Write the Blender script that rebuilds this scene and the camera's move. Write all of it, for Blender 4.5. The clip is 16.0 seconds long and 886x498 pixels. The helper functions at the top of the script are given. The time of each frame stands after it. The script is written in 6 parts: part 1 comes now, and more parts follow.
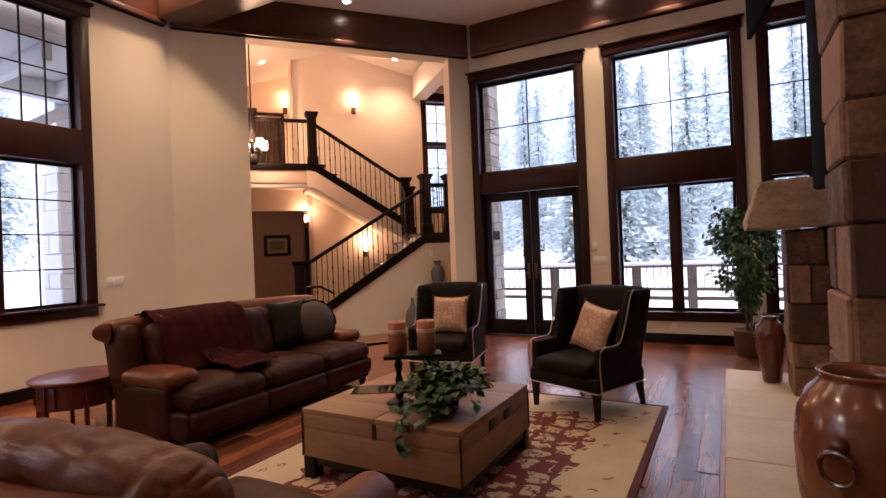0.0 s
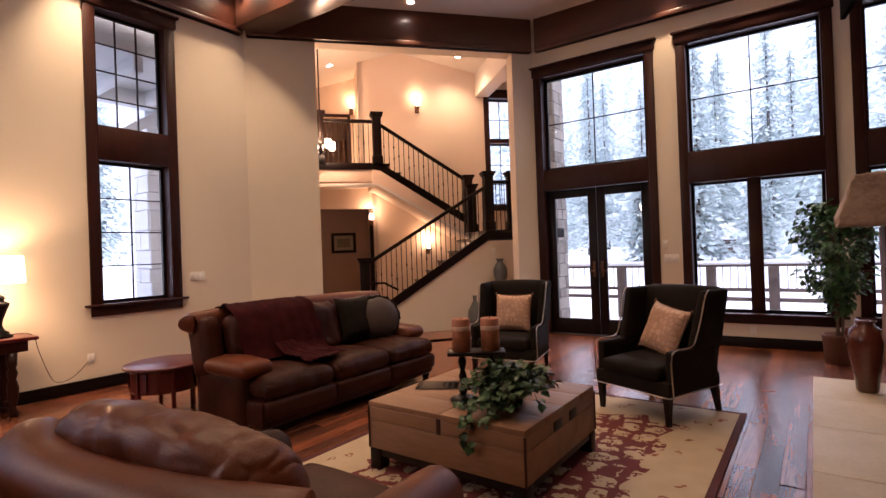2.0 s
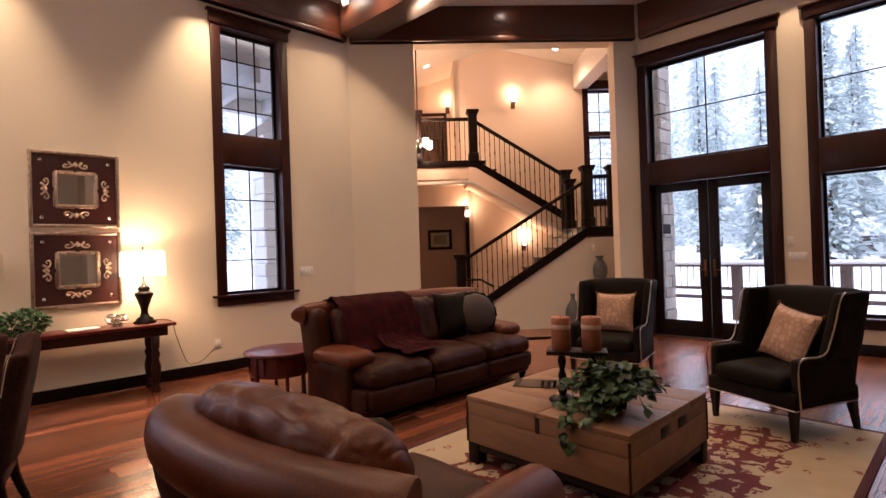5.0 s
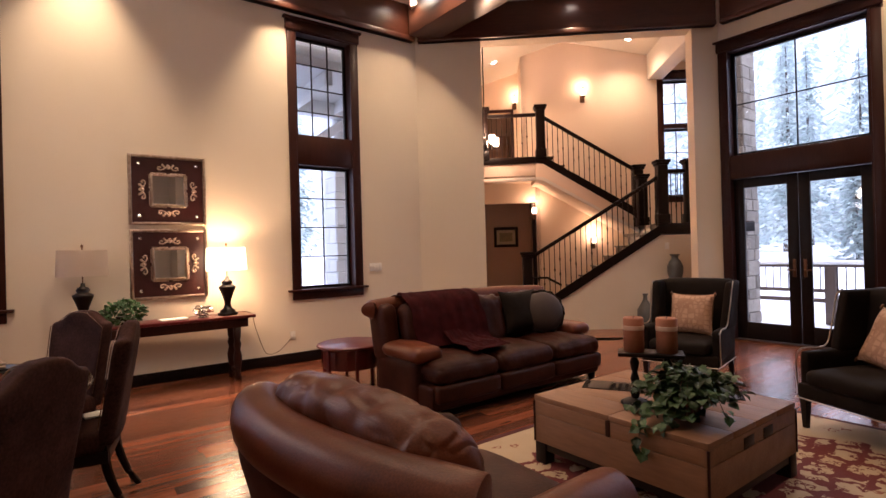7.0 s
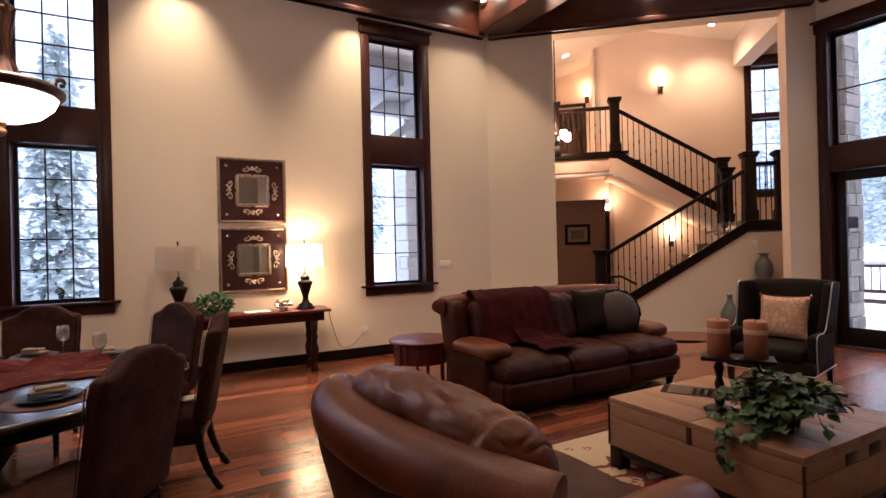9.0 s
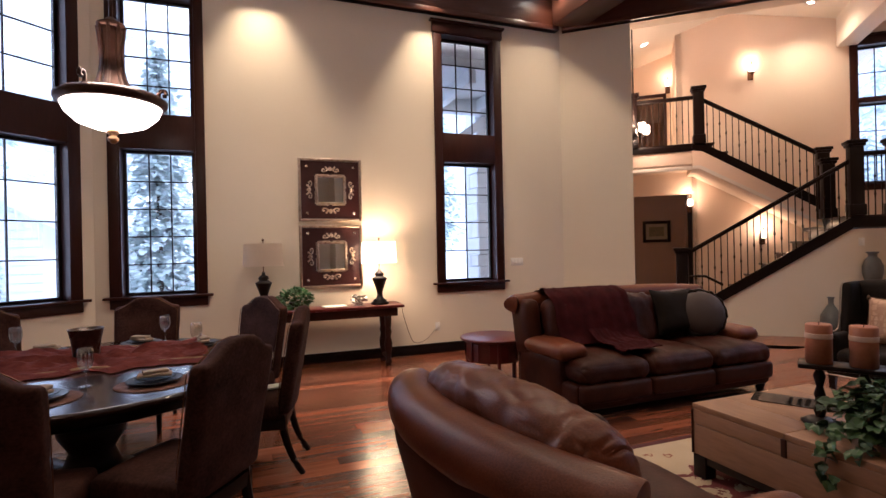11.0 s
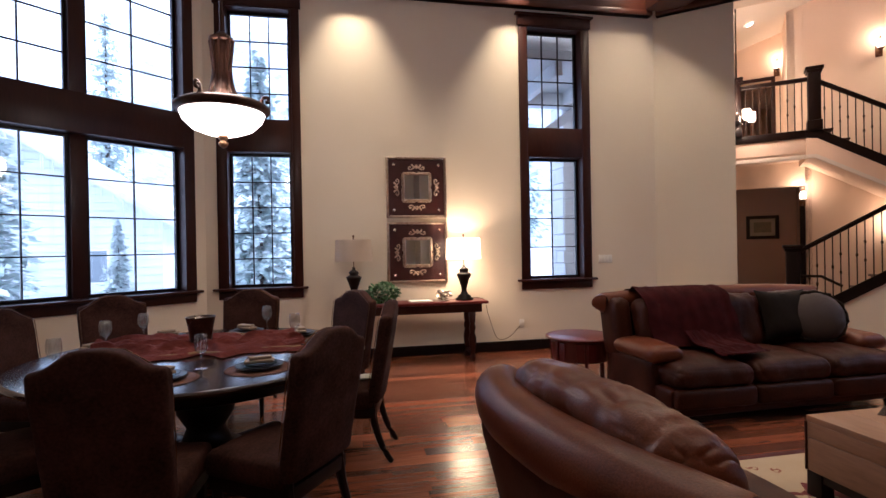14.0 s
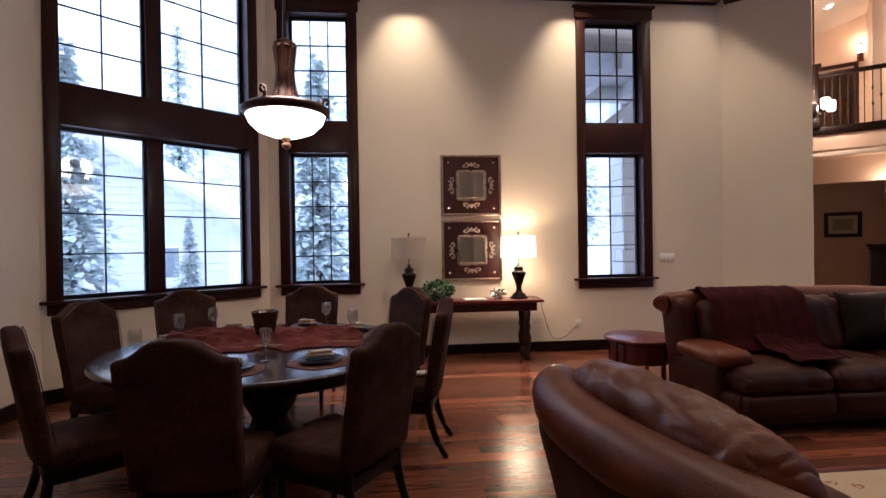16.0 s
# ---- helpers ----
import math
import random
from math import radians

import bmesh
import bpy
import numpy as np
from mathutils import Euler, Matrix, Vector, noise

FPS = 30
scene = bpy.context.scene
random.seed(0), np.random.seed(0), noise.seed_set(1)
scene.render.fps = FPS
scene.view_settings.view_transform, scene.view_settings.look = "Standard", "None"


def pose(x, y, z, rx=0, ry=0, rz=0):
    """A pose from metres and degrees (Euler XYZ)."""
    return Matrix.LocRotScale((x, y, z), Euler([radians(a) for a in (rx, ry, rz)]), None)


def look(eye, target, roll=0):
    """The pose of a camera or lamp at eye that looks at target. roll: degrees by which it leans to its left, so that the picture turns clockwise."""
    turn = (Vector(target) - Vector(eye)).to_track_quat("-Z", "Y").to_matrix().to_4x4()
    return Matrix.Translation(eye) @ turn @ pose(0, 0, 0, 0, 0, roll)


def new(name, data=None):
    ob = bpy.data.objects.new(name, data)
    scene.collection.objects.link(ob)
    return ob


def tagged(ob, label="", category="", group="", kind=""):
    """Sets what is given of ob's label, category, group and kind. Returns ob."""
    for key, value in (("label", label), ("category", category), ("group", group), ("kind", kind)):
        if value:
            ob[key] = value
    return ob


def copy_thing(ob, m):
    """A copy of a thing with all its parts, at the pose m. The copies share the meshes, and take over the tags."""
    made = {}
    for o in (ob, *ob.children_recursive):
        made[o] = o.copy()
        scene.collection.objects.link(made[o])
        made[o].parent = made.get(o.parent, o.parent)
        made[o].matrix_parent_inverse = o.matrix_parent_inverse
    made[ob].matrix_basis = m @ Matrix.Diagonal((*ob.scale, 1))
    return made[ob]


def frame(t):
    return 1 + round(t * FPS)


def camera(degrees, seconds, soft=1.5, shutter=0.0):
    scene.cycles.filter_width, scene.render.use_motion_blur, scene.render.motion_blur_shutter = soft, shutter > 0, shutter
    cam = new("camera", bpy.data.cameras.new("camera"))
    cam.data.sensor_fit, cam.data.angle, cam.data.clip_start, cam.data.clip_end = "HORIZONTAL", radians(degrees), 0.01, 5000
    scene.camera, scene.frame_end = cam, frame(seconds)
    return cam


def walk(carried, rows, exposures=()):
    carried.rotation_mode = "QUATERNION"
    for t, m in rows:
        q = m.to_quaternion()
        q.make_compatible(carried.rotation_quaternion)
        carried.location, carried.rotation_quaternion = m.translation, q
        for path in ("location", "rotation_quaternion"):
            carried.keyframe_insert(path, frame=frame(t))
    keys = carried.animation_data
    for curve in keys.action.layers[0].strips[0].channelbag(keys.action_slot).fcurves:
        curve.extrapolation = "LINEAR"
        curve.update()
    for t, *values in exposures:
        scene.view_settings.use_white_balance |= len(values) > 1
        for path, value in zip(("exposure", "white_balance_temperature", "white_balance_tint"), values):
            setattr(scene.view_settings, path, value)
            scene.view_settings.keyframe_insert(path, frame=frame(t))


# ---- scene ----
cam = camera(81.87, 16.0)

PATH = [
    (0.0, pose(0.063, -0.028, 1.45, 90.30, 2.28, -60.87)),
    (0.5, pose(0.060, -0.026, 1.45, 90.30, 2.24, -59.32)),
    (1.0, pose(0.056, -0.023, 1.45, 90.31, 2.19, -57.44)),
    (1.5, pose(0.053, -0.020, 1.45, 90.30, 2.15, -55.69)),
    (2.0, pose(0.050, -0.017, 1.45, 90.28, 2.09, -53.97)),
    (2.5, pose(0.046, -0.014, 1.45, 90.29, 2.02, -52.17)),
    (3.0, pose(0.042, -0.012, 1.45, 90.29, 1.98, -50.51)),
    (3.5, pose(0.039, -0.010, 1.45, 90.28, 1.82, -49.05)),
    (4.0, pose(0.035, -0.007, 1.45, 90.29, 1.88, -47.14)),
    (6.5, pose(0.015, 0.003, 1.45, 90.22, 1.65, -38.12)),
    (7.0, pose(0.010, 0.004, 1.45, 90.21, 1.59, -36.13)),
    (7.5, pose(0.005, 0.006, 1.45, 90.20, 1.49, -33.97)),
    (8.0, pose(0.001, 0.007, 1.45, 90.17, 1.45, -32.39)),
    (8.5, pose(-0.004, 0.009, 1.45, 90.16, 1.39, -30.29)),
    (9.0, pose(-0.009, 0.010, 1.45, 90.12, 1.37, -28.49)),
    (9.5, pose(-0.015, 0.011, 1.45, 90.09, 1.32, -25.87)),
    (10.0, pose(-0.020, 0.012, 1.45, 90.07, 1.23, -23.82)),
    (12.5, pose(-0.040, 0.013, 1.45, 89.90, 1.14, -16.18)),
    (13.0, pose(-0.044, 0.013, 1.45, 89.87, 1.01, -14.46)),
    (13.5, pose(-0.048, 0.013, 1.45, 89.83, 1.00, -12.68)),
    (14.0, pose(-0.052, 0.012, 1.45, 89.77, 1.01, -11.39)),
    (14.5, pose(-0.055, 0.012, 1.45, 89.74, 0.94, -9.87)),
    (15.0, pose(-0.058, 0.012, 1.45, 89.71, 0.92, -8.71)),
    (15.5, pose(-0.063, 0.011, 1.45, 89.68, 0.89, -7.05)),
    (16.0, pose(-0.067, 0.010, 1.45, 89.64, 0.88, -5.41)),
]
walk(cam, PATH, [(0.0, 1.16, 6080, 29), (8.0, 1.13, 5850, 26), (13.0, 1.08, 5080, 18), (16.0, 0.84, 5130, 19)])

# ---- world and large lights ----
world = bpy.data.worlds.new("overcast_sky")
scene.world = world
world.use_nodes = True
wn, wl = world.node_tree.nodes, world.node_tree.links
sky = wn.new("ShaderNodeTexSky")
sky.sky_type, sky.sun_disc = "NISHITA", False
sky.sun_elevation, sky.sun_rotation = radians(35), radians(60)
sky.dust_density, sky.air_density = 3.0, 1.0
wmix = wn.new("ShaderNodeMix")
wmix.data_type = "RGBA"
wmix.inputs[0].default_value = 0.75
wmix.inputs[7].default_value = (9.0, 9.6, 10.4, 1)
wl.new(sky.outputs[0], wmix.inputs[6])
wl.new(wmix.outputs[2], wn["Background"].inputs[0])
wn["Background"].inputs[1].default_value = 0.17

sun = new("sun", bpy.data.lights.new("sun", "SUN"))
sun.data.energy, sun.data.angle, sun.data.color = 0.5, radians(20), (1.0, 0.97, 0.93)
sun.matrix_world = look((30, 12, 30), (0, 0, 0))

WARM = (1.0, 0.66, 0.36)


def lamp(name, kind, at, watts, colour=WARM, radius=0.05, aim=None, cone=90, blend=0.5):
    ob = new(name, bpy.data.lights.new(name, kind))
    ob.data.energy, ob.data.color, ob.data.shadow_soft_size = watts, colour, radius
    ob.matrix_world = look(at, aim) if aim else Matrix.Translation(at)
    if kind == "SPOT":
        ob.data.spot_size, ob.data.spot_blend = radians(cone), blend
    return ob


# ---- materials ----
def material(name, colour, rough=0.5, metal=0.0, second=None, scale=6.0, stretch=(1, 1, 1), fine=60.0, bump=0.15, wear=0.5, pieces=0.0, islands=0.0, coat=0.0, sheen=0.0, spec=0.5):
    """A surface with large and fine variation of colour, roughness and relief, in metres."""
    m = bpy.data.materials.new(name)
    m.use_nodes = True
    n, l = m.node_tree.nodes, m.node_tree.links
    b = n["Principled BSDF"]
    co = n.new("ShaderNodeTexCoord")
    mp = n.new("ShaderNodeMapping")
    mp.inputs["Scale"].default_value = stretch
    l.new(co.outputs["Object"], mp.inputs[0])
    big, small = n.new("ShaderNodeTexNoise"), n.new("ShaderNodeTexNoise")
    big.inputs["Scale"].default_value, big.inputs["Detail"].default_value = scale, 5
    small.inputs["Scale"].default_value, small.inputs["Detail"].default_value = fine, 4
    add = n.new("ShaderNodeMath")
    add.operation = "MULTIPLY_ADD"
    add.inputs[1].default_value = 0.45
    l.new(small.outputs["Fac"], add.inputs[0])
    half = n.new("ShaderNodeMath")
    half.operation = "MULTIPLY"
    half.inputs[1].default_value = 0.55
    l.new(big.outputs["Fac"], half.inputs[0])
    l.new(half.outputs[0], add.inputs[2])
    last = add.outputs[0]
    if pieces or islands:
        if pieces:
            src = n.new("ShaderNodeObjectInfo").outputs["Random"]
        else:
            src = n.new("ShaderNodeNewGeometry").outputs["Random Per Island"]
        off = n.new("ShaderNodeMath")
        off.operation = "MULTIPLY_ADD"
        off.inputs[1].default_value = pieces or islands
        l.new(src, off.inputs[0])
        l.new(last, off.inputs[2])
        sub = n.new("ShaderNodeMath")
        sub.operation = "SUBTRACT"
        sub.inputs[1].default_value = (pieces or islands) / 2
        l.new(off.outputs[0], sub.inputs[0])
        last = sub.outputs[0]
        shift = n.new("ShaderNodeVectorMath")
        shift.operation = "ADD"
        mul = n.new("ShaderNodeMath")
        mul.operation = "MULTIPLY"
        mul.inputs[1].default_value = 37.0
        l.new(src, mul.inputs[0])
        l.new(mp.outputs[0], shift.inputs[0])
        l.new(mul.outputs[0], shift.inputs[1])
        l.new(shift.outputs[0], big.inputs["Vector"]), l.new(shift.outputs[0], small.inputs["Vector"])
    else:
        l.new(mp.outputs[0], big.inputs["Vector"]), l.new(mp.outputs[0], small.inputs["Vector"])
    ramp = n.new("ShaderNodeValToRGB")
    second = second or tuple(c * 0.72 for c in colour)
    ramp.color_ramp.elements[0].position, ramp.color_ramp.elements[0].color = 0.5 - 0.25 / (0.5 + wear), (*second, 1)
    ramp.color_ramp.elements[1].position, ramp.color_ramp.elements[1].color = 0.5 + 0.25 / (0.5 + wear), (*colour, 1)
    l.new(last, ramp.inputs[0])
    l.new(ramp.outputs[0], b.inputs["Base Color"])
    rr = n.new("ShaderNodeMapRange")
    rr.inputs[3].default_value, rr.inputs[4].default_value = min(1, rough * 1.2), rough * 0.8
    l.new(big.outputs["Fac"], rr.inputs[0])
    l.new(rr.outputs[0], b.inputs["Roughness"])
    b.inputs["Metallic"].default_value = metal
    b.inputs["Coat Weight"].default_value = coat
    b.inputs["Specular IOR Level"].default_value = spec
    b.inputs["Coat Roughness"].default_value = 0.15
    b.inputs["Sheen Weight"].default_value = sheen
    bp = n.new("ShaderNodeBump")
    bp.inputs["Strength"].default_value, bp.inputs["Distance"].default_value = bump, 0.01
    l.new(last, bp.inputs["Height"])
    l.new(bp.outputs[0], b.inputs["Normal"])
    return m


def glowing(name, colour, strength, base=(0.9, 0.85, 0.75)):
    m = material(name, base, 0.5, bump=0.03, wear=0.1)
    b = m.node_tree.nodes["Principled BSDF"]
    b.inputs["Emission Color"].default_value = (*colour, 1)
    b.inputs["Emission Strength"].default_value = strength
    return m


def pane_glass(name, tint=(1, 1, 1), rough=0.0, ior=1.45):
    m = bpy.data.materials.new(name)
    m.use_nodes = True
    n, l = m.node_tree.nodes, m.node_tree.links
    n.remove(n["Principled BSDF"])
    tr, gl, lw, fr, mx = n.new("ShaderNodeBsdfTransparent"), n.new("ShaderNodeBsdfGlossy"), n.new("ShaderNodeLayerWeight"), n.new("ShaderNodeMapRange"), n.new("ShaderNodeMixShader")
    pw = n.new("ShaderNodeMath")
    pw.operation, pw.inputs[1].default_value = "POWER", 4.0
    lw.inputs[0].default_value = 0.5
    l.new(lw.outputs["Facing"], pw.inputs[0]), l.new(pw.outputs[0], fr.inputs[0])
    fr.inputs[3].default_value, fr.inputs[4].default_value = ior - 1.41, 0.8
    tr.inputs[0].default_value = (*tint, 1)
    gl.inputs["Roughness"].default_value = rough
    l.new(fr.outputs[0], mx.inputs[0]), l.new(tr.outputs[0], mx.inputs[1]), l.new(gl.outputs[0], mx.inputs[2])
    l.new(mx.outputs[0], n["Material Output"].inputs[0])
    return m


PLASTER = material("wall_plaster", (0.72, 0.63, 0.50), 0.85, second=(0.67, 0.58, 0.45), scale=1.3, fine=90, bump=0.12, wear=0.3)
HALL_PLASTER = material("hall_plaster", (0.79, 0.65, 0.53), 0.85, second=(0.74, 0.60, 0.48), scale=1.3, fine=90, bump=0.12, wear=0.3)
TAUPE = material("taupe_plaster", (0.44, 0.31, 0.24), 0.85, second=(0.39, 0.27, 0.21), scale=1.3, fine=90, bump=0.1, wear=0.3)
CEILING = material("ceiling_paint", (0.74, 0.70, 0.64), 0.9, second=(0.70, 0.66, 0.6), scale=1.0, fine=70, bump=0.1, wear=0.3)
DARKWOOD = material("dark_stained_wood", (0.040, 0.010, 0.006), 0.42, second=(0.016, 0.004, 0.003), scale=5, stretch=(1, 1, 0.15), fine=60, bump=0.08, coat=0.03, spec=0.22)
BEAMWOOD = material("beam_wood", (0.10, 0.030, 0.016), 0.36, second=(0.042, 0.012, 0.007), scale=3, stretch=(0.12, 1, 1), fine=50, bump=0.12, coat=0.2)
BLACKWOOD = material("black_stained_wood", (0.010, 0.004, 0.003), 0.4, second=(0.004, 0.002, 0.002), scale=6, fine=60, bump=0.08, coat=0.03, spec=0.2)
PLANK = material("floor_plank_wood", (0.30, 0.095, 0.044), 0.24, second=(0.058, 0.018, 0.010), scale=3.2, stretch=(0.22, 4.0, 1), fine=20, bump=0.16, wear=0.75, pieces=0.34, coat=0.25)
PLANKS_REST = material("floor_plank_wood_far", (0.30, 0.095, 0.044), 0.24, second=(0.058, 0.018, 0.010), scale=3.2, stretch=(0.22, 4.0, 1), fine=20, bump=0.16, wear=0.75, islands=0.34, coat=0.25)
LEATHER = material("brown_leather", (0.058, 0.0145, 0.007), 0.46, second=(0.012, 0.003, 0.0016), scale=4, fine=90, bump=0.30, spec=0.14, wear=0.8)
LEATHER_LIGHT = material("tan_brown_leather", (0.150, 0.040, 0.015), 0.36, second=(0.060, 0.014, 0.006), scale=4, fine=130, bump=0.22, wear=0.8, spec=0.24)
VELVET = material("dark_brown_velvet", (0.014, 0.008, 0.006), 0.75, second=(0.006, 0.004, 0.003), scale=5, fine=180, bump=0.15, spec=0.12)
NAIL = material("nailhead_metal", (0.55, 0.47, 0.38), 0.35, 1.0, bump=0.1)
GOLDCLOTH = material("gold_cushion_cloth", (0.46, 0.26, 0.16), 0.6, second=(0.30, 0.155, 0.095), scale=9, fine=220, bump=0.3)
dn, dl = GOLDCLOTH.node_tree.nodes, GOLDCLOTH.node_tree.links
dv, dm = dn.new("ShaderNodeTexVoronoi"), dn.new("ShaderNodeMix")
dc, dr = dn.new("ShaderNodeTexCoord"), dn.new("ShaderNodeMapRange")
dv.feature, dv.inputs["Scale"].default_value, dv.inputs["Randomness"].default_value = "DISTANCE_TO_EDGE", 19, 0.45
dr.inputs[1].default_value, dr.inputs[2].default_value = 0.08, 0.16
dm.data_type, dm.inputs[7].default_value = "RGBA", (0.50, 0.30, 0.195, 1)
dbase = dn["Principled BSDF"].inputs["Base Color"]
dl.new(dc.outputs["Object"], dv.inputs["Vector"]), dl.new(dv.outputs["Distance"], dr.inputs[0])
dl.new(dr.outputs[0], dm.inputs[0]), dl.new(dbase.links[0].from_socket, dm.inputs[6]), dl.new(dm.outputs[2], dbase)
SUEDE = material("brown_suede", (0.068, 0.027, 0.020), 0.9, second=(0.018, 0.007, 0.006), scale=6, fine=70, bump=0.3, spec=0.15, wear=1.1)
THROW = material("crimson_throw", (0.050, 0.004, 0.005), 0.95, second=(0.010, 0.001, 0.002), scale=9, fine=260, bump=0.5, spec=0.1)
OLIVE = material("olive_cloth", (0.14, 0.125, 0.07), 0.8, second=(0.10, 0.088, 0.05), scale=8, fine=260, bump=0.3)
BEIGE = material("beige_cloth", (0.42, 0.37, 0.27), 0.8, second=(0.34, 0.30, 0.22), scale=8, fine=260, bump=0.3)
GREYCLOTH = material("grey_leather_cushion", (0.038, 0.022, 0.018), 0.65, second=(0.04, 0.022, 0.018), scale=5, fine=120, bump=0.25)
OAK = material("weathered_oak", (0.27, 0.135, 0.066), 0.5, second=(0.15, 0.070, 0.034), scale=4, stretch=(2.5, 0.3, 2.5), fine=30, bump=0.2, wear=0.5, pieces=0.25)
MAHOGANY = material("red_mahogany", (0.12, 0.009, 0.008), 0.34, second=(0.05, 0.004, 0.004), scale=3, stretch=(0.4, 2, 1), fine=40, bump=0.05, coat=0.12)
TABLEWOOD = material("polished_dark_tabletop", (0.032, 0.013, 0.010), 0.2, second=(0.014, 0.006, 0.005), scale=3, stretch=(0.3, 2, 1), fine=30, bump=0.04, coat=0.4)
IRON = material("wrought_iron", (0.03, 0.022, 0.018), 0.5, 0.8, fine=80, bump=0.15)
BRONZE = material("aged_bronze", (0.20, 0.10, 0.05), 0.4, 0.9, second=(0.07, 0.035, 0.02), scale=12, bump=0.2)
GILT = material("gilt_moulding", (0.50, 0.30, 0.15), 0.35, 0.85, second=(0.24, 0.12, 0.06), scale=14, bump=0.2)
MANTELSTONE = material("mantel_sandstone", (0.42, 0.29, 0.20), 0.85, second=(0.22, 0.14, 0.095), scale=5, fine=34, bump=0.9, wear=0.9)
PENDANTBRONZE = material("dark_pendant_bronze", (0.085, 0.036, 0.022), 0.5, 0.6, second=(0.03, 0.014, 0.010), scale=14, fine=80, bump=0.4)
STONE = material("sandstone_block", (0.27, 0.145, 0.085), 0.85, second=(0.070, 0.034, 0.024), scale=6, fine=34, bump=1.0, wear=0.9, pieces=0.55)
HEARTHSTONE = material("hearth_slab", (0.47, 0.38, 0.26), 0.6, second=(0.37, 0.29, 0.19), scale=3, fine=30, bump=0.25, pieces=0.2)
GLAZE = material("amber_glazed_clay", (0.22, 0.066, 0.028), 0.2, second=(0.09, 0.026, 0.013), scale=4, fine=20, bump=0.06, coat=0.7)
REDGLAZE = material("oxblood_glazed_clay", (0.13, 0.026, 0.015), 0.2, second=(0.05, 0.010, 0.008), scale=4, fine=20, bump=0.06, coat=0.7)
GREYCLAY = material("slate_grey_clay", (0.13, 0.135, 0.125), 0.5, second=(0.08, 0.08, 0.075), scale=8, bump=0.2)
BASKET = material("woven_basket", (0.17, 0.065, 0.035), 0.8, second=(0.07, 0.03, 0.018), scale=30, stretch=(1, 1, 3), fine=90, bump=0.9)
LEAF = material("glossy_leaf", (0.050, 0.145, 0.040), 0.4, second=(0.018, 0.060, 0.016), scale=5, fine=40, bump=0.1, islands=0.5)
IVYLEAF = material("ivy_leaf", (0.050, 0.105, 0.035), 0.45, second=(0.010, 0.030, 0.010), scale=5, fine=40, bump=0.1, islands=0.7)
TWIG = material("twig_bark", (0.13, 0.085, 0.055), 0.85, bump=0.4)
WAX = material("candle_wax", (0.40, 0.155, 0.075), 0.55, second=(0.30, 0.10, 0.05), scale=10, bump=0.1)
WAXBAND = material("cream_candle_band", (0.62, 0.42, 0.30), 0.6, bump=0.1)
WHITEPLASTIC = material("white_plastic", (0.75, 0.72, 0.66), 0.4, second=(0.72, 0.69, 0.63), bump=0.02, wear=0.1)
PAPER = material("white_paper", (0.8, 0.78, 0.74), 0.8, second=(0.76, 0.74, 0.7), bump=0.05)
BLACKPLASTIC = material("black_plastic", (0.006, 0.006, 0.006), 0.9, bump=0.03, spec=0.02)
CHROME = material("polished_steel", (0.6, 0.58, 0.55), 0.15, 1.0, second=(0.45, 0.43, 0.4), bump=0.05)
CHINA = material("dark_china", (0.022, 0.018, 0.016), 0.4, bump=0.03, coat=0.05, spec=0.25)
NAPKIN = material("taupe_napkin", (0.36, 0.27, 0.19), 0.85, fine=200, bump=0.3)
RUNNER = material("crimson_runner", (0.33, 0.060, 0.036), 0.8, second=(0.10, 0.010, 0.010), scale=18, stretch=(1, 4, 1), fine=120, bump=0.6)
FRINGE = material("gold_fringe", (0.42, 0.24, 0.12), 0.8, bump=0.5, fine=150)
MIRROR = material("mirror_silver", (0.82, 0.82, 0.80), 0.02, 1.0, second=(0.80, 0.80, 0.78), bump=0.0, wear=0.1)
SILVERGILT = material("silver_gilt", (0.62, 0.50, 0.40), 0.3, 0.95, second=(0.24, 0.17, 0.12), scale=26, fine=120, bump=0.5, wear=0.9)
REDPANEL = material("carved_red_panel", (0.038, 0.005, 0.005), 0.4, second=(0.03, 0.007, 0.006), scale=14, bump=0.4)
SHADE_OFF = material("linen_shade", (0.78, 0.68, 0.57), 0.85, second=(0.72, 0.62, 0.51), fine=200, bump=0.15)
SHADE_LIT = glowing("lit_linen_shade", (1.0, 0.80, 0.52), 1.15)
BULB_LIT = glowing("lit_frosted_glass", (1.0, 0.76, 0.46), 3.2)
BOWL_LIT = glowing("lit_alabaster", (1.0, 0.80, 0.58), 4.0)
CAN_LIT = glowing("lit_downlight", (1.0, 0.84, 0.62), 14.0)
SNOW = material("snow", (0.86, 0.88, 0.91), 0.8, second=(0.78, 0.81, 0.86), scale=0.8, fine=12, bump=0.3)
# Haze painted into the needle colours, paler still for the far woods
NEEDLE = material("haze_paled_spruce_needles", (0.62, 0.70, 0.70), 0.9, second=(0.40, 0.49, 0.48), scale=2, fine=14, bump=0.3, islands=0.4)
HAZETREE = material("haze_paled_far_needles", (0.72, 0.79, 0.83), 0.95, second=(0.56, 0.65, 0.69), scale=0.5, fine=6, bump=0.2, islands=0.4)
SNOWLOAD = material("snow_on_boughs", (0.78, 0.82, 0.86), 0.85, second=(0.60, 0.66, 0.70), scale=3, fine=20, bump=0.5)
BARK = material("spruce_bark", (0.10, 0.075, 0.06), 0.9, bump=0.6)
DECKWOOD = material("weathered_deck_rail", (0.11, 0.075, 0.06), 0.75, second=(0.06, 0.042, 0.035), scale=5, bump=0.3)
SIDING = material("grey_siding", (0.68, 0.71, 0.74), 0.8, second=(0.60, 0.63, 0.66), scale=3, stretch=(0.3, 0.3, 4), fine=30, bump=0.3)
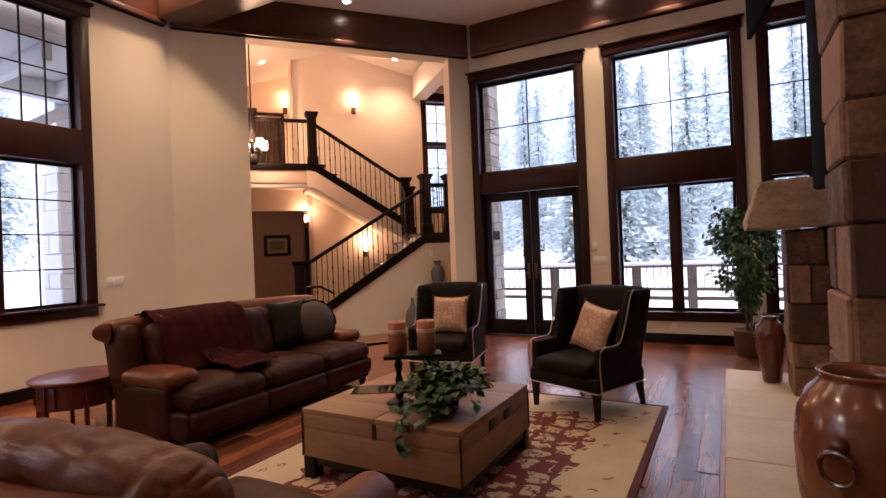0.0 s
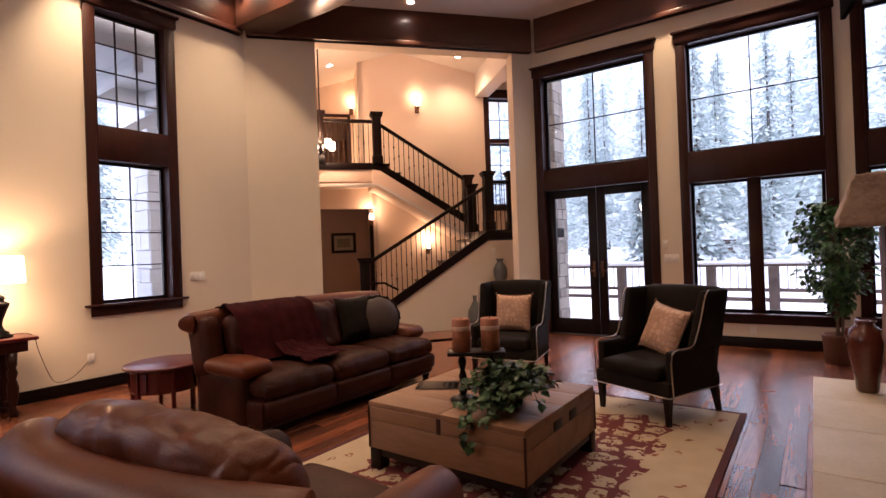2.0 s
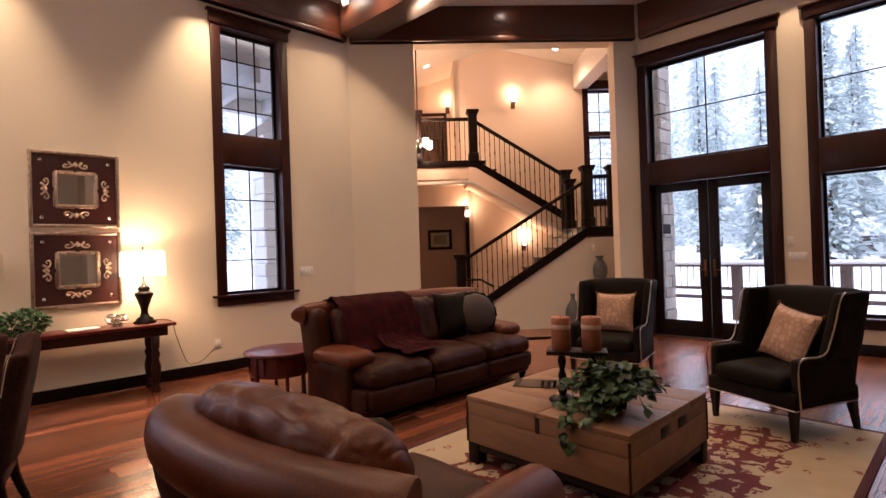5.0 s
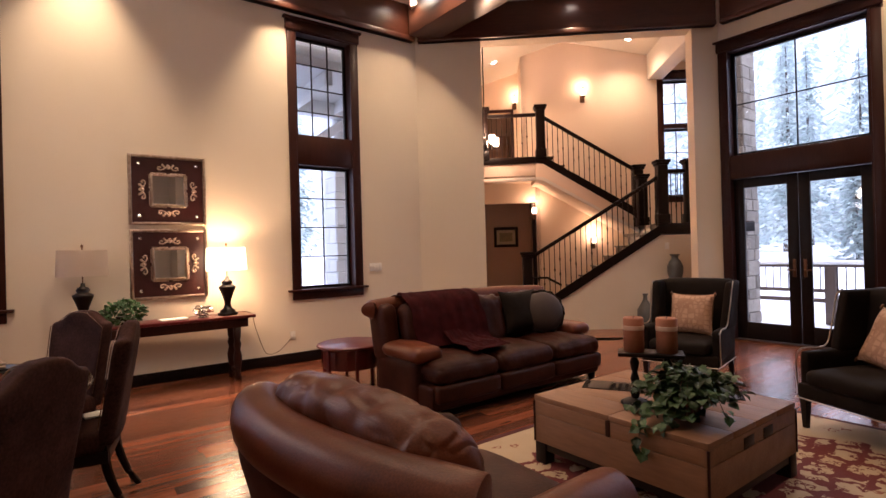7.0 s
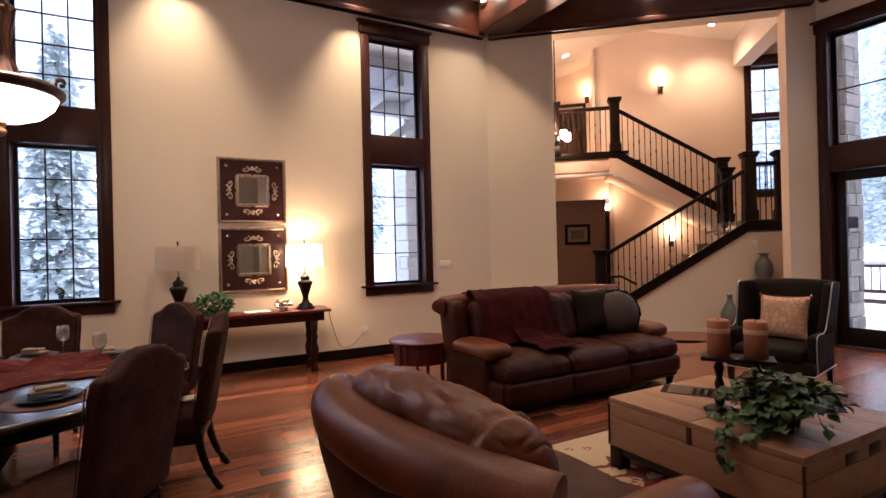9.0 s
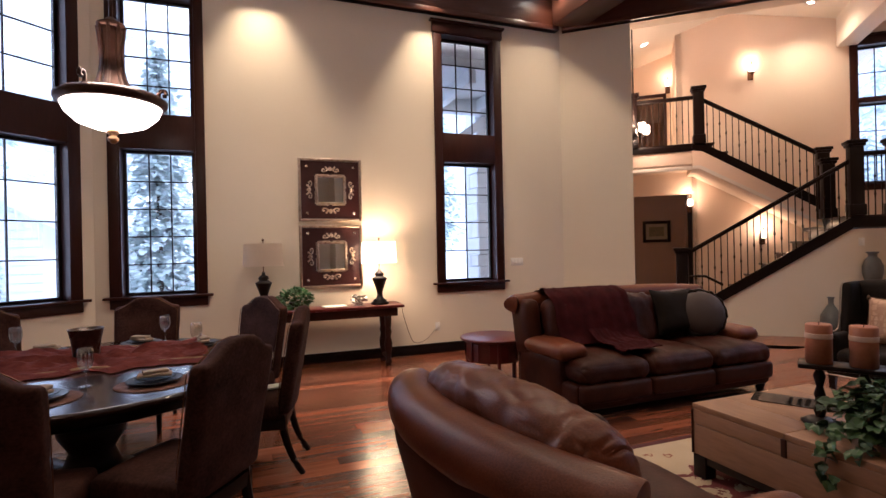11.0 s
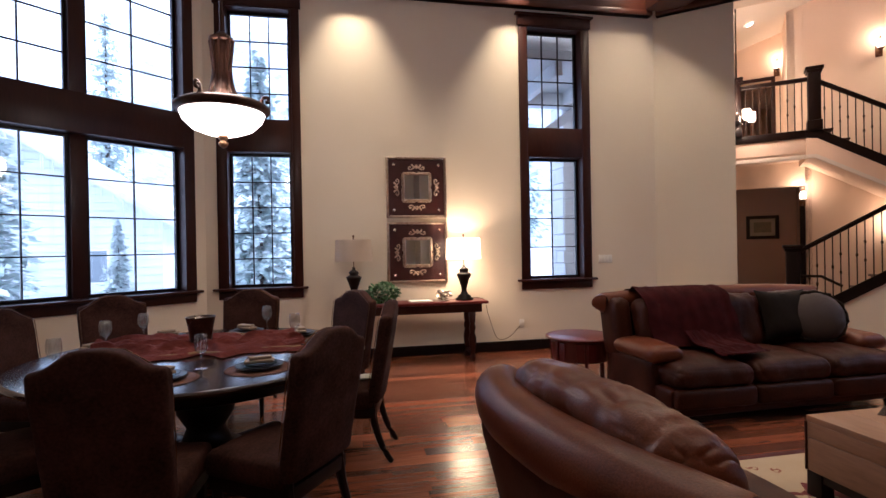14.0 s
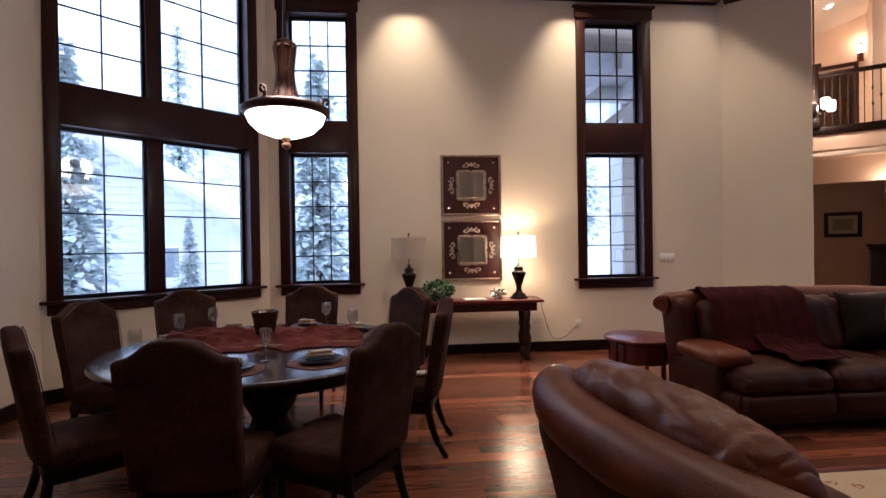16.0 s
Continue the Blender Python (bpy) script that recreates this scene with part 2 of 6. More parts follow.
# Slope colours lightened likewise to suggest haze
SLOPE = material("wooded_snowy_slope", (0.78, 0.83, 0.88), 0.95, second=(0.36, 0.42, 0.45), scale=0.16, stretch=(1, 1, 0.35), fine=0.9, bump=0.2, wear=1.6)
WINDOWGLASS = pane_glass("window_glass")
CLEARGLASS = pane_glass("goblet_glass", (0.97, 0.98, 0.98), 0.03, 1.58)


# ---- mesh helpers ----
def thing(name, label, category, m=None, group="", kind=""):
    ob = new(name)
    ob.empty_display_size = 0.1
    ob.matrix_basis = m or Matrix()
    return tagged(ob, label, category, group, kind)


def part(name, bm, mat, parent=None, label="", m=None, smooth=True, angle=0.6):
    """Links a bmesh as one mesh object under its thing or part."""
    if smooth:
        for f in bm.faces:
            f.smooth = True
        for e in bm.edges:
            e.smooth = len(e.link_faces) == 2 and e.calc_face_angle(0) < angle
    me = bpy.data.meshes.new(name)
    bm.to_mesh(me)
    bm.free()
    me.materials.append(mat)
    return put(name, me, parent, label, m)


def put(name, me, parent=None, label="", m=None):
    """One more object on a mesh that is there."""
    ob = new(name, me)
    ob.parent = parent
    ob.matrix_basis = m or Matrix()
    return tagged(ob, label)


def box(lo, hi, bevel=0.0, bm=None, m=None):
    bm2 = bmesh.new()
    bmesh.ops.create_cube(bm2, size=1)
    for v in bm2.verts:
        v.co = Vector([lo[i] + (hi[i] - lo[i]) * (v.co[i] + 0.5) for i in range(3)])
    if bevel:
        bmesh.ops.bevel(bm2, geom=bm2.edges[:], offset=bevel, segments=2, profile=0.5, affect="EDGES")
    if m:
        bm2.transform(m)
    return merged(bm, bm2)


def merged(bm, other):
    if bm is None:
        return other
    me = bpy.data.meshes.new("scratch")
    other.to_mesh(me)
    other.free()
    bm.from_mesh(me)
    bpy.data.meshes.remove(me)
    return bm


def lathe(profile, segs=24, bm=None, m=None, square=False):
    """A turned body from (radius, height) pairs, closed at both ends."""
    bm2 = bmesh.new()
    rings = []
    for r, z in profile:
        rings.append([bm2.verts.new((max(r, 1e-4) * math.cos(2 * math.pi * (k + 0.5) / segs), max(r, 1e-4) * math.sin(2 * math.pi * (k + 0.5) / segs), z)) for k in range(segs)])
    for a, b in zip(rings, rings[1:]):
        for k in range(segs):
            bm2.faces.new((a[k], a[(k + 1) % segs], b[(k + 1) % segs], b[k]))
    bm2.faces.new(rings[0][::-1]), bm2.faces.new(rings[-1])
    if m:
        bm2.transform(m)
    return merged(bm, bm2)


def tube(points, radius, segs=8, bm=None):
    bm2 = bmesh.new()
    pts = [Vector(p) for p in points]
    rings = []
    for i, p in enumerate(pts):
        t = (pts[min(i + 1, len(pts) - 1)] - pts[max(i - 1, 0)]).normalized()
        a = t.cross(Vector((0, 0, 1)) if abs(t.z) < 0.9 else Vector((1, 0, 0))).normalized()
        b = t.cross(a)
        r = radius(i / (len(pts) - 1)) if callable(radius) else radius
        rings.append([bm2.verts.new(p + r * (math.cos(2 * math.pi * k / segs) * a + math.sin(2 * math.pi * k / segs) * b)) for k in range(segs)])
    for a, b in zip(rings, rings[1:]):
        for k in range(segs):
            bm2.faces.new((a[k], a[(k + 1) % segs], b[(k + 1) % segs], b[k]))
    bm2.faces.new(rings[0][::-1]), bm2.faces.new(rings[-1])
    bmesh.ops.recalc_face_normals(bm2, faces=bm2.faces[:])
    return merged(bm, bm2)


def soft(lo, hi, r, cuts=9, crown=0.0, wrinkle=0.0, seed=0.0, bm=None, m=None, bend=None, grain=None):
    """A stuffed block with round edges, crowned top and creases."""
    bm2 = bmesh.new()
    bmesh.ops.create_cube(bm2, size=2)
    bmesh.ops.subdivide_edges(bm2, edges=bm2.edges[:], cuts=cuts, use_grid_fill=True)
    lo, hi = Vector(lo), Vector(hi)
    mid, ext = (lo + hi) / 2, (hi - lo) / 2
    r = min(r, *ext)
    for v in bm2.verts:
        u = v.co.copy()
        w = Vector([math.sin(c * math.pi / 2) for c in u])
        p = Vector([w[i] * ext[i] for i in range(3)])
        inner = Vector([max(-(ext[i] - r), min(ext[i] - r, p[i])) for i in range(3)])
        d = p - inner
        if d.length > 1e-6:
            p = inner + d.normalized() * r
        if crown:
            p.z += crown * (1 - w.x**2) * (1 - w.y**2) * (1 if u.z > 0 else -0.3)
        v.co = mid + p
        if bend:
            v.co = bend(v.co)
    if wrinkle:
        bm2.normal_update()
        moved = []
        for v in bm2.verts:
            q = v.co * 6 + Vector((seed, seed * 1.7, seed * 0.6))
            if grain:
                w = v.co + noise.noise_vector(v.co * 2.2 + Vector((seed, 0, 0))) * 0.10
                g1 = Vector([w[i] * grain[i] for i in range(3)]) + Vector((seed, seed, seed))
                fold = max(0, 1 - 5 * abs(noise.noise(g1))) ** 1.5 + 0.5 * max(0, 1 - 5 * abs(noise.noise(g1 * 2.1 + Vector((9, 4, 2))))) ** 1.5
                moved.append(v.co + v.normal * wrinkle * (0.9 * noise.noise(v.co * 3.1 + Vector((seed, 1, 2))) - fold))
                continue
            crease = 1 - abs(noise.noise(Vector((q.x * 1.6, q.y * 1.6, q.z * 0.7)) + noise.noise_vector(q * 0.7) * 0.8)) * 3
            moved.append(v.co + v.normal * wrinkle * (0.5 * noise.noise(q * 0.7) - 0.55 * max(0, crease) ** 2))
        for v, co in zip(bm2.verts, moved):
            v.co = co
    if m:
        bm2.transform(m)
    return merged(bm, bm2)


def pillow(w, h, d, bm=None, m=None, seed=0.0):
    """A scatter cushion with pinched corners, standing in the xz plane."""
    bm2 = bmesh.new()
    n = 14
    sheets = []
    for side in (-1, 1):
        rows = []
        for i in range(n + 1):
            row = []
            for j in range(n + 1):
                u, v = 2 * i / n - 1, 2 * j / n - 1
                edge = (1 - u**4) * (1 - v**4)
                x = u * w / 2 * (1 - 0.11 * (1 - v**2))
                z = v * h / 2 * (1 - 0.11 * (1 - u**2))
                y = side * d / 2 * edge**0.6 + 0.006 * noise.noise(Vector((u * 3 + seed, v * 3, side)))
                row.append(bm2.verts.new((x, y, z)))
            rows.append(row)
        sheets.append(rows)
        for i in range(n):
            for j in range(n):
                q = (rows[i][j], rows[i + 1][j], rows[i + 1][j + 1], rows[i][j + 1])
                bm2.faces.new(q if side < 0 else q[::-1])
    bmesh.ops.remove_doubles(bm2, verts=bm2.verts[:], dist=0.014)
    if m:
        bm2.transform(m)
    return merged(bm, bm2)


def curve(p, n):
    """A smooth line through the points."""
    out = []
    q = [p[0]] + list(p) + [p[-1]]
    for i in range(1, len(q) - 2):
        for k in range(n):
            u = k / n
            out.append(tuple(0.5 * (2 * q[i][c] + (q[i + 1][c] - q[i - 1][c]) * u + (2 * q[i - 1][c] - 5 * q[i][c] + 4 * q[i + 1][c] - q[i + 2][c]) * u * u + (3 * q[i][c] - q[i - 1][c] - 3 * q[i + 1][c] + q[i + 2][c]) * u**3) for c in range(3)))
    return out + [tuple(p[-1])]


def rz(deg):
    return Matrix.Rotation(radians(deg), 4, "Z")


def rx(deg):
    return Matrix.Rotation(radians(deg), 4, "X")


def ry(deg):
    return Matrix.Rotation(radians(deg), 4, "Y")


def at(x, y, z=0.0, turn=0.0):
    return Matrix.Translation((x, y, z)) @ rz(turn)


# ---- setting ----
CEIL = 5.28
BEAM = 4.73
CONSOLE = at(0, 6.75)                      # local x along the wall, y outwards
DIAG = at(4.50, 6.75, 0, -40.5)
WINWALL = at(8.02, 3.74, 0, -88.6)
BAY = at(-1.67, 6.75, 0, 43)
LEFTWALL = at(-3.39, 5.15, 0, 90)
STAIR = at(7.72, 5.42, 0, -41)


def wall(name, m, s0, s1, z0, z1, thick, openings, mat, label="painted plaster wall"):
    """A wall of real thickness; openings (s0, s1, z0, z1) go through it."""
    bm = bmesh.new()
    ss = sorted({s0, s1, *(o[0] for o in openings), *(o[1] for o in openings)})
    zs = sorted({z0, z1, *(o[2] for o in openings), *(o[3] for o in openings)})
    ss, zs = [s for s in ss if s0 <= s <= s1], [z for z in zs if z0 <= z <= z1]

    def quad(*p):
        bm.faces.new([bm.verts.new(q) for q in p])

    for a, b in zip(ss, ss[1:]):
        for c, d in zip(zs, zs[1:]):
            if any(o[0] <= a and b <= o[1] and o[2] <= c and d <= o[3] for o in openings):
                continue
            quad((a, 0, c), (b, 0, c), (b, 0, d), (a, 0, d))
            quad((b, thick, c), (a, thick, c), (a, thick, d), (b, thick, d))
    for a, b, c, d in [(s0, s1, z0, z1)] + openings:
        quad((a, 0, c), (a, thick, c), (b, thick, c), (b, 0, c))
        quad((a, 0, d), (b, 0, d), (b, thick, d), (a, thick, d))
        quad((a, 0, c), (a, 0, d), (a, thick, d), (a, thick, c))
        quad((b, 0, c), (b, thick, c), (b, thick, d), (b, 0, d))
    bmesh.ops.remove_doubles(bm, verts=bm.verts[:], dist=1e-5)
    bmesh.ops.recalc_face_normals(bm, faces=bm.faces[:])
    ob = part(name, bm, mat, None, "", m, smooth=False)
    return tagged(ob, label, "wall", kind="structure")


W1, WC = (2.52, 3.36, 0.98, 4.50), (-1.42, -0.62, 0.98, 4.50)
WB = (-2.20, -0.24, 0.98, 4.72)
DOOR, W2, W3 = (0.10, 1.80, 0.0, 4.32), (2.32, 3.92, 0.46, 4.32), (4.30, 5.15, 0.46, 4.32)
wall("wall_console", CONSOLE, -1.67, 4.50, 0, CEIL, 0.25, [W1, WC], PLASTER, "cream plaster wall with tall windows")
wall("wall_diagonal", DIAG, 0, 4.63, 0, CEIL, 0.25, [(1.03, 4.24, 0.0, BEAM)], PLASTER, "cream plaster wall with a wide opening to the stairs")
wall("wall_garden", WINWALL, 0, 5.45, 0, CEIL, 0.25, [DOOR, W2, W3], PLASTER, "cream plaster wall with glazed doors and windows")
wall("wall_bay", BAY, -2.35, 0, 0, CEIL, 0.25, [WB], PLASTER, "cream plaster bay wall with a wide window")
wall("wall_dining", LEFTWALL, -9.0, 0, 0, CEIL, 0.25, [], PLASTER)
wall("wall_chimney", at(8.3, -1.65, 0, 180), 0, 6.0, 0, CEIL, 0.25, [], PLASTER)
wall("wall_rear", at(2.45, -3.85, 0, 180), 0, 6.1, 0, CEIL, 0.25, [], PLASTER)
wall("wall_return", at(2.45, -1.65, 0, -90), 0, 2.2, 0, CEIL, 0.25, [], PLASTER)
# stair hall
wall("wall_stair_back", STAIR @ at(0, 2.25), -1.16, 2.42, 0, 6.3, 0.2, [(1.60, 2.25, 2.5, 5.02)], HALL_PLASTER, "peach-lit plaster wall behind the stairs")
wall("wall_stair_upper", STAIR @ at(0, 2.25), -1.41, -1.161, 2.91, 6.3, 0.2, [], HALL_PLASTER, "plaster wall end above the hall opening")
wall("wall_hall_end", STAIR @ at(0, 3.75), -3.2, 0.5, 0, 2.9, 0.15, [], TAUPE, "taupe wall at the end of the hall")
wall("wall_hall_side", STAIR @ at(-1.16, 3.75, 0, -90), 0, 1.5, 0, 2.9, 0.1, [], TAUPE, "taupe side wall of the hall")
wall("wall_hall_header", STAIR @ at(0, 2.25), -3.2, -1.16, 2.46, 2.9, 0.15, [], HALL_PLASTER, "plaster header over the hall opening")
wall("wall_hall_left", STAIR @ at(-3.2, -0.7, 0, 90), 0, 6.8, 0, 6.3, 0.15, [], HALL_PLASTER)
wall("wall_stair_right", at(11.0, 5.52, 0, 209.6), 0, 3.13, 0, 6.3, 0.15, [], HALL_PLASTER)
wall("wall_upper_room", STAIR @ at(0, 3.3), -3.2, -1.41, 3.2, 6.3, 0.12, [(-3.0, -1.55, 3.2, 4.75)], HALL_PLASTER, "plaster wall with a cased opening upstairs")
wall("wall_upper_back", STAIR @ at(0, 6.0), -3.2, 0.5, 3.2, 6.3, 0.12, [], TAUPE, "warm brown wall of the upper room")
wall("wall_upper_side", STAIR @ at(-1.41, 6.0, 0, -90), 0, 3.75, 3.2, 6.3, 0.12, [], HALL_PLASTER)

def sheet(name, pts, z0, z1, mat, label, category, m=None):
    bm = bmesh.new()
    low = [bm.verts.new((x, y, z0)) for x, y in pts]
    high = [bm.verts.new((x, y, z1)) for x, y in pts]
    bm.faces.new(low[::-1]), bm.faces.new(high)
    for i in range(len(pts)):
        j = (i + 1) % len(pts)
        bm.faces.new((low[i], low[j], high[j], high[i]))
    bmesh.ops.recalc_face_normals(bm, faces=bm.faces[:])
    return tagged(part(name, bm, mat, None, "", m, smooth=False), label, category, kind="structure")


corner = DIAG @ Vector((4.63, 0, 0))
bayend = BAY @ Vector((-2.35, 0, 0))
winend = WINWALL @ Vector((5.45, 0, 0))
ROOM = [(-3.39, -3.85), (2.45, -3.85), (2.45, -1.65), (winend.x, -1.65), (corner.x, corner.y), (4.50, 6.75), (-1.67, 6.75), (bayend.x, bayend.y)]
sheet("ceiling", [(x * 1.02, y * 1.02) for x, y in ROOM], CEIL, CEIL + 0.2, CEILING, "flat white painted ceiling", "ceiling")
# vaulted ceiling over the stairs, in two slopes
bm = bmesh.new()
for s0, z0, s1, z1 in ((-3.3, 5.13, -0.48, 5.97), (-0.48, 5.97, 2.45, 5.30)):
    v = [bm.verts.new(p) for p in ((s0, -1.55, z0), (s1, -1.55, z1), (s1, 6.1, z1), (s0, 6.1, z0), (s0, -1.55, z0 + 0.15), (s1, -1.55, z1 + 0.15), (s1, 6.1, z1 + 0.15), (s0, 6.1, z0 + 0.15))]
    for q in ((0, 1, 2, 3), (7, 6, 5, 4), (0, 4, 5, 1), (2, 6, 7, 3), (1, 5, 6, 2), (3, 7, 4, 0)):
        bm.faces.new([v[i] for i in q])
bmesh.ops.recalc_face_normals(bm, faces=bm.faces[:])
tagged(part("ceiling_stair", bm, CEILING, None, "", STAIR, smooth=False), "vaulted cream ceiling over the stair hall", "ceiling", kind="structure")
# boxed beam of the vault
tagged(part("vault_beam", box((1.30, -0.6, 5.02), (1.62, 2.24, 5.6), 0.01), CEILING, None, "", STAIR), "white boxed ceiling beam in the stair hall", "beam", kind="structure")


def skirting(name, m, s0, s1, gaps=()):
    stops = [s0] + [g for ab in gaps for g in ab] + [s1]
    ob = None
    for a, b in zip(stops[::2], stops[1::2]):
        bm = box((a, -0.02, 0), (b, -0.001, 0.115), 0.004)
        box((a, -0.028, 0.115), (b, -0.001, 0.14), 0.004, bm)
        tagged(part(name, bm, BLACKWOOD, None, "", m), "dark stained wooden skirting board", "baseboard", kind="structure")


skirting("baseboard", CONSOLE, -1.66, 4.5)
skirting("baseboard", DIAG, 0, 1.03)
skirting("baseboard", DIAG, 4.24, 4.63)
skirting("baseboard", WINWALL, 0, 5.4, [(0.0, 1.92)])
skirting("baseboard", BAY, -2.34, -0.01)
skirting("baseboard", LEFTWALL, -8.9, -0.02)

# beams at the head of the walls
def beam(name, m, s0, s1, label="dark stained wooden ceiling beam"):
    bm = box((s0, -0.11, BEAM), (s1, -0.002, CEIL), 0.012)
    box((s0, -0.125, BEAM), (s1, -0.002, BEAM + 0.07), 0.008, bm)
    tagged(part(name, bm, BEAMWOOD, None, "", m), label, "beam", kind="structure")


beam("beam_console", CONSOLE, -1.6, 4.42)
beam("beam_diagonal", DIAG, 0.05, 4.56)
beam("beam_garden", WINWALL, 0.07, 5.4)
beam("beam_bay", BAY, -2.3, -0.06)
bm = box((-0.24, -6.2, BEAM + 0.04), (0.24, 0.05, CEIL + 0.01), 0.015)
tagged(part("beam_cross", bm, material("cross_beam_wood", (0.10, 0.036, 0.020), 0.36, second=(0.045, 0.016, 0.010), scale=3, stretch=(1, 0.12, 1), fine=50, bump=0.12, coat=0.2), None, "", at(4.52, 6.55, 0, 2.5)), "dark stained wooden cross beam under the ceiling", "beam", kind="structure")


# ---- windows ----
def window(name, m, o, band, lower, upper, label, apron=True, recess=0.15, thick=0.25, mullion=(), head=0.17):
    """Tall cased window: o its opening, band the wooden panel between lower and upper sashes; lower, upper: columns and rows."""
    s0, s1, z0, z1 = o
    win = thing(name, label, "window", m, kind="structure")
    c = 0.105
    part("casing", box((s0 - c, -0.03, z0 - 0.02), (s0, 0.0, z1), 0.006), DARKWOOD, win)
    part("casing", box((s1, -0.03, z0 - 0.02), (s1 + c, 0.0, z1), 0.006), DARKWOOD, win)
    bm = box((s0 - c - 0.02, -0.045, z1), (s1 + c + 0.02, 0.0, z1 + head - 0.03), 0.006)
    box((s0 - c - 0.05, -0.075, z1 + head - 0.03), (s1 + c + 0.05, 0.0, z1 + head), 0.006, bm)
    part("head_casing", bm, DARKWOOD, win)
    if apron:
        part("window_sill", box((s0 - c - 0.06, -0.08, z0 - 0.03), (s1 + c + 0.06, recess, z0), 0.008), DARKWOOD, win)
        part("apron", box((s0 - c, -0.028, z0 - 0.14), (s1 + c, 0.0, z0 - 0.031), 0.006), DARKWOOD, win)
    # jamb linings
    part("jamb", box((s0, -0.028, z0), (s0 + 0.02, thick, z1)), DARKWOOD, win)
    part("jamb", box((s1 - 0.02, -0.028, z0), (s1, thick, z1)), DARKWOOD, win)
    part("jamb", box((s0 + 0.021, -0.028, z1 - 0.02), (s1 - 0.021, thick, z1)), DARKWOOD, win)
    if band:
        part("band_panel", box((s0 - 0.0, -0.024, band[0]), (s1, recess + 0.03, band[1]), 0.006), BEAMWOOD if not apron else DARKWOOD, win)
    bays = [s0 + 0.021, *[x for ab in mullion for x in ab], s1 - 0.021]
    spans = list(zip(bays[::2], bays[1::2]))
    tiers = [(z0, band[0], lower), (band[1], z1 - 0.021, upper)] if band else [(z0, z1, lower)]
    for a, b in mullion:
        for za, zb, _ in tiers:
            part("mullion", box((a, recess - 0.06, za), (b, recess + 0.04, zb), 0.004), DARKWOOD, win)
    f = 0.035
    for za, zb, (cols, rows) in tiers:
        for a, b in spans:
            bm = box((a, recess - 0.02, za), (a + f, recess + 0.02, zb))
            box((b - f, recess - 0.02, za), (b, recess + 0.02, zb), 0, bm)
            box((a + f, recess - 0.02, za), (b - f, recess + 0.02, za + f), 0, bm)
            box((a + f, recess - 0.02, zb - f), (b - f, recess + 0.02, zb), 0, bm)
            sash = part("sash", bm, BLACKWOOD, win, smooth=False)
            w, h = (b - a - 2 * f) / cols, (zb - za - 2 * f) / rows
            for i in range(1, cols):
                x = a + f + w * i
                part("muntin", box((x - 0.007, recess - 0.013, za + f), (x + 0.007, recess + 0.013, zb - f)), BLACKWOOD, sash, smooth=False)
            for j in range(1, rows):
                z = za + f + h * j
                part("muntin", box((a + f, recess - 0.011, z - 0.007), (b - f, recess + 0.011, z + 0.007)), BLACKWOOD, sash, smooth=False)
            me = None
            for i in range(cols):
                for j in range(rows):
                    mm = Matrix.Translation((a + f + w * (i + 0.5), recess, za + f + h * (j + 0.5)))
                    if me is None:
                        p = part("pane", box((-w / 2, -0.003, -h / 2), (w / 2, 0.003, h / 2)), WINDOWGLASS, sash, m=mm, smooth=False)
                        me = p.data
                    else:
                        p = put("pane", me, sash, m=mm)
                    p.visible_shadow = False
    return win


window("window_1", CONSOLE, W1, (2.68, 3.09), (2, 4), (3, 4), "tall narrow dark-framed window beside the console table")
window("window_2", CONSOLE, WC, (2.68, 3.09), (3, 5), (3, 4), "tall narrow dark-framed window in the dining corner")
window("window_3", BAY, WB, (2.68, 3.09), (2, 4), (2, 4), "wide two-part dark-framed window of the dining bay", mullion=[(-1.375, -1.235)])
window("window_4", WINWALL, W2, (2.30, 2.74), (1, 1), (2, 2), "tall dark-framed window looking on the snowy deck", mullion=[], apron=True)
window("window_5", WINWALL, W3, (2.30, 2.74), (1, 1), (2, 2), "dark-framed window beside the fireplace")
window("window_6", STAIR @ at(0, 2.25), (1.60, 2.25, 2.5, 5.02), (3.95, 4.05), (2, 3), (2, 2), "tall dark-framed window on the stair landing")
# centre post of the lower sash of window_4
bm = box((3.04, 0.06, 0.46), (3.20, 0.19, 2.30), 0.005)
tagged(part("trim_window_post", bm, DARKWOOD, None, "", WINWALL), "dark wooden post between two panes", "window post", kind="structure")

# french doors with a light above
s0, s1 = DOOR[0], DOOR[1]
door = thing("door_1", "closed dark wooden French doors with full glass and a light above", "door", WINWALL, kind="structure")
part("casing", box((s0 - 0.11, -0.03, 0), (s0, 0, 4.32), 0.006), DARKWOOD, door)
part("casing", box((s1, -0.03, 0), (s1 + 0.11, 0, 4.32), 0.006), DARKWOOD, door)
bm = box((s0 - 0.13, -0.045, 4.32), (s1 + 0.13, 0, 4.46), 0.006)
box((s0 - 0.16, -0.075, 4.46), (s1 + 0.16, 0, 4.49), 0.006, bm)
part("head_casing", bm, DARKWOOD, door)
for x in (s0, s1 - 0.02):
    part("jamb", box((x, -0.028, 0), (x + 0.02, 0.25, 4.32)), DARKWOOD, door)
part("jamb", box((s0 + 0.021, -0.028, 4.30), (s1 - 0.021, 0.25, 4.32)), DARKWOOD, door)
part("transom_panel", box((s0 + 0.021, -0.02, 2.40), (s1 - 0.021, 0.2, 2.74), 0.006), DARKWOOD, door)
part("threshold", box((s0 + 0.021, -0.03, 0.0), (s1 - 0.021, 0.24, 0.02), 0.005), BRONZE, door)
a, b, za, zb, y = s0 + 0.021, s1 - 0.021, 2.741, 4.299, 0.15
bm = box((a, y - 0.02, za), (a + 0.05, y + 0.02, zb))
box((b - 0.05, y - 0.02, za), (b, y + 0.02, zb), 0, bm)
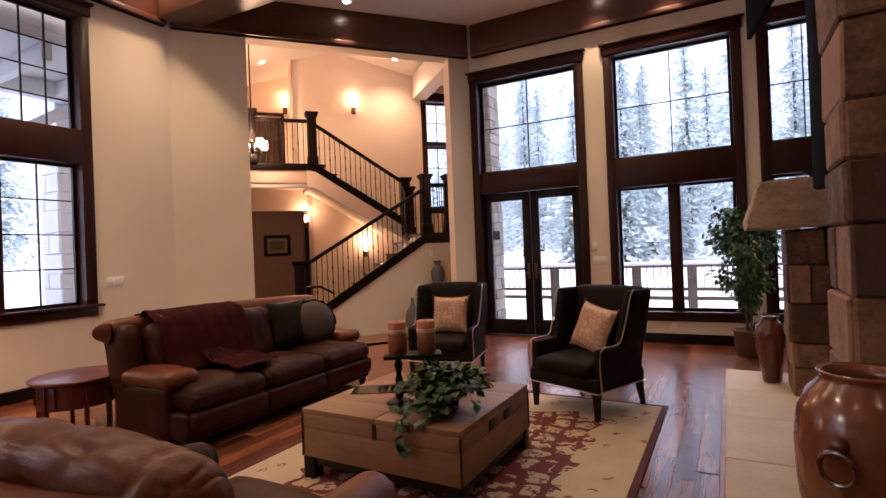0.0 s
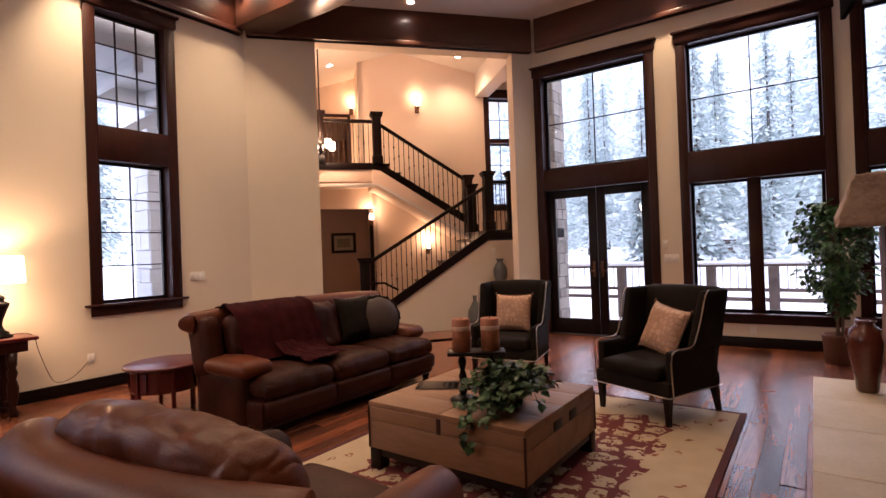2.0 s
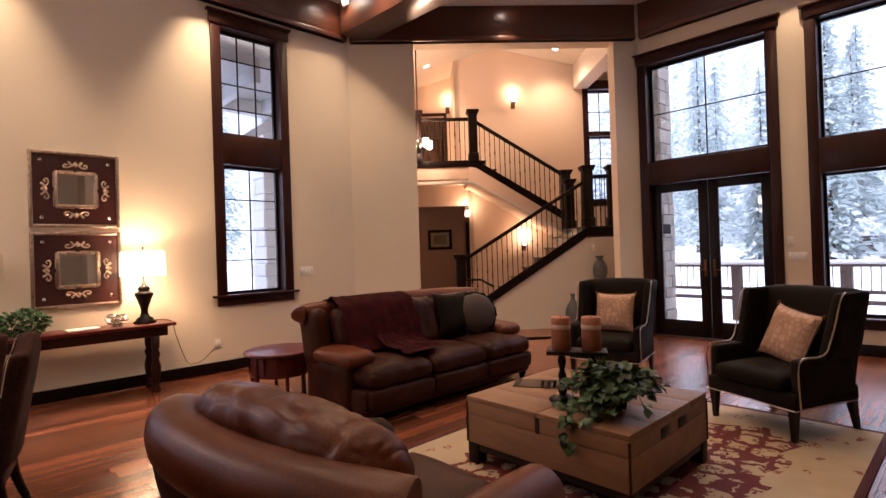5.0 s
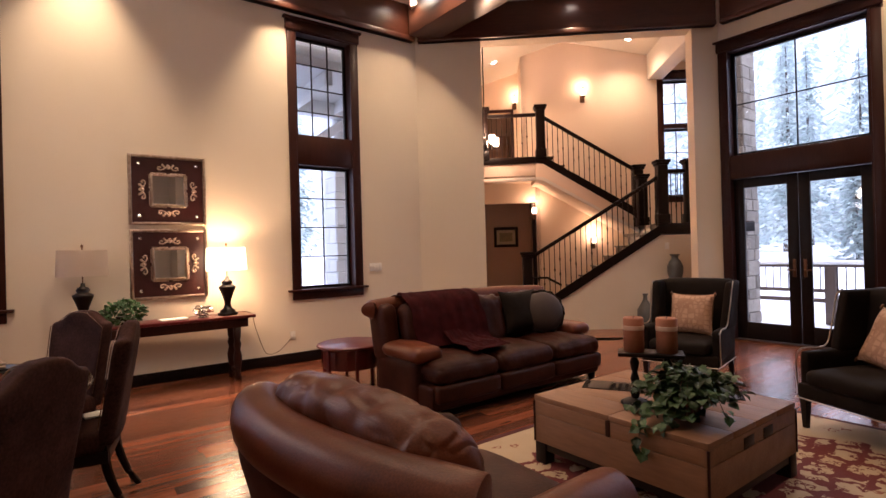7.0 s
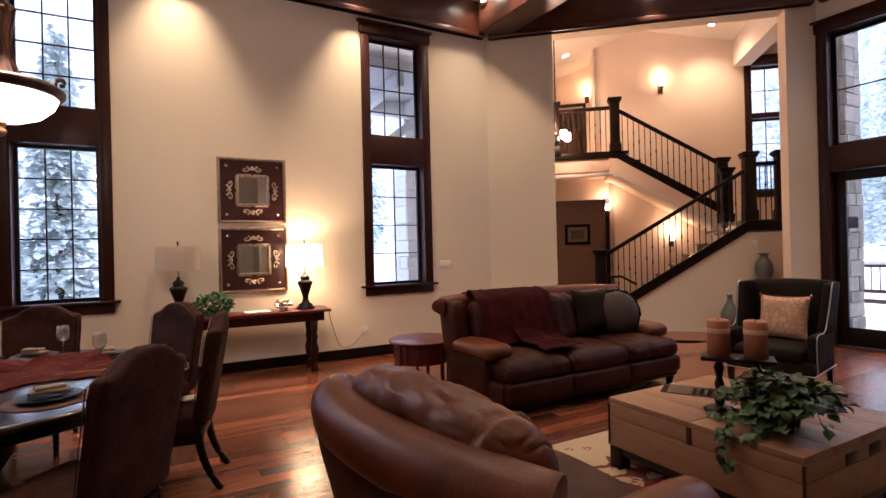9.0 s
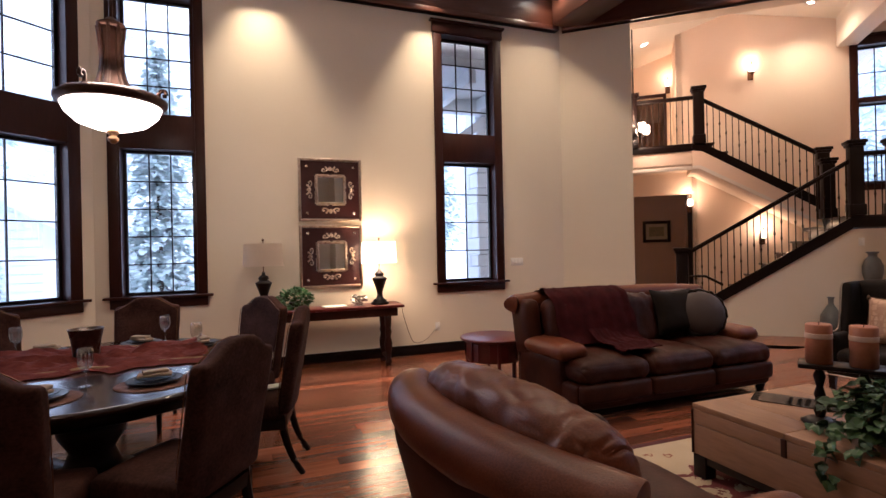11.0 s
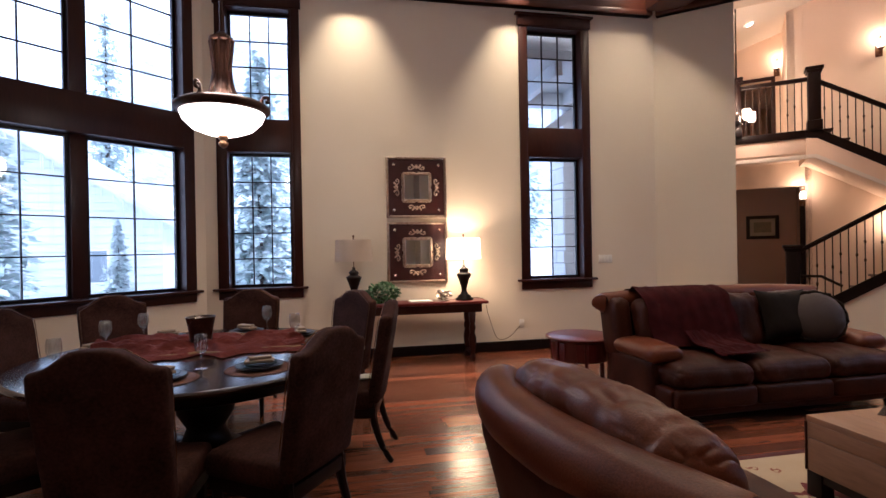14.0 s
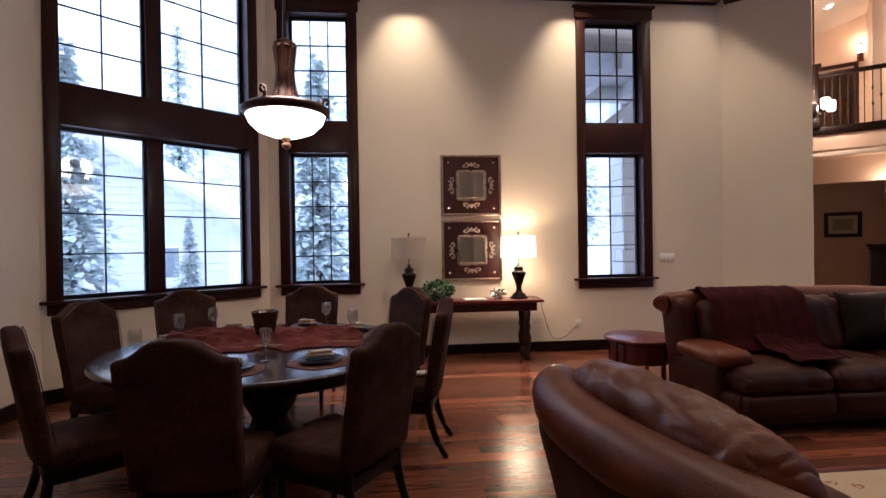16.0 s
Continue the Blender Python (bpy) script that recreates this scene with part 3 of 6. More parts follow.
box((a + 0.05, y - 0.02, za), (b - 0.05, y + 0.02, za + 0.05), 0, bm)
box((a + 0.05, y - 0.02, zb - 0.05), (b - 0.05, y + 0.02, zb), 0, bm)
light = part("upper_sash", bm, BLACKWOOD, door, smooth=False)
mid = (a + b) / 2
part("muntin", box((mid - 0.008, y - 0.012, za + 0.05), (mid + 0.008, y + 0.012, zb - 0.05)), BLACKWOOD, light, smooth=False)
zm = 3.52
part("muntin", box((a + 0.05, y - 0.01, zm - 0.008), (b - 0.05, y + 0.01, zm + 0.008)), BLACKWOOD, light, smooth=False)
for xa, xb in ((a + 0.05, mid), (mid, b - 0.05)):
    for z0_, z1_ in ((za + 0.05, zm), (zm, zb - 0.05)):
        part("pane", box((xa, y - 0.003, z0_), (xb, y + 0.003, z1_)), WINDOWGLASS, light, smooth=False).visible_shadow = False
for i, (xa, xb) in enumerate(((a, mid - 0.004), (mid + 0.004, b))):
    st = 0.135
    bm = box((xa, 0.09, 0.025), (xa + st, 0.135, 2.395), 0.004)
    box((xb - st, 0.09, 0.025), (xb, 0.135, 2.395), 0.004, bm)
    box((xa + st, 0.09, 0.025), (xb - st, 0.135, 0.27), 0.004, bm)
    box((xa + st, 0.09, 2.26), (xb - st, 0.135, 2.395), 0.004, bm)
    leaf = part("door_leaf", bm, BLACKWOOD, door)
    part("pane", box((xa + st, 0.108, 0.27), (xb - st, 0.116, 2.26)), WINDOWGLASS, leaf, smooth=False).visible_shadow = False
    hx = xb - 0.06 if i == 0 else xa + 0.06
    bm = box((hx - 0.02, 0.075, 0.95), (hx + 0.02, 0.09, 1.2), 0.004)
    tube([(hx, 0.08, 1.05), (hx, 0.045, 1.05), (hx + (-0.09 if i == 0 else 0.09), 0.045, 1.05)], 0.009, 8, bm)
    part("door_handle", bm, BRONZE, leaf, "dark bronze lever handle")

# ---- stairs ----
RISE = 0.182
stairs = thing("staircase", "two-flight staircase with dark wooden treads, white walls and iron balusters", "staircase", STAIR)
# first flight climbs along +x to the landing, ten risers
me_tread = me_riser = None
run = 0.235
for k in range(9):
    x = -1.40 + k * run
    z = RISE * (k + 1)
    part("tread", box((x - 0.03, 0.02, z - 0.03), (x + run, 1.06, z), 0.008), DARKWOOD, stairs)
    part("riser", box((x, 0.04, z - RISE), (x + 0.02, 1.05, z - 0.031)), DARKWOOD, stairs)


def slab(pts, y0, y1):
    """A prism between y0 and y1 over an outline in x and z."""
    bm = bmesh.new()
    a = [bm.verts.new((x, y0, z)) for x, z in pts]
    b = [bm.verts.new((x, y1, z)) for x, z in pts]
    bm.faces.new(a), bm.faces.new(b[::-1])
    for i in range(len(pts)):
        j = (i + 1) % len(pts)
        bm.faces.new((a[j], a[i], b[i], b[j]))
    bmesh.ops.recalc_face_normals(bm, faces=bm.faces[:])
    return bm


def string_z(x):
    return 0.58 + (x + 1.29) * 0.635


part("flight_wall", slab([(-1.75, 0), (1.33, 0), (1.33, 1.62), (0.72, 1.62), (-1.75, 0.10)], 0.0, 0.06), PLASTER, stairs, "white plastered stair side")
part("string", slab([(-1.62, 0.12), (0.74, 1.62), (0.74, 1.80), (-1.30, 0.50), (-1.62, 0.30)], -0.03, -0.001), BLACKWOOD, stairs, "black-stained stair string")
part("landing", box((0.72, -0.03, 1.64), (2.3, 2.24, 1.80), 0.008), BLACKWOOD, stairs)
part("landing_tread", box((0.70, 0.0, 1.801), (2.3, 2.2, 1.82), 0.004), DARKWOOD, stairs)


def newel(x, y, z0, z1, w=0.17):
    bm = box((x - w / 2, y - w / 2, z0), (x + w / 2, y + w / 2, z1 - 0.09), 0.006)
    box((x - w / 2 - 0.018, y - w / 2 - 0.018, z0), (x + w / 2 + 0.018, y + w / 2 + 0.018, z0 + 0.16), 0.006, bm)
    box((x - w / 2 - 0.02, y - w / 2 - 0.02, z1 - 0.09), (x + w / 2 + 0.02, y + w / 2 + 0.02, z1 - 0.05), 0.006, bm)
    box((x - w / 2 - 0.04, y - w / 2 - 0.04, z1 - 0.05), (x + w / 2 + 0.04, y + w / 2 + 0.04, z1), 0.01, bm)
    return part("newel_post", bm, BLACKWOOD, stairs, "square black-stained newel post")


newel(-1.55, 0.03, 0.0, 1.39)
newel(0.80, 0.03, 1.82, 2.92)
newel(1.27, 0.03, 1.82, 2.92)
newel(0.72, 1.13, 1.82, 3.02)
newel(-1.135, 1.13, 3.25, 4.28)
newel(-2.26, 1.13, 3.25, 4.28)
newel(0.72, 0.90, 1.82, 2.80)


def handrail(a, b):
    a, b = Vector(a), Vector(b)
    d = b - a
    m = Matrix.Translation(a) @ d.to_track_quat("X", "Z").to_matrix().to_4x4()
    bm = box((0, -0.03, -0.03), (d.length, 0.03, 0.02), 0.012, m=m)
    box((0, -0.04, 0.015), (d.length, 0.04, 0.035), 0.009, bm, m)
    part("handrail", bm, BLACKWOOD, stairs)


bal = {}


def baluster(x, y, z0, z1, knuckle):
    h = round(z1 - z0, 2)
    if (h, knuckle) not in bal:
        bm = box((-0.007, -0.007, 0), (0.007, 0.007, h))
        for q in ([0.5] if knuckle == 1 else [0.35, 0.65] if knuckle == 2 else []):
            lathe([(0.006, h * q - 0.03), (0.016, h * q - 0.01), (0.016, h * q + 0.01), (0.006, h * q + 0.03)], 8, bm)
        bal[h, knuckle] = part("baluster", bm, IRON, stairs, m=Matrix.Translation((x, y, z0)), smooth=False).data
    else:
        put("baluster", bal[h, knuckle], stairs, m=Matrix.Translation((x, y, z0)))


handrail((-1.47, 0.03, 1.29), (0.73, 0.03, 2.62))
handrail((0.87, 0.03, 2.72), (1.20, 0.03, 2.72))
for i in range(24):
    x = -1.44 + i * 0.0925
    baluster(x, 0.03, string_z(x) - 0.10, 1.26 + (x + 1.47) * 0.6045, i % 3)
for i in range(1, 4):
    baluster(0.87 + i * 0.083, 0.03, 1.82, 2.69, i % 3)
# hand grip beside the lowest steps
part("grip_rail", tube([(-1.47, 0.1, 0.92), (-1.20, 0.1, 0.92), (-0.95, 0.1, 0.78)], 0.02, 8), BLACKWOOD, stairs)
# second flight climbs back along -x to the upper floor
for k in range(8):
    x = 0.60 - k * 0.215
    z = 1.82 + RISE * (k + 1)
    part("tread", box((x - 0.215, 1.18, z - 0.03), (x + 0.03, 2.2, z), 0.008), DARKWOOD, stairs)
part("string", slab([(0.70, 1.98), (0.70, 2.16), (-1.10, 3.28), (-1.25, 3.28), (-1.25, 3.15), (-1.10, 3.12)], 1.10, 1.128), BLACKWOOD, stairs, "black-stained stair string")
part("flight_wall", slab([(0.70, 1.70), (0.70, 1.985), (-1.10, 3.12), (-1.25, 3.14), (-1.25, 2.80), (-1.14, 2.80)], 1.112, 2.22), HALL_PLASTER, stairs, "cream plastered underside of the upper flight")
part("moulding", slab([(0.70, 1.70), (0.70, 1.76), (-1.12, 2.86), (-1.25, 2.86), (-1.25, 2.80), (-1.14, 2.80)], 1.08, 1.112), CEILING, stairs, "white moulding")
handrail((0.64, 1.13, 2.94), (-1.06, 1.13, 4.03))
handrail((-1.22, 1.13, 4.10), (-2.18, 1.13, 4.10))
for i in range(17):
    x = 0.60 - i * 0.1
    baluster(x, 1.13, 2.16 + (0.70 - x) * 0.622, 2.93 + (0.64 - x) * 0.641, i % 3)
for i in range(9):
    baluster(-1.30 - i * 0.1, 1.13, 3.27, 4.08, i % 3)
# gallery of the upper floor
tagged(part("gallery_floor", box((-3.19, 1.13, 2.90), (-1.252, 6.0, 3.25), 0.004), HALL_PLASTER, None, "", STAIR), "upper gallery floor with a plastered edge", "gallery", kind="structure")
tagged(part("trim_gallery_band", box((-3.19, 1.09, 3.14), (-1.252, 1.128, 3.27), 0.006), BLACKWOOD, None, "", STAIR), "dark wooden band along the gallery edge", "trim", kind="structure")
tagged(part("trim_gallery_moulding", box((-3.19, 1.08, 2.79), (-1.252, 1.128, 2.86), 0.01), CEILING, None, "", STAIR), "white moulding under the gallery edge", "trim", kind="structure")
bm = box((-1.25, 2.22, 0), (-1.165, 2.249, 2.46), 0.004)
tagged(part("trim_hall_casing", bm, BLACKWOOD, None, "", STAIR), "dark door casing at the hall opening", "casing", kind="structure")
bm = box((-1.60, 3.26, 3.25), (-1.53, 3.299, 4.75), 0.004)
box((-3.0, 3.26, 4.75), (-1.53, 3.299, 4.82), 0.004, bm)
tagged(part("trim_upper_casing", bm, DARKWOOD, None, "", STAIR), "thin dark casing of the upper opening", "casing", kind="structure")
cab = thing("wooden_cabinet", "reddish wooden cabinet against the upper room's wall", "cabinet", STAIR @ at(-2.5, 5.6, 3.25))
part("body", box((-0.9, 0, 0), (0.95, 0.38, 1.45), 0.01), OAK, cab)
for k in range(5):
    part("door", box((-0.88 + k * 0.365, -0.02, 0.75), (-0.53 + k * 0.365, 0, 1.42), 0.006), OAK, cab)
part("niche", box((-0.35, -0.022, 0.03), (0.35, -0.001, 0.68), 0.006), BLACKPLASTIC, cab, "black screen")
part("niche_frame", box((-0.42, -0.03, 0.0), (-0.351, -0.001, 0.72), 0.004), BLACKWOOD, cab)
part("niche_frame", box((0.351, -0.03, 0.0), (0.42, -0.001, 0.72), 0.004), BLACKWOOD, cab)


def picture(name, label, m, w, h, mats):
    t = thing(name, label, "picture", m)
    bm = box((-w / 2, -0.03, -h / 2), (-w / 2 + 0.07, 0, h / 2), 0.006)
    box((w / 2 - 0.07, -0.03, -h / 2), (w / 2, 0, h / 2), 0.006, bm)
    box((-w / 2 + 0.07, -0.03, -h / 2), (w / 2 - 0.07, 0, -h / 2 + 0.07), 0.006, bm)
    box((-w / 2 + 0.07, -0.03, h / 2 - 0.07), (w / 2 - 0.07, 0, h / 2), 0.006, bm)
    part("picture_frame", bm, BLACKWOOD, t)
    part("mount", box((-w / 2 + 0.07, -0.012, -h / 2 + 0.07), (w / 2 - 0.07, -0.004, h / 2 - 0.07)), mats[0], t, smooth=False)
    part("print", box((-w / 2 + 0.14, -0.016, -h / 2 + 0.14), (w / 2 - 0.14, -0.0125, h / 2 - 0.14)), mats[1], t, smooth=False)
    return t


picture("framed_picture", "small landscape print in a black frame on the hall wall", STAIR @ at(-1.77, 3.748, 1.75), 0.60, 0.50, (BEIGE, material("faded_print", (0.30, 0.25, 0.16), 0.6, second=(0.10, 0.10, 0.07), scale=9, bump=0.02)))

# ---- floor ----
tagged(part("floor", box((-4, -4.2, -0.12), (9.6, 10.5, -0.018)), BLACKWOOD, None, smooth=False), "dark reddish hardwood plank floor", "floor", kind="structure")
floor = bpy.data.objects["floor"]


def inside(x, y):
    """Within the room and the stair hall's ground floor."""
    if y < -3.9 or x < -3.5 or (x > 2.6 and y < -1.7) or x > 8.25:
        return False
    q = STAIR.inverted() @ Vector((x, y, 0))
    if q.y > 3.9 or (x > 4.5 and q.x < -3.3):
        return False
    b = BAY.inverted() @ Vector((x, y, 0))
    if x < -1.6 and b.y > 0.15:
        return False
    return y < 6.85 or (x > 4.6 and q.y > -0.9)


rng = random.Random(5)
boards, W = [], 0.128
row = 0
y = -3.9
while y < 9.6:
    x = -3.5 - rng.random() * 1.2
    while x < 8.2:
        ln = rng.uniform(0.7, 1.7)
        if inside(x + ln / 2, y + W / 2) or inside(x + 0.1, y + W / 2) or inside(x + ln - 0.1, y + W / 2):
            boards.append((max(x, -3.5), min(x + ln, 8.2), y))
        x += ln
    y += W


def near_stretch(bd):
    cx = (bd[0] + bd[1]) / 2
    if 0.2 <= bd[2] <= 6.8 and -1.2 < cx < 2.0 and bd[2] > 1.9:
        return True
    return -0.1 <= bd[2] <= 1.3 and cx > 2.6


FLOORLIST = [bd for bd in boards if near_stretch(bd)][:300]
chosen = set(FLOORLIST)
bm = bmesh.new()
for bd in boards:
    if bd in chosen:
        continue
    a, b, y0 = bd
    j = rng.uniform(-0.0012, 0.0012)
    lo = [bm.verts.new(p) for p in ((a + 0.0006, y0 + 0.0006, -0.017), (b - 0.0006, y0 + 0.0006, -0.017), (b - 0.0006, y0 + W - 0.0006, -0.017), (a + 0.0006, y0 + W - 0.0006, -0.017))]
    hi = [bm.verts.new(p) for p in ((a + 0.0015, y0 + 0.0015, j), (b - 0.0015, y0 + 0.0015, j), (b - 0.0015, y0 + W - 0.0015, j), (a + 0.0015, y0 + W - 0.0015, j))]
    bm.faces.new(hi)
    for i in range(4):
        bm.faces.new((lo[i], lo[(i + 1) % 4], hi[(i + 1) % 4], hi[i]))
tagged(part("planks", bm, PLANKS_REST, floor, smooth=False), "dark reddish hardwood planks", kind="stuff")


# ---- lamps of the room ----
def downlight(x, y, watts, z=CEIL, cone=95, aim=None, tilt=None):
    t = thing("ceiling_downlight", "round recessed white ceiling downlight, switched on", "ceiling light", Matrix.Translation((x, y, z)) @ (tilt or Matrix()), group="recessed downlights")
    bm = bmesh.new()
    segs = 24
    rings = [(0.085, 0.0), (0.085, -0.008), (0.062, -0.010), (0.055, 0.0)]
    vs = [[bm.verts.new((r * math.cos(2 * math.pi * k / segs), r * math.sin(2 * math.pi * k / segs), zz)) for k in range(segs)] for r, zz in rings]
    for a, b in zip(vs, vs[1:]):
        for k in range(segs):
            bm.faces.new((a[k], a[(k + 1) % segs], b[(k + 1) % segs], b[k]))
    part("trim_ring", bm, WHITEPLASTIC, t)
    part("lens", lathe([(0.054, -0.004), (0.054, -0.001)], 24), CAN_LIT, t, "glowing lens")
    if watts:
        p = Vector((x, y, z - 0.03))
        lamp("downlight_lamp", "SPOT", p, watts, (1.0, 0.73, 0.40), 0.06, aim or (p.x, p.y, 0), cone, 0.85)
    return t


def console_pt(s, off):
    return CONSOLE @ Vector((s, off, 0))


for m, s, w, c in ((CONSOLE, 0.13, 200, 66), (CONSOLE, 2.36, 195, 66), (CONSOLE, 4.15, 22, 128), (DIAG, 2.48, 110, 70), (WINWALL, 2.15, 60, 80), (WINWALL, 3.15, 70, 80)):
    if w:
        p = m @ Vector((s, -0.37, 0))
        downlight(p.x, p.y, w, cone=c)
# Unseen downlights at guessed spots, added as fill for walls, floor and furniture
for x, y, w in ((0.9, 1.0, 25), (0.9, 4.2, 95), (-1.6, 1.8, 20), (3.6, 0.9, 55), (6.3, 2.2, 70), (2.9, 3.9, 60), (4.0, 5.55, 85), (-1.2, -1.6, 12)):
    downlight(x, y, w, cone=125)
for s, off in ((-2.0, 2.0), (0.74, 1.6)):
    p = STAIR @ Vector((s, off, 0))
    zz = 5.97 - (0.2975 if s < -0.48 else 0.2287) * abs(s + 0.48)
    downlight(p.x, p.y, 70, zz - 0.012, cone=130, tilt=rz(-41) @ ry(-16.6 if s < 0 else 12.9))


def sconce(m, z, lit=26, label="bronze wall sconce with a glowing glass shade"):
    t = thing("wall_sconce", label, "wall lamp", m @ Matrix.Translation((0, 0, z)), group="stair sconces")
    part("back_plate", box((-0.05, -0.02, -0.14), (0.05, -0.001, 0.06), 0.008), BRONZE, t)
    part("arm", tube([(0, -0.02, -0.10), (0, -0.08, -0.13), (0, -0.13, -0.10), (0, -0.13, -0.04)], 0.012, 8), BRONZE, t)
    part("cup", lathe([(0.02, -0.06), (0.05, -0.03), (0.055, -0.02)], 16, m=Matrix.Translation((0, -0.13, 0))), BRONZE, t)
    sh = part("shade", lathe([(0.036, -0.02), (0.056, 0.02), (0.05, 0.08), (0.03, 0.12)], 18, m=Matrix.Translation((0, -0.13, 0))), BULB_LIT, t, "glowing frosted glass shade")
    part("finial", lathe([(0.012, 0.13), (0.016, 0.16), (0.004, 0.20)], 10, m=Matrix.Translation((0, -0.13, 0))), BRONZE, t)
    p = (m @ Matrix.Translation((0, 0, z))) @ Vector((0, -0.13, 0.22))
    lamp("sconce_lamp", "POINT", p, lit, (1.0, 0.60, 0.30), 0.06)
    return t


sconce(STAIR @ at(-0.09, 2.25), 4.74, 3.5)
sconce(STAIR @ at(0.05, 2.25), 1.55, 6)
sconce(STAIR @ at(-1.50, 3.3), 4.95, 2)
sconce(STAIR @ at(-1.21, 2.22), 2.22, 5)

chand = thing("chandelier", "iron chandelier with cream glass shades hanging in the stair hall", "chandelier", STAIR @ at(-2.24, 0.5, 3.35))
part("stem", tube([(0, 0, 0.1), (0, 0, 2.02)], 0.012, 8), IRON, chand)
part("hub", lathe([(0.01, -0.02), (0.05, 0.02), (0.03, 0.10), (0.05, 0.16), (0.012, 0.22)], 14), IRON, chand)
for k in range(5):
    a = math.radians(72 * k + 20)
    c, s_ = math.cos(a), math.sin(a)
    part("arm", tube([(0.03 * c, 0.03 * s_, 0.08), (0.14 * c, 0.14 * s_, -0.02), (0.22 * c, 0.22 * s_, 0.05)], 0.009, 8), IRON, chand)
    part("shade", lathe([(0.04, 0.05), (0.062, 0.08), (0.062, 0.20), (0.055, 0.21)], 16, m=Matrix.Translation((0.22 * c, 0.22 * s_, 0))), BULB_LIT, chand, "glowing cream glass shade")
lamp("chandelier_lamp", "POINT", STAIR @ Vector((-2.24, 0.5, 3.75)), 60, (1.0, 0.62, 0.34), 0.15)

# pendant over the dining table
pend = thing("pendant_lamp", "bronze pendant with a glowing alabaster bowl over the dining table", "pendant lamp", at(-0.845, 3.85, 0))
part("bowl", lathe([(0.02, 2.262), (0.11, 2.270), (0.20, 2.305), (0.262, 2.365), (0.285, 2.425)], 48), BOWL_LIT, pend, "glowing alabaster bowl")
part("rim", lathe([(0.283, 2.415), (0.300, 2.418), (0.316, 2.440), (0.318, 2.462), (0.300, 2.470), (0.285, 2.485), (0.20, 2.50), (0.10, 2.515)], 48), PENDANTBRONZE, pend)
part("finial", lathe([(0.010, 2.175), (0.028, 2.19), (0.034, 2.21), (0.018, 2.225), (0.036, 2.245), (0.030, 2.272)], 18), GILT, pend)
part("column", lathe([(0.085, 2.50), (0.05, 2.56), (0.042, 2.66), (0.046, 2.78), (0.058, 2.88), (0.062, 2.91), (0.045, 2.93)], 20), PENDANTBRONZE, pend)
for k in range(8):
    a = math.radians(45 * k)
    c, s_ = math.cos(a), math.sin(a)
    part("rib", tube(curve([(0.115 * c, 0.115 * s_, 2.505), (0.075 * c, 0.075 * s_, 2.60), (0.058 * c, 0.058 * s_, 2.72), (0.07 * c, 0.07 * s_, 2.86), (0.078 * c, 0.078 * s_, 2.93)], 3), 0.011, 7), PENDANTBRONZE, pend)
part("collar", lathe([(0.06, 2.92), (0.082, 2.925), (0.082, 2.945), (0.05, 2.965), (0.02, 2.99)], 20), PENDANTBRONZE, pend)
for k in range(3):
    a = math.radians(120 * k + 10)
    c, s_ = math.cos(a), math.sin(a)
    part("scroll", tube(curve([(r * c, r * s_, z) for r, z in ((0.29, 2.465), (0.262, 2.50), (0.268, 2.545), (0.300, 2.555), (0.305, 2.525), (0.285, 2.52))], 4), 0.013, 8), PENDANTBRONZE, pend)
part("rod", tube([(0, 0, 2.96), (0, 0, CEIL)], 0.013, 8), PENDANTBRONZE, pend)
lamp("pendant_glow", "POINT", (-0.845, 3.85, 2.66), 40, (1.0, 0.74, 0.48), 0.2)

# ---- sofa ----
sofa = thing("leather_sofa", "three-seat brown leather sofa with a crimson throw over its back", "sofa", at(3.575, 3.5, 0) @ Matrix.Diagonal((1.05, 1, 1, 1)))
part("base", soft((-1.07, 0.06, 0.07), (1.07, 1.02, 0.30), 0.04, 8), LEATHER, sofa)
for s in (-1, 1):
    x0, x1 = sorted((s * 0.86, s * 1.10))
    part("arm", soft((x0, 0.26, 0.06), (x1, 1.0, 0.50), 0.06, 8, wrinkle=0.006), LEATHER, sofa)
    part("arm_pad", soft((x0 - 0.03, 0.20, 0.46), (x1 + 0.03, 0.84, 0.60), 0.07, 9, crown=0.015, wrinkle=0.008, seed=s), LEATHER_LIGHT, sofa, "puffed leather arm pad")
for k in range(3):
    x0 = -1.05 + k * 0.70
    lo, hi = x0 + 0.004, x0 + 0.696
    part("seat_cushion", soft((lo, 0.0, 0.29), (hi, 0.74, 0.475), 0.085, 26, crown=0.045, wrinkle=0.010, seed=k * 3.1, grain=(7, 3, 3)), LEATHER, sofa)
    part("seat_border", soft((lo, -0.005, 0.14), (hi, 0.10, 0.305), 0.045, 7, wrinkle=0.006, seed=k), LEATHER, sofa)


def lean(a, y0, z0):
    return Matrix.Translation((0, y0, z0)) @ rx(-a) @ Matrix.Translation((0, -y0, -z0))


for k in range(3):
    x0 = -0.94 + k * 0.63
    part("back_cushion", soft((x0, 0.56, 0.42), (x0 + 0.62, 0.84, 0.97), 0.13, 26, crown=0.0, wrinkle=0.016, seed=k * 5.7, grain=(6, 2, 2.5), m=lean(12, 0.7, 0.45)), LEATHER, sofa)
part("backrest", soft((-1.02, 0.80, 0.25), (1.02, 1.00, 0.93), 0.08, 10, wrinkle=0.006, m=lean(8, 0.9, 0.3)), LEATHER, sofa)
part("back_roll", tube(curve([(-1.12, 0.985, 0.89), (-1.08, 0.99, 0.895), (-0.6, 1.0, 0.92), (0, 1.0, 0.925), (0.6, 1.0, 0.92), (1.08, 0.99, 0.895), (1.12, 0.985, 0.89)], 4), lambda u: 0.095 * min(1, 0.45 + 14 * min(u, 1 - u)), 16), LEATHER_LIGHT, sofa)
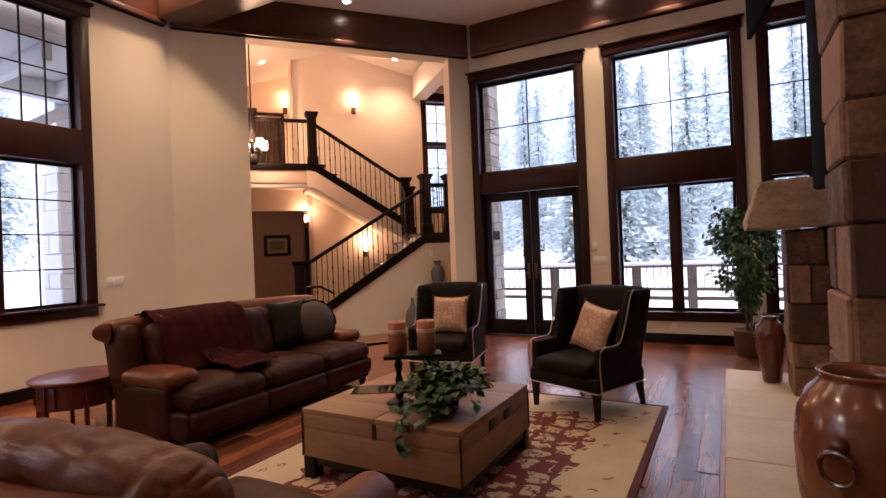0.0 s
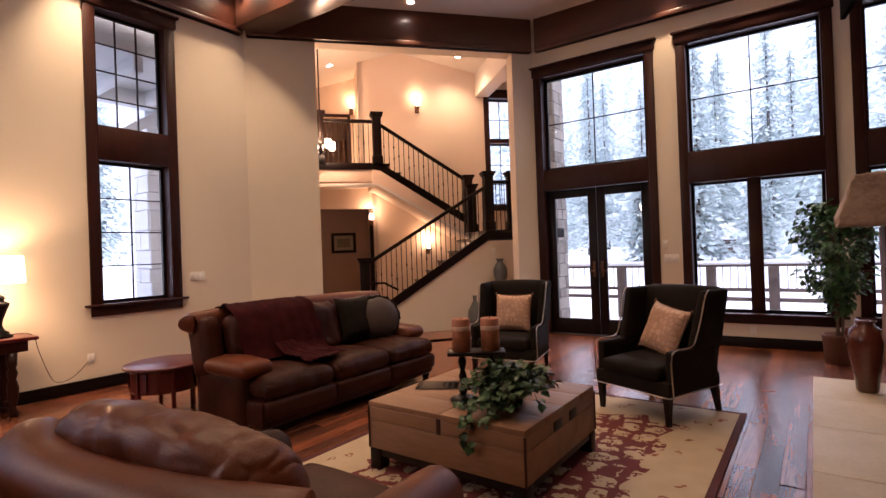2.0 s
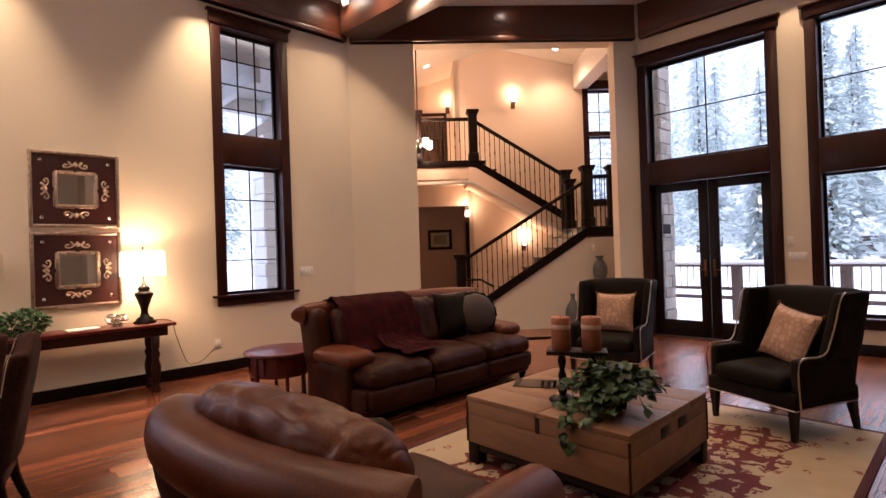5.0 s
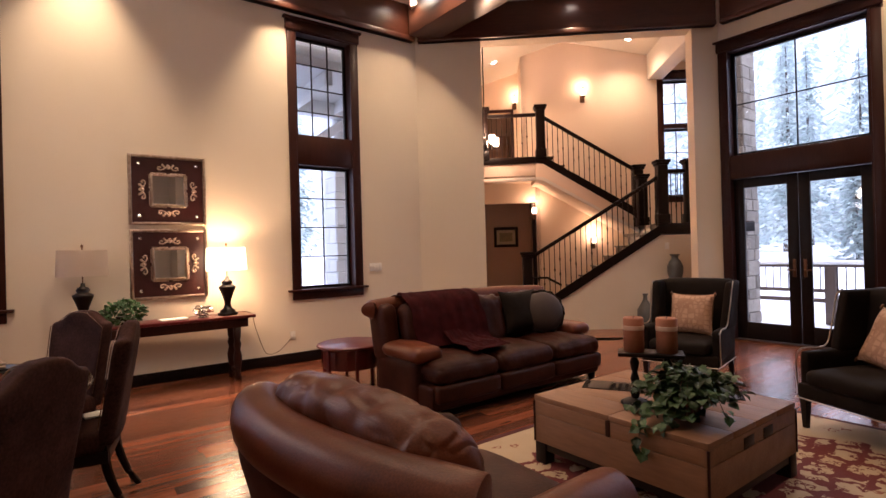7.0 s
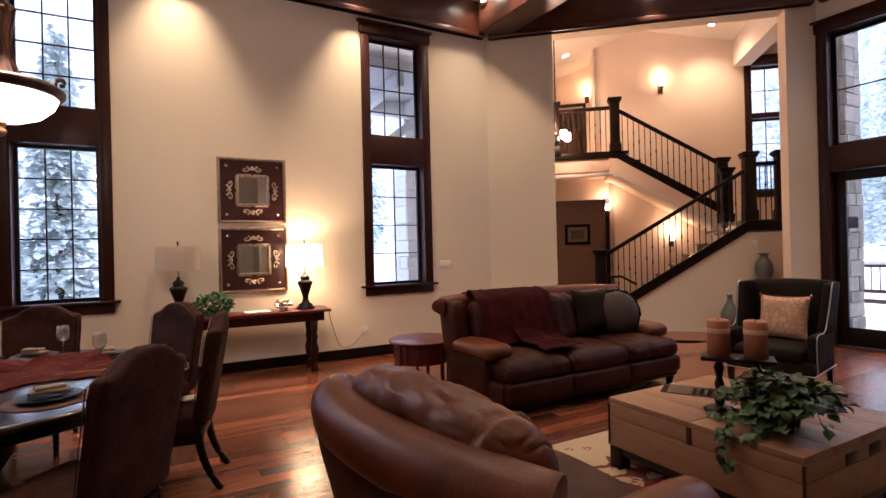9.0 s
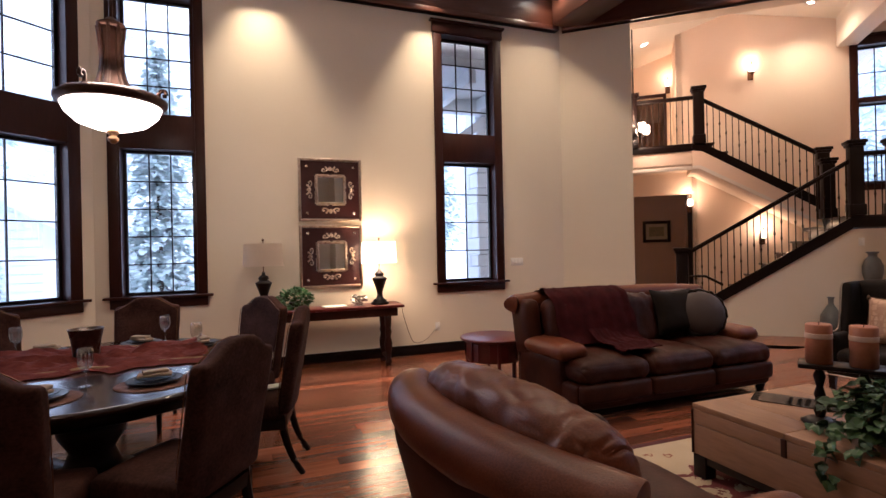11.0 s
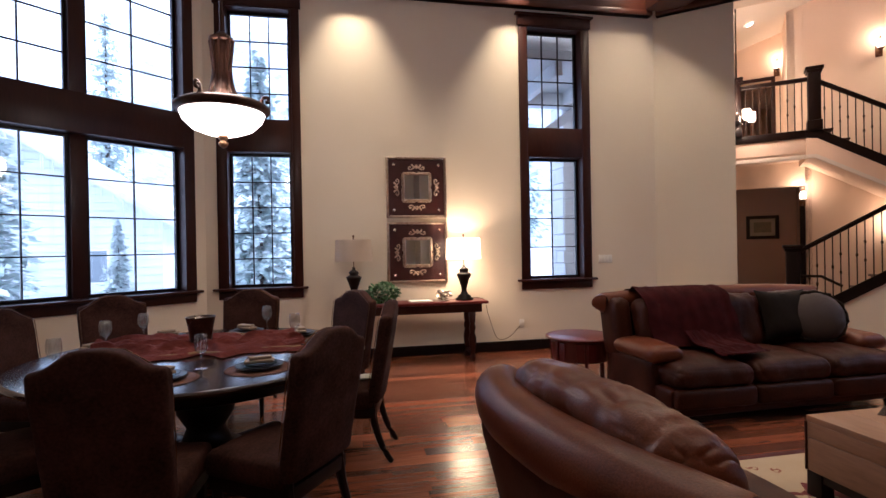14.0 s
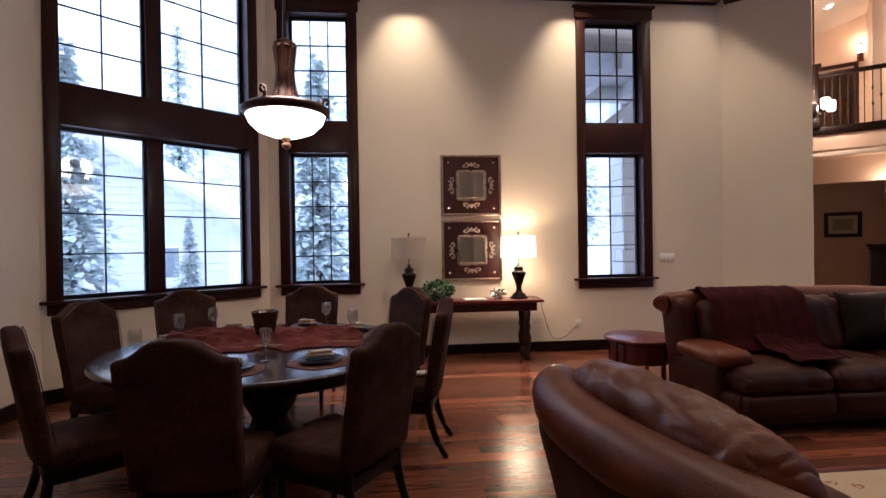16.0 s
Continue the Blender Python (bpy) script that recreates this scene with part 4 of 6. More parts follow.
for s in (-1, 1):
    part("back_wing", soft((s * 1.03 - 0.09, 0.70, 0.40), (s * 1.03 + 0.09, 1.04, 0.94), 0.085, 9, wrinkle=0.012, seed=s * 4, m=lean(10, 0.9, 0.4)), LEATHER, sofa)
for x in (-1.0, 1.0):
    for y in (0.12, 0.95):
        part("foot", lathe([(0.03, 0.0), (0.045, 0.07)], 12, m=Matrix.Translation((x, y, 0))), BLACKWOOD, sofa)


def cloth(path, width, mat, name, label, m, folds=0.012, n=40, cat="throw"):
    """A cloth of some thickness that lies along a path in y and z, with folds across its width (x)."""
    bm = bmesh.new()
    pts = [Vector((0, *p)) for p in path]
    segs = []
    for i in range(len(pts) - 1):
        for j in range(6):
            segs.append(pts[i].lerp(pts[i + 1], j / 6))
    segs.append(pts[-1])
    for _ in range(3):
        segs = [segs[0]] + [(segs[i - 1] + segs[i] * 2 + segs[i + 1]) / 4 for i in range(1, len(segs) - 1)] + [segs[-1]]
    rows = []
    for i, p in enumerate(segs):
        t = (segs[min(i + 1, len(segs) - 1)] - segs[max(i - 1, 0)]).normalized()
        nrm = Vector((0, -t.z, t.y))
        if nrm.z < 0 and nrm.y > 0:
            nrm = -nrm
        rows.append([bm.verts.new(p + Vector(((j / n - 0.5) * width * (1 + 0.05 * noise.noise(Vector((i * 0.2, 7, 0)))), 0, 0)) + nrm * (folds * (1 + noise.noise(Vector((j * 0.35, i * 0.10, 3.0))) + 0.5 * noise.noise(Vector((j * 0.9, i * 0.25, 9.0)))))) for j in range(n + 1)])
    for i in range(len(rows) - 1):
        for j in range(n):
            bm.faces.new((rows[i][j], rows[i][j + 1], rows[i + 1][j + 1], rows[i + 1][j]))
    bmesh.ops.recalc_face_normals(bm, faces=bm.faces[:])
    bmesh.ops.solidify(bm, geom=bm.faces[:], thickness=0.006)
    return tagged(part(name, bm, mat, None, "", m), label, cat)


cloth([(1.13, 0.60), (1.12, 0.90), (1.03, 1.02), (0.86, 1.035), (0.70, 0.97), (0.60, 0.80), (0.53, 0.62), (0.47, 0.54)], 0.86, THROW, "throw_blanket", "crimson woven throw draped over the leather sofa", at(3.03, 3.5, 0, -3), 0.010)
cloth([(0.56, 0.66), (0.47, 0.57), (0.36, 0.555), (0.12, 0.555)], 0.48, THROW, "throw_end", "crimson throw spread on the sofa seat", at(3.22, 3.5, 0, 6), 0.014)
pil = thing("sofa_cushion", "round grey-brown cushion with a dark fringe on the sofa", "cushion", Matrix.Translation((4.28, 3.98, 0.74)) @ rz(-28) @ rx(-18))
part("cover", lathe([(0.0, -0.085), (0.10, -0.08), (0.18, -0.055), (0.225, -0.015), (0.23, 0.0), (0.225, 0.015), (0.18, 0.055), (0.10, 0.08), (0.0, 0.085)], 36, m=rx(90)), GREYCLOTH, pil)
part("fringe", tube([((0.235 + 0.008 * math.sin(k * 2.4)) * math.cos(radians(10 * k)), 0.012 * math.sin(k * 1.7), (0.235 + 0.008 * math.sin(k * 2.4)) * math.sin(radians(10 * k))) for k in range(37)], 0.016, 6), VELVET, pil, "dark fringe")
pil = thing("sofa_cushion", "dark brown cushion leaning in the sofa corner", "cushion", Matrix.Translation((4.05, 4.10, 0.76)) @ rz(-8) @ rx(-20))
part("cover", pillow(0.50, 0.48, 0.16, seed=4), VELVET, pil)

# ---- side table ----
st = thing("side_table", "round red mahogany drum table beside the sofa", "side table", at(2.40, 4.98, 0))
part("tabletop", lathe([(0.0, 0.475), (0.340, 0.475), (0.352, 0.482), (0.357, 0.492), (0.352, 0.502), (0.342, 0.507), (0.0, 0.507)], 64), MAHOGANY, st)
part("apron", lathe([(0.29, 0.262), (0.296, 0.27), (0.296, 0.465), (0.305, 0.474)], 48), MAHOGANY, st)
for k in range(6):
    part("leg", box((-0.019, -0.017, 0), (0.019, 0.017, 0.474), 0.005, m=rz(60 * k + 15) @ Matrix.Translation((0.297, 0, 0))), MAHOGANY, st)
    part("inlay", box((-0.10, -0.002, 0.285), (0.10, 0.004, 0.45), 0.002, m=rz(60 * k + 45) @ Matrix.Translation((0, -0.294, 0))), MAHOGANY, st)

# ---- leather armchair ----
ac = thing("leather_armchair", "large rolled-back brown leather armchair with a loose cushion", "armchair", at(0.03, 0.0, -0.015))


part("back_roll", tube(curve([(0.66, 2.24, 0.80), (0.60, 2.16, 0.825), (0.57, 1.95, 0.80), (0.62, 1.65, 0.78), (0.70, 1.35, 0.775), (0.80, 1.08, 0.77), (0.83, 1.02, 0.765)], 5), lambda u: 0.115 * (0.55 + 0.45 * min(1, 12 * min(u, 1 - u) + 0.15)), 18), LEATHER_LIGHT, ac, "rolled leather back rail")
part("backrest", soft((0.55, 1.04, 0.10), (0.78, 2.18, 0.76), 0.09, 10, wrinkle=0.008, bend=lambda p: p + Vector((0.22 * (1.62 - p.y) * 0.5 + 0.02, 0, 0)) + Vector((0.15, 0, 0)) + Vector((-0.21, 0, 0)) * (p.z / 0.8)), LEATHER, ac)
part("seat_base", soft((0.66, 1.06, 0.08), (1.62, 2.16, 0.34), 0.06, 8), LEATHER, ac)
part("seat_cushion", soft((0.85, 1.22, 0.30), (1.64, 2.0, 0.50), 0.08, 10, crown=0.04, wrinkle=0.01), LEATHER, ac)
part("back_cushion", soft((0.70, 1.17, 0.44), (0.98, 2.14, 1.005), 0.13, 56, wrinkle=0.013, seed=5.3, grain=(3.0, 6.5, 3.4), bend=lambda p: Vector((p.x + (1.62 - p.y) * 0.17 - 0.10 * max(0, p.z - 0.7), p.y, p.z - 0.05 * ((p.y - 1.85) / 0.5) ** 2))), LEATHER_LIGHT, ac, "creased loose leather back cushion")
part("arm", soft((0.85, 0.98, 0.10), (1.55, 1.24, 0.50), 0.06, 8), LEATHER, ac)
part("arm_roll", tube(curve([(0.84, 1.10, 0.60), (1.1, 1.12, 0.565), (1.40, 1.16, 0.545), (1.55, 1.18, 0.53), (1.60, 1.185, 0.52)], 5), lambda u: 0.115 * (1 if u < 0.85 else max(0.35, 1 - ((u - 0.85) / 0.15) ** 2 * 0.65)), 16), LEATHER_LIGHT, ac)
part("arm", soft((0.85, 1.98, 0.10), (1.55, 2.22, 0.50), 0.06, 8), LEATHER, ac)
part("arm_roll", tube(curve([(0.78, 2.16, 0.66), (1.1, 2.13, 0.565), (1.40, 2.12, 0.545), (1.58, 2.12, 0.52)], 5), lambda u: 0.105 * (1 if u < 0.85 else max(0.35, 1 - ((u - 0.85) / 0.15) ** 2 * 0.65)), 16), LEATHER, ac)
for x in (0.75, 1.5):
    for y in (1.12, 2.1):
        part("foot", lathe([(0.03, 0.015), (0.045, 0.09)], 12, m=Matrix.Translation((x, y, 0))), BLACKWOOD, ac)
pil = thing("scatter_cushion", "olive and beige cushion with a brown fringe on the armchair", "cushion", Matrix.Translation((1.12, 1.62, 0.64)) @ rz(72) @ rx(-38))
part("cover", pillow(0.54, 0.50, 0.17, seed=2), OLIVE, pil)
part("cover_panel", pillow(0.50, 0.22, 0.175, m=Matrix.Translation((0, 0.0, 0.135)), seed=3), BEIGE, pil, "beige panel of the cushion")
part("fringe", tube([(0.27 * (1 if k < 1 else 1) * math.cos(a), 0.012 * math.sin(7 * a), 0.25 * math.sin(a)) for k, a in enumerate([math.radians(190 + 8 * q) for q in range(20)])], 0.022, 6), SUEDE, pil, "brown fringe")

# ---- coffee table ----
ct = thing("coffee_table", "square weathered oak trunk table on a black iron-bound base", "coffee table", at(3.065, 1.87, 0))
HX, HY = 0.535, 0.585
for k in range(2):
    y0, y1 = (-HY, -0.002) if k == 0 else (0.002, HY)
    for q in range(4):
        x0 = -HX + q * HX / 2
        part("top_board", box((x0 + 0.0008, y0, 0.425), (x0 + HX / 2 - 0.0008, y1, 0.46), 0.003), OAK, ct)
part("body", box((-HX + 0.012, -HY + 0.012, 0.15), (HX - 0.012, HY - 0.012, 0.424)), OAK, ct)
for s in (-1, 1):
    for z0, z1 in ((0.15, 0.335), (0.338, 0.424)):
        part("side_board", box((s * (HX - 0.012) - (0.012 if s < 0 else 0), -HY, z0), (s * (HX - 0.012) + (0.012 if s > 0 else 0), HY, z1), 0.002), OAK, ct)
        part("side_board", box((-HX, s * (HY - 0.012) - (0.012 if s < 0 else 0), z0), (HX, s * (HY - 0.012) + (0.012 if s > 0 else 0), z1), 0.002), OAK, ct)
    for t in (-1, 1):
        part("corner_trim", box((s * HX - 0.006, t * HY - 0.006, 0.15), (s * HX + 0.006, t * HY + 0.006, 0.424), 0.002), DARKWOOD, ct)
        part("leg", box((s * (HX - 0.045) - 0.045, t * (HY - 0.045) - 0.045, 0), (s * (HX - 0.045) + 0.045, t * (HY - 0.045) + 0.045, 0.149), 0.006), BLACKWOOD, ct)
    part("base_rail", box((s * (HX - 0.03) - 0.02, -HY + 0.09, 0.10), (s * (HX - 0.03) + 0.02, HY - 0.09, 0.149), 0.004), BLACKWOOD, ct)
    part("base_rail", box((-HX + 0.09, s * (HY - 0.03) - 0.02, 0.10), (HX - 0.09, s * (HY - 0.03) + 0.02, 0.149), 0.004), BLACKWOOD, ct)
part("divider", box((-HX - 0.006, -0.015, 0.335), (-HX + 0.01, 0.015, 0.43), 0.003), DARKWOOD, ct)
for x in (-0.10, 0.14):
    # No hole is cut: a thin black plate imitates the shade inside it
    bm = box((x - 0.06, -HY - 0.004, 0.34), (x + 0.06, -HY + 0.002, 0.40), 0.002)
    part("handle_hole", bm, BLACKWOOD, ct, "dark plate standing for the shade inside a hand hole")

# ---- rug ----
rug = thing("area_rug", "cream and crimson floral oriental rug with a dark red edge", "rug", at(3.15, 1.725, 0))
RX, RY = 1.80, 1.245


def rug_material():
    m = material("rug_pile", (0.50, 0.39, 0.26), 0.95, second=(0.40, 0.30, 0.19), scale=5, fine=240, bump=0.4)
    n, l = m.node_tree.nodes, m.node_tree.links
    b = n["Principled BSDF"]
    base = b.inputs["Base Color"].links[0].from_socket
    co = n.new("ShaderNodeTexCoord")

    def node(op, a, c, d=None):
        q = n.new("ShaderNodeMath")
        q.operation = op
        for i, v in enumerate((a, c, d)):
            if v is None:
                continue
            if isinstance(v, (int, float)):
                q.inputs[i].default_value = v
            else:
                l.new(v, q.inputs[i])
        return q.outputs[0]

    def motif(scale, lo, hi, feature="DISTANCE_TO_EDGE", rand=0.55):
        v = n.new("ShaderNodeTexVoronoi")
        v.feature = feature
        v.inputs["Scale"].default_value = scale
        v.inputs["Randomness"].default_value = rand
        wob = n.new("ShaderNodeTexNoise")
        wob.inputs["Scale"].default_value = scale * 2.2
        l.new(co.outputs["Object"], wob.inputs["Vector"])
        mixv = n.new("ShaderNodeVectorMath")
        mixv.operation = "MULTIPLY_ADD"
        mixv.inputs[1].default_value = (0.12, 0.12, 0)
        l.new(wob.outputs["Color"], mixv.inputs[0])
        l.new(co.outputs["Object"], mixv.inputs[2])
        l.new(mixv.outputs[0], v.inputs["Vector"])
        r = n.new("ShaderNodeMapRange")
        r.inputs[1].default_value, r.inputs[2].default_value = lo, hi
        r.inputs[3].default_value, r.inputs[4].default_value = 1, 0
        l.new(v.outputs["Distance"], r.inputs[0])
        return r.outputs[0]

    sep = n.new("ShaderNodeSeparateXYZ")
    l.new(co.outputs["Object"], sep.inputs[0])
    ax, ay = node("ABSOLUTE", sep.outputs[0], 0), node("ABSOLUTE", sep.outputs[1], 0)
    # scalloped central field
    d = node("MAXIMUM", node("MULTIPLY", ax, 1 / 1.28), node("MULTIPLY", ay, 1 / 0.80))
    wave = node("MULTIPLY", node("SINE", node("MULTIPLY", node("ADD", sep.outputs[0], sep.outputs[1]), 14.0), 0), 0.06)
    field = node("LESS_THAN", node("ADD", d, wave), 1.0)
    lattice = node("GREATER_THAN", motif(6.0, 0.0, 0.26), 0.45)
    flower = node("MULTIPLY", node("GREATER_THAN", motif(13.0, 0.0, 0.62, "F1", 0.9), 0.35), node("LESS_THAN", motif(13.0, 0.0, 0.40, "F1", 0.9), 0.4))
    sprig = node("MULTIPLY", node("GREATER_THAN", motif(7.0, 0.0, 0.42, "F1", 1.0), 0.5), node("LESS_THAN", motif(7.0, 0.0, 0.22, "F1", 1.0), 0.45))
    inner = node("MAXIMUM", lattice, flower)
    red = node("MAXIMUM", node("MULTIPLY", inner, field), 0)
    faint = node("MULTIPLY", sprig, node("SUBTRACT", 1.0, field))
    m1, m2 = n.new("ShaderNodeMix"), n.new("ShaderNodeMix")
    for q, c in ((m1, (0.13, 0.018, 0.018, 1)), (m2, (0.24, 0.085, 0.05, 1))):
        q.data_type = "RGBA"
        q.inputs[7].default_value = c
    l.new(red, m1.inputs[0]), l.new(base, m1.inputs[6])
    l.new(faint, m2.inputs[0]), l.new(m1.outputs[2], m2.inputs[6])
    l.new(m2.outputs[2], b.inputs["Base Color"])
    return m


part("field", box((-RX + 0.05, -RY + 0.05, 0.001), (RX - 0.05, RY - 0.05, 0.012)), rug_material(), rug, smooth=False)
RUGEDGE = material("rug_edge", (0.085, 0.010, 0.010), 0.95, second=(0.05, 0.008, 0.008), fine=240, bump=0.4)
for s in (-1, 1):
    part("border", box((-RX, s * (RY - 0.025) - 0.025, 0.001), (RX, s * (RY - 0.025) + 0.025, 0.013), 0.003), RUGEDGE, rug)
    part("border", box((s * (RX - 0.025) - 0.025, -RY + 0.0505, 0.001), (s * (RX - 0.025) + 0.025, RY - 0.0505, 0.013), 0.003), RUGEDGE, rug)


# ---- wing chairs ----
def wing_chair(m, label):
    t = thing("wing_chair", label, "armchair", m, group="wing chairs")
    # local: faces -y, origin on the floor under the seat
    part("seat_rail", soft((-0.37, -0.36, 0.24), (0.37, 0.34, 0.36), 0.025, 6), VELVET, t)
    part("seat_cushion", soft((-0.29, -0.39, 0.35), (0.29, 0.26, 0.475), 0.055, 9, crown=0.02), VELVET, t)
    back = lambda p: Vector((p.x * (1 + 0.04 * (p.z - 0.4)), p.y + 0.20 * max(0, p.z - 0.35), p.z))
    part("backrest", soft((-0.36, 0.20, 0.30), (0.36, 0.34, 1.06), 0.05, 10, bend=back, crown=0.012), VELVET, t)
    for s in (-1, 1):
        x0, x1 = sorted((s * 0.30, s * 0.38))
        part("arm", soft((x0, -0.32, 0.30), (x1, 0.30, 0.60), 0.035, 8), VELVET, t)

        def wbend(p, s=s):
            k = max(0, (p.z - 0.55) / 0.5)
            return Vector((p.x + s * 0.03 * k, p.y + 0.20 * max(0, p.z - 0.35) + (0.06 * k if p.y < 0.1 else 0), p.z))

        part("wing", soft((x0, -0.08, 0.56), (x1, 0.32, 1.05), 0.035, 8, bend=wbend), VELVET, t)
        edge = [(s * 0.385, -0.325, 0.26), (s * 0.385, -0.325, 0.58), (s * 0.383, -0.12, 0.606), (s * 0.384, -0.04, 0.63), (s * 0.388, 0.0, 0.70), (s * 0.396, 0.045, 0.82), (s * 0.406, 0.10, 1.0), (s * 0.402, 0.16, 1.055)]
        part("nail_trim", tube(curve(edge, 4), 0.006, 6), NAIL, t, "row of silver nailheads")
        part("nail_trim", tube([(s * 0.375, -0.36, 0.245), (s * 0.375, 0.33, 0.245)], 0.005, 6), NAIL, t)
        for y, tilt in ((-0.32, 0), (0.30, 14)):
            bm = lathe([(0.022, 0.0), (0.030, 0.12), (0.040, 0.25)], 4, m=Matrix.Translation((s * 0.33, y + (0.06 if tilt else 0), 0)) @ rx(tilt) @ rz(0))
            part("leg", bm, BLACKWOOD, t, smooth=False)
    part("nail_trim", tube([(-0.375, -0.365, 0.245), (0, -0.37, 0.245), (0.375, -0.365, 0.245)], 0.005, 6), NAIL, t)
    return t


# the chair's local -y faces the sitter's front
wing_chair(at(4.73, 1.13, 0, 157 + 90), "dark brown velvet wing chair with nailhead trim on the rug")
wing_chair(at(5.28, 2.86, 0, 192 + 90), "dark brown velvet wing chair with nailhead trim near the doors")


def gold_pillow(m):
    t = thing("gold_cushion", "gold damask cushion with corner tassels on a wing chair", "cushion", m, group="gold cushions")
    part("cover", pillow(0.45, 0.45, 0.15), GOLDCLOTH, t)
    for sx in (-1, 1):
        for sz in (-1, 1):
            part("tassel", lathe([(0.006, -0.025), (0.014, -0.01), (0.010, 0.012), (0.004, 0.02)], 8, m=Matrix.Translation((sx * 0.222, 0, sz * 0.222))), BRONZE, t)
    part("piping", tube([(x, 0, z) for x, z in ((-0.21, -0.21), (0.0, -0.205), (0.21, -0.21), (0.205, 0.0), (0.21, 0.21), (0.0, 0.205), (-0.21, 0.21), (-0.205, 0.0), (-0.21, -0.21))], 0.006, 6), BRONZE, t)
    return t


gold_pillow(at(4.73, 1.13, 0, 247) @ Matrix.Translation((0.0, 0.12, 0.69)) @ rz(-10) @ rx(-20) @ ry(10))
gold_pillow(at(5.28, 2.86, 0, 282) @ Matrix.Translation((0.0, 0.13, 0.70)) @ rx(-18))


# ---- fireplace ----
def stone_pier(name, label, x0, x1, y0, y1, z0, z1, course, seed, mat=STONE, faces="xXyY", parent=None):
    """A pier of rough blocks round a core, each block a piece with its own edges; faces: which sides carry blocks."""
    g = random.Random(seed)
    t = parent or thing(name, label, "stone pier")
    part("core", box((x0 + 0.03, y0 + 0.03, z0), (x1 - 0.03, y1 - 0.03, z1)), mat, t, smooth=False)
    z = z0
    k = 0
    while z < z1 - 0.02:
        h = min(g.uniform(0.8, 1.3) * course, z1 - z)
        if z1 - z - h < 0.1:
            h = z1 - z
        for face in faces:
            along = (y0, y1) if face in "xX" else (x0, x1)
            a = along[0]
            while a < along[1] - 0.01:
                ln = min(g.uniform(0.7, 1.6) * course * 1.4, along[1] - a)
                if along[1] - a - ln < 0.12:
                    ln = along[1] - a
                out = g.uniform(0.0, 0.025)
                if face == "x":
                    lo, hi = (x0 - out, a, z), (x0 + 0.06, a + ln, z + h)
                elif face == "X":
                    lo, hi = (x1 - 0.06, a, z), (x1 + out, a + ln, z + h)
                elif face == "y":
                    lo, hi = (a, y0 - out, z), (a + ln, y0 + 0.06, z + h)
                else:
                    lo, hi = (a, y1 - 0.06, z), (a + ln, y1 + out, z + h)
                bm = box([c + 0.004 for c in lo], [c - 0.004 for c in hi])
                for v in bm.verts:
                    v.co += Vector((g.uniform(-1, 1), g.uniform(-1, 1), g.uniform(-1, 1))) * 0.005
                bmesh.ops.bevel(bm, geom=bm.edges[:], offset=0.012, segments=1, affect="EDGES")
                part("stone", bm, mat, t, smooth=False)
                a += ln
        z += h
    return t


fp = thing("fireplace", "rough sandstone fireplace with a heavy stone mantel", "fireplace")
stone_pier("pier", "", 2.92, 3.45, -1.64, -0.50, 0.02, CEIL, 0.30, 3, parent=fp, faces="xY")
stone_pier("pier", "", 5.60, 6.05, -1.64, -0.50, 0.02, 1.53, 0.28, 8, parent=fp, faces="xY")
part("breast", box((3.46, -1.64, 0.02), (5.9, -0.95, CEIL), 0.01), STONE, fp)
bm = soft((5.42, -1.5, 1.53), (5.95, -0.17, 1.97), 0.025, 22, wrinkle=0.022, seed=3.0, grain=(5, 4, 7), bend=lambda p: Vector((p.x, p.y - (0.13 * max(0, (p.z - 1.62) / 0.37) if p.y > -0.6 else 0), p.z)))
part("mantel", bm, MANTELSTONE, fp, "rough sandstone mantel block")
tv = thing("television", "black flat television on a bracket above the mantel", "television", Matrix.Translation((4.6, -0.33, 3.65)) @ rz(9))
part("screen", box((-0.42, 0.0, -0.55), (0.42, 0.035, 0.55), 0.006), BLACKPLASTIC, tv)
part("housing", box((-0.30, -0.07, -0.35), (0.30, -0.001, 0.35), 0.02), BLACKPLASTIC, tv)
part("bracket", box((-0.05, -0.60, -0.05), (0.05, -0.071, 0.05), 0.004), BLACKPLASTIC, tv)
# Stand-in for an unidentified dark vertical strip next to the near pier
tagged(part("flue_cover", box((3.47, -0.90, 1.75), (4.1, -0.52, CEIL), 0.02), BLACKPLASTIC), "plain black slab standing for a dark strip beside the chimney pier", "flue cover")
dec = thing("mantel_ornament", "small dark bowl on the stone mantel", "ornament", at(5.62, -0.72, 1.965))
part("bowl", lathe([(0.05, 0.0), (0.06, 0.012), (0.03, 0.025), (0.09, 0.06), (0.10, 0.075), (0.085, 0.07), (0.02, 0.05)], 20), BLACKWOOD, dec)
hearth = thing("hearth", "pale sandstone hearth slabs flush before the fireplace", "hearth")
for x0, x1 in ((1.9, 2.8), (2.806, 3.9), (3.906, 4.85), (4.856, 5.72), (5.726, 6.55)):
    part("slab", box((x0, -0.95, -0.01), (x1, 0.03 + 0.01 * math.sin(x0 * 7), 0.02), 0.006), HEARTHSTONE, hearth)


def jar(name, label, m, prof, mat, segs=36):
    t = thing(name, label, "jar", m)
    part("body", lathe(prof, segs), mat, t)
    return t


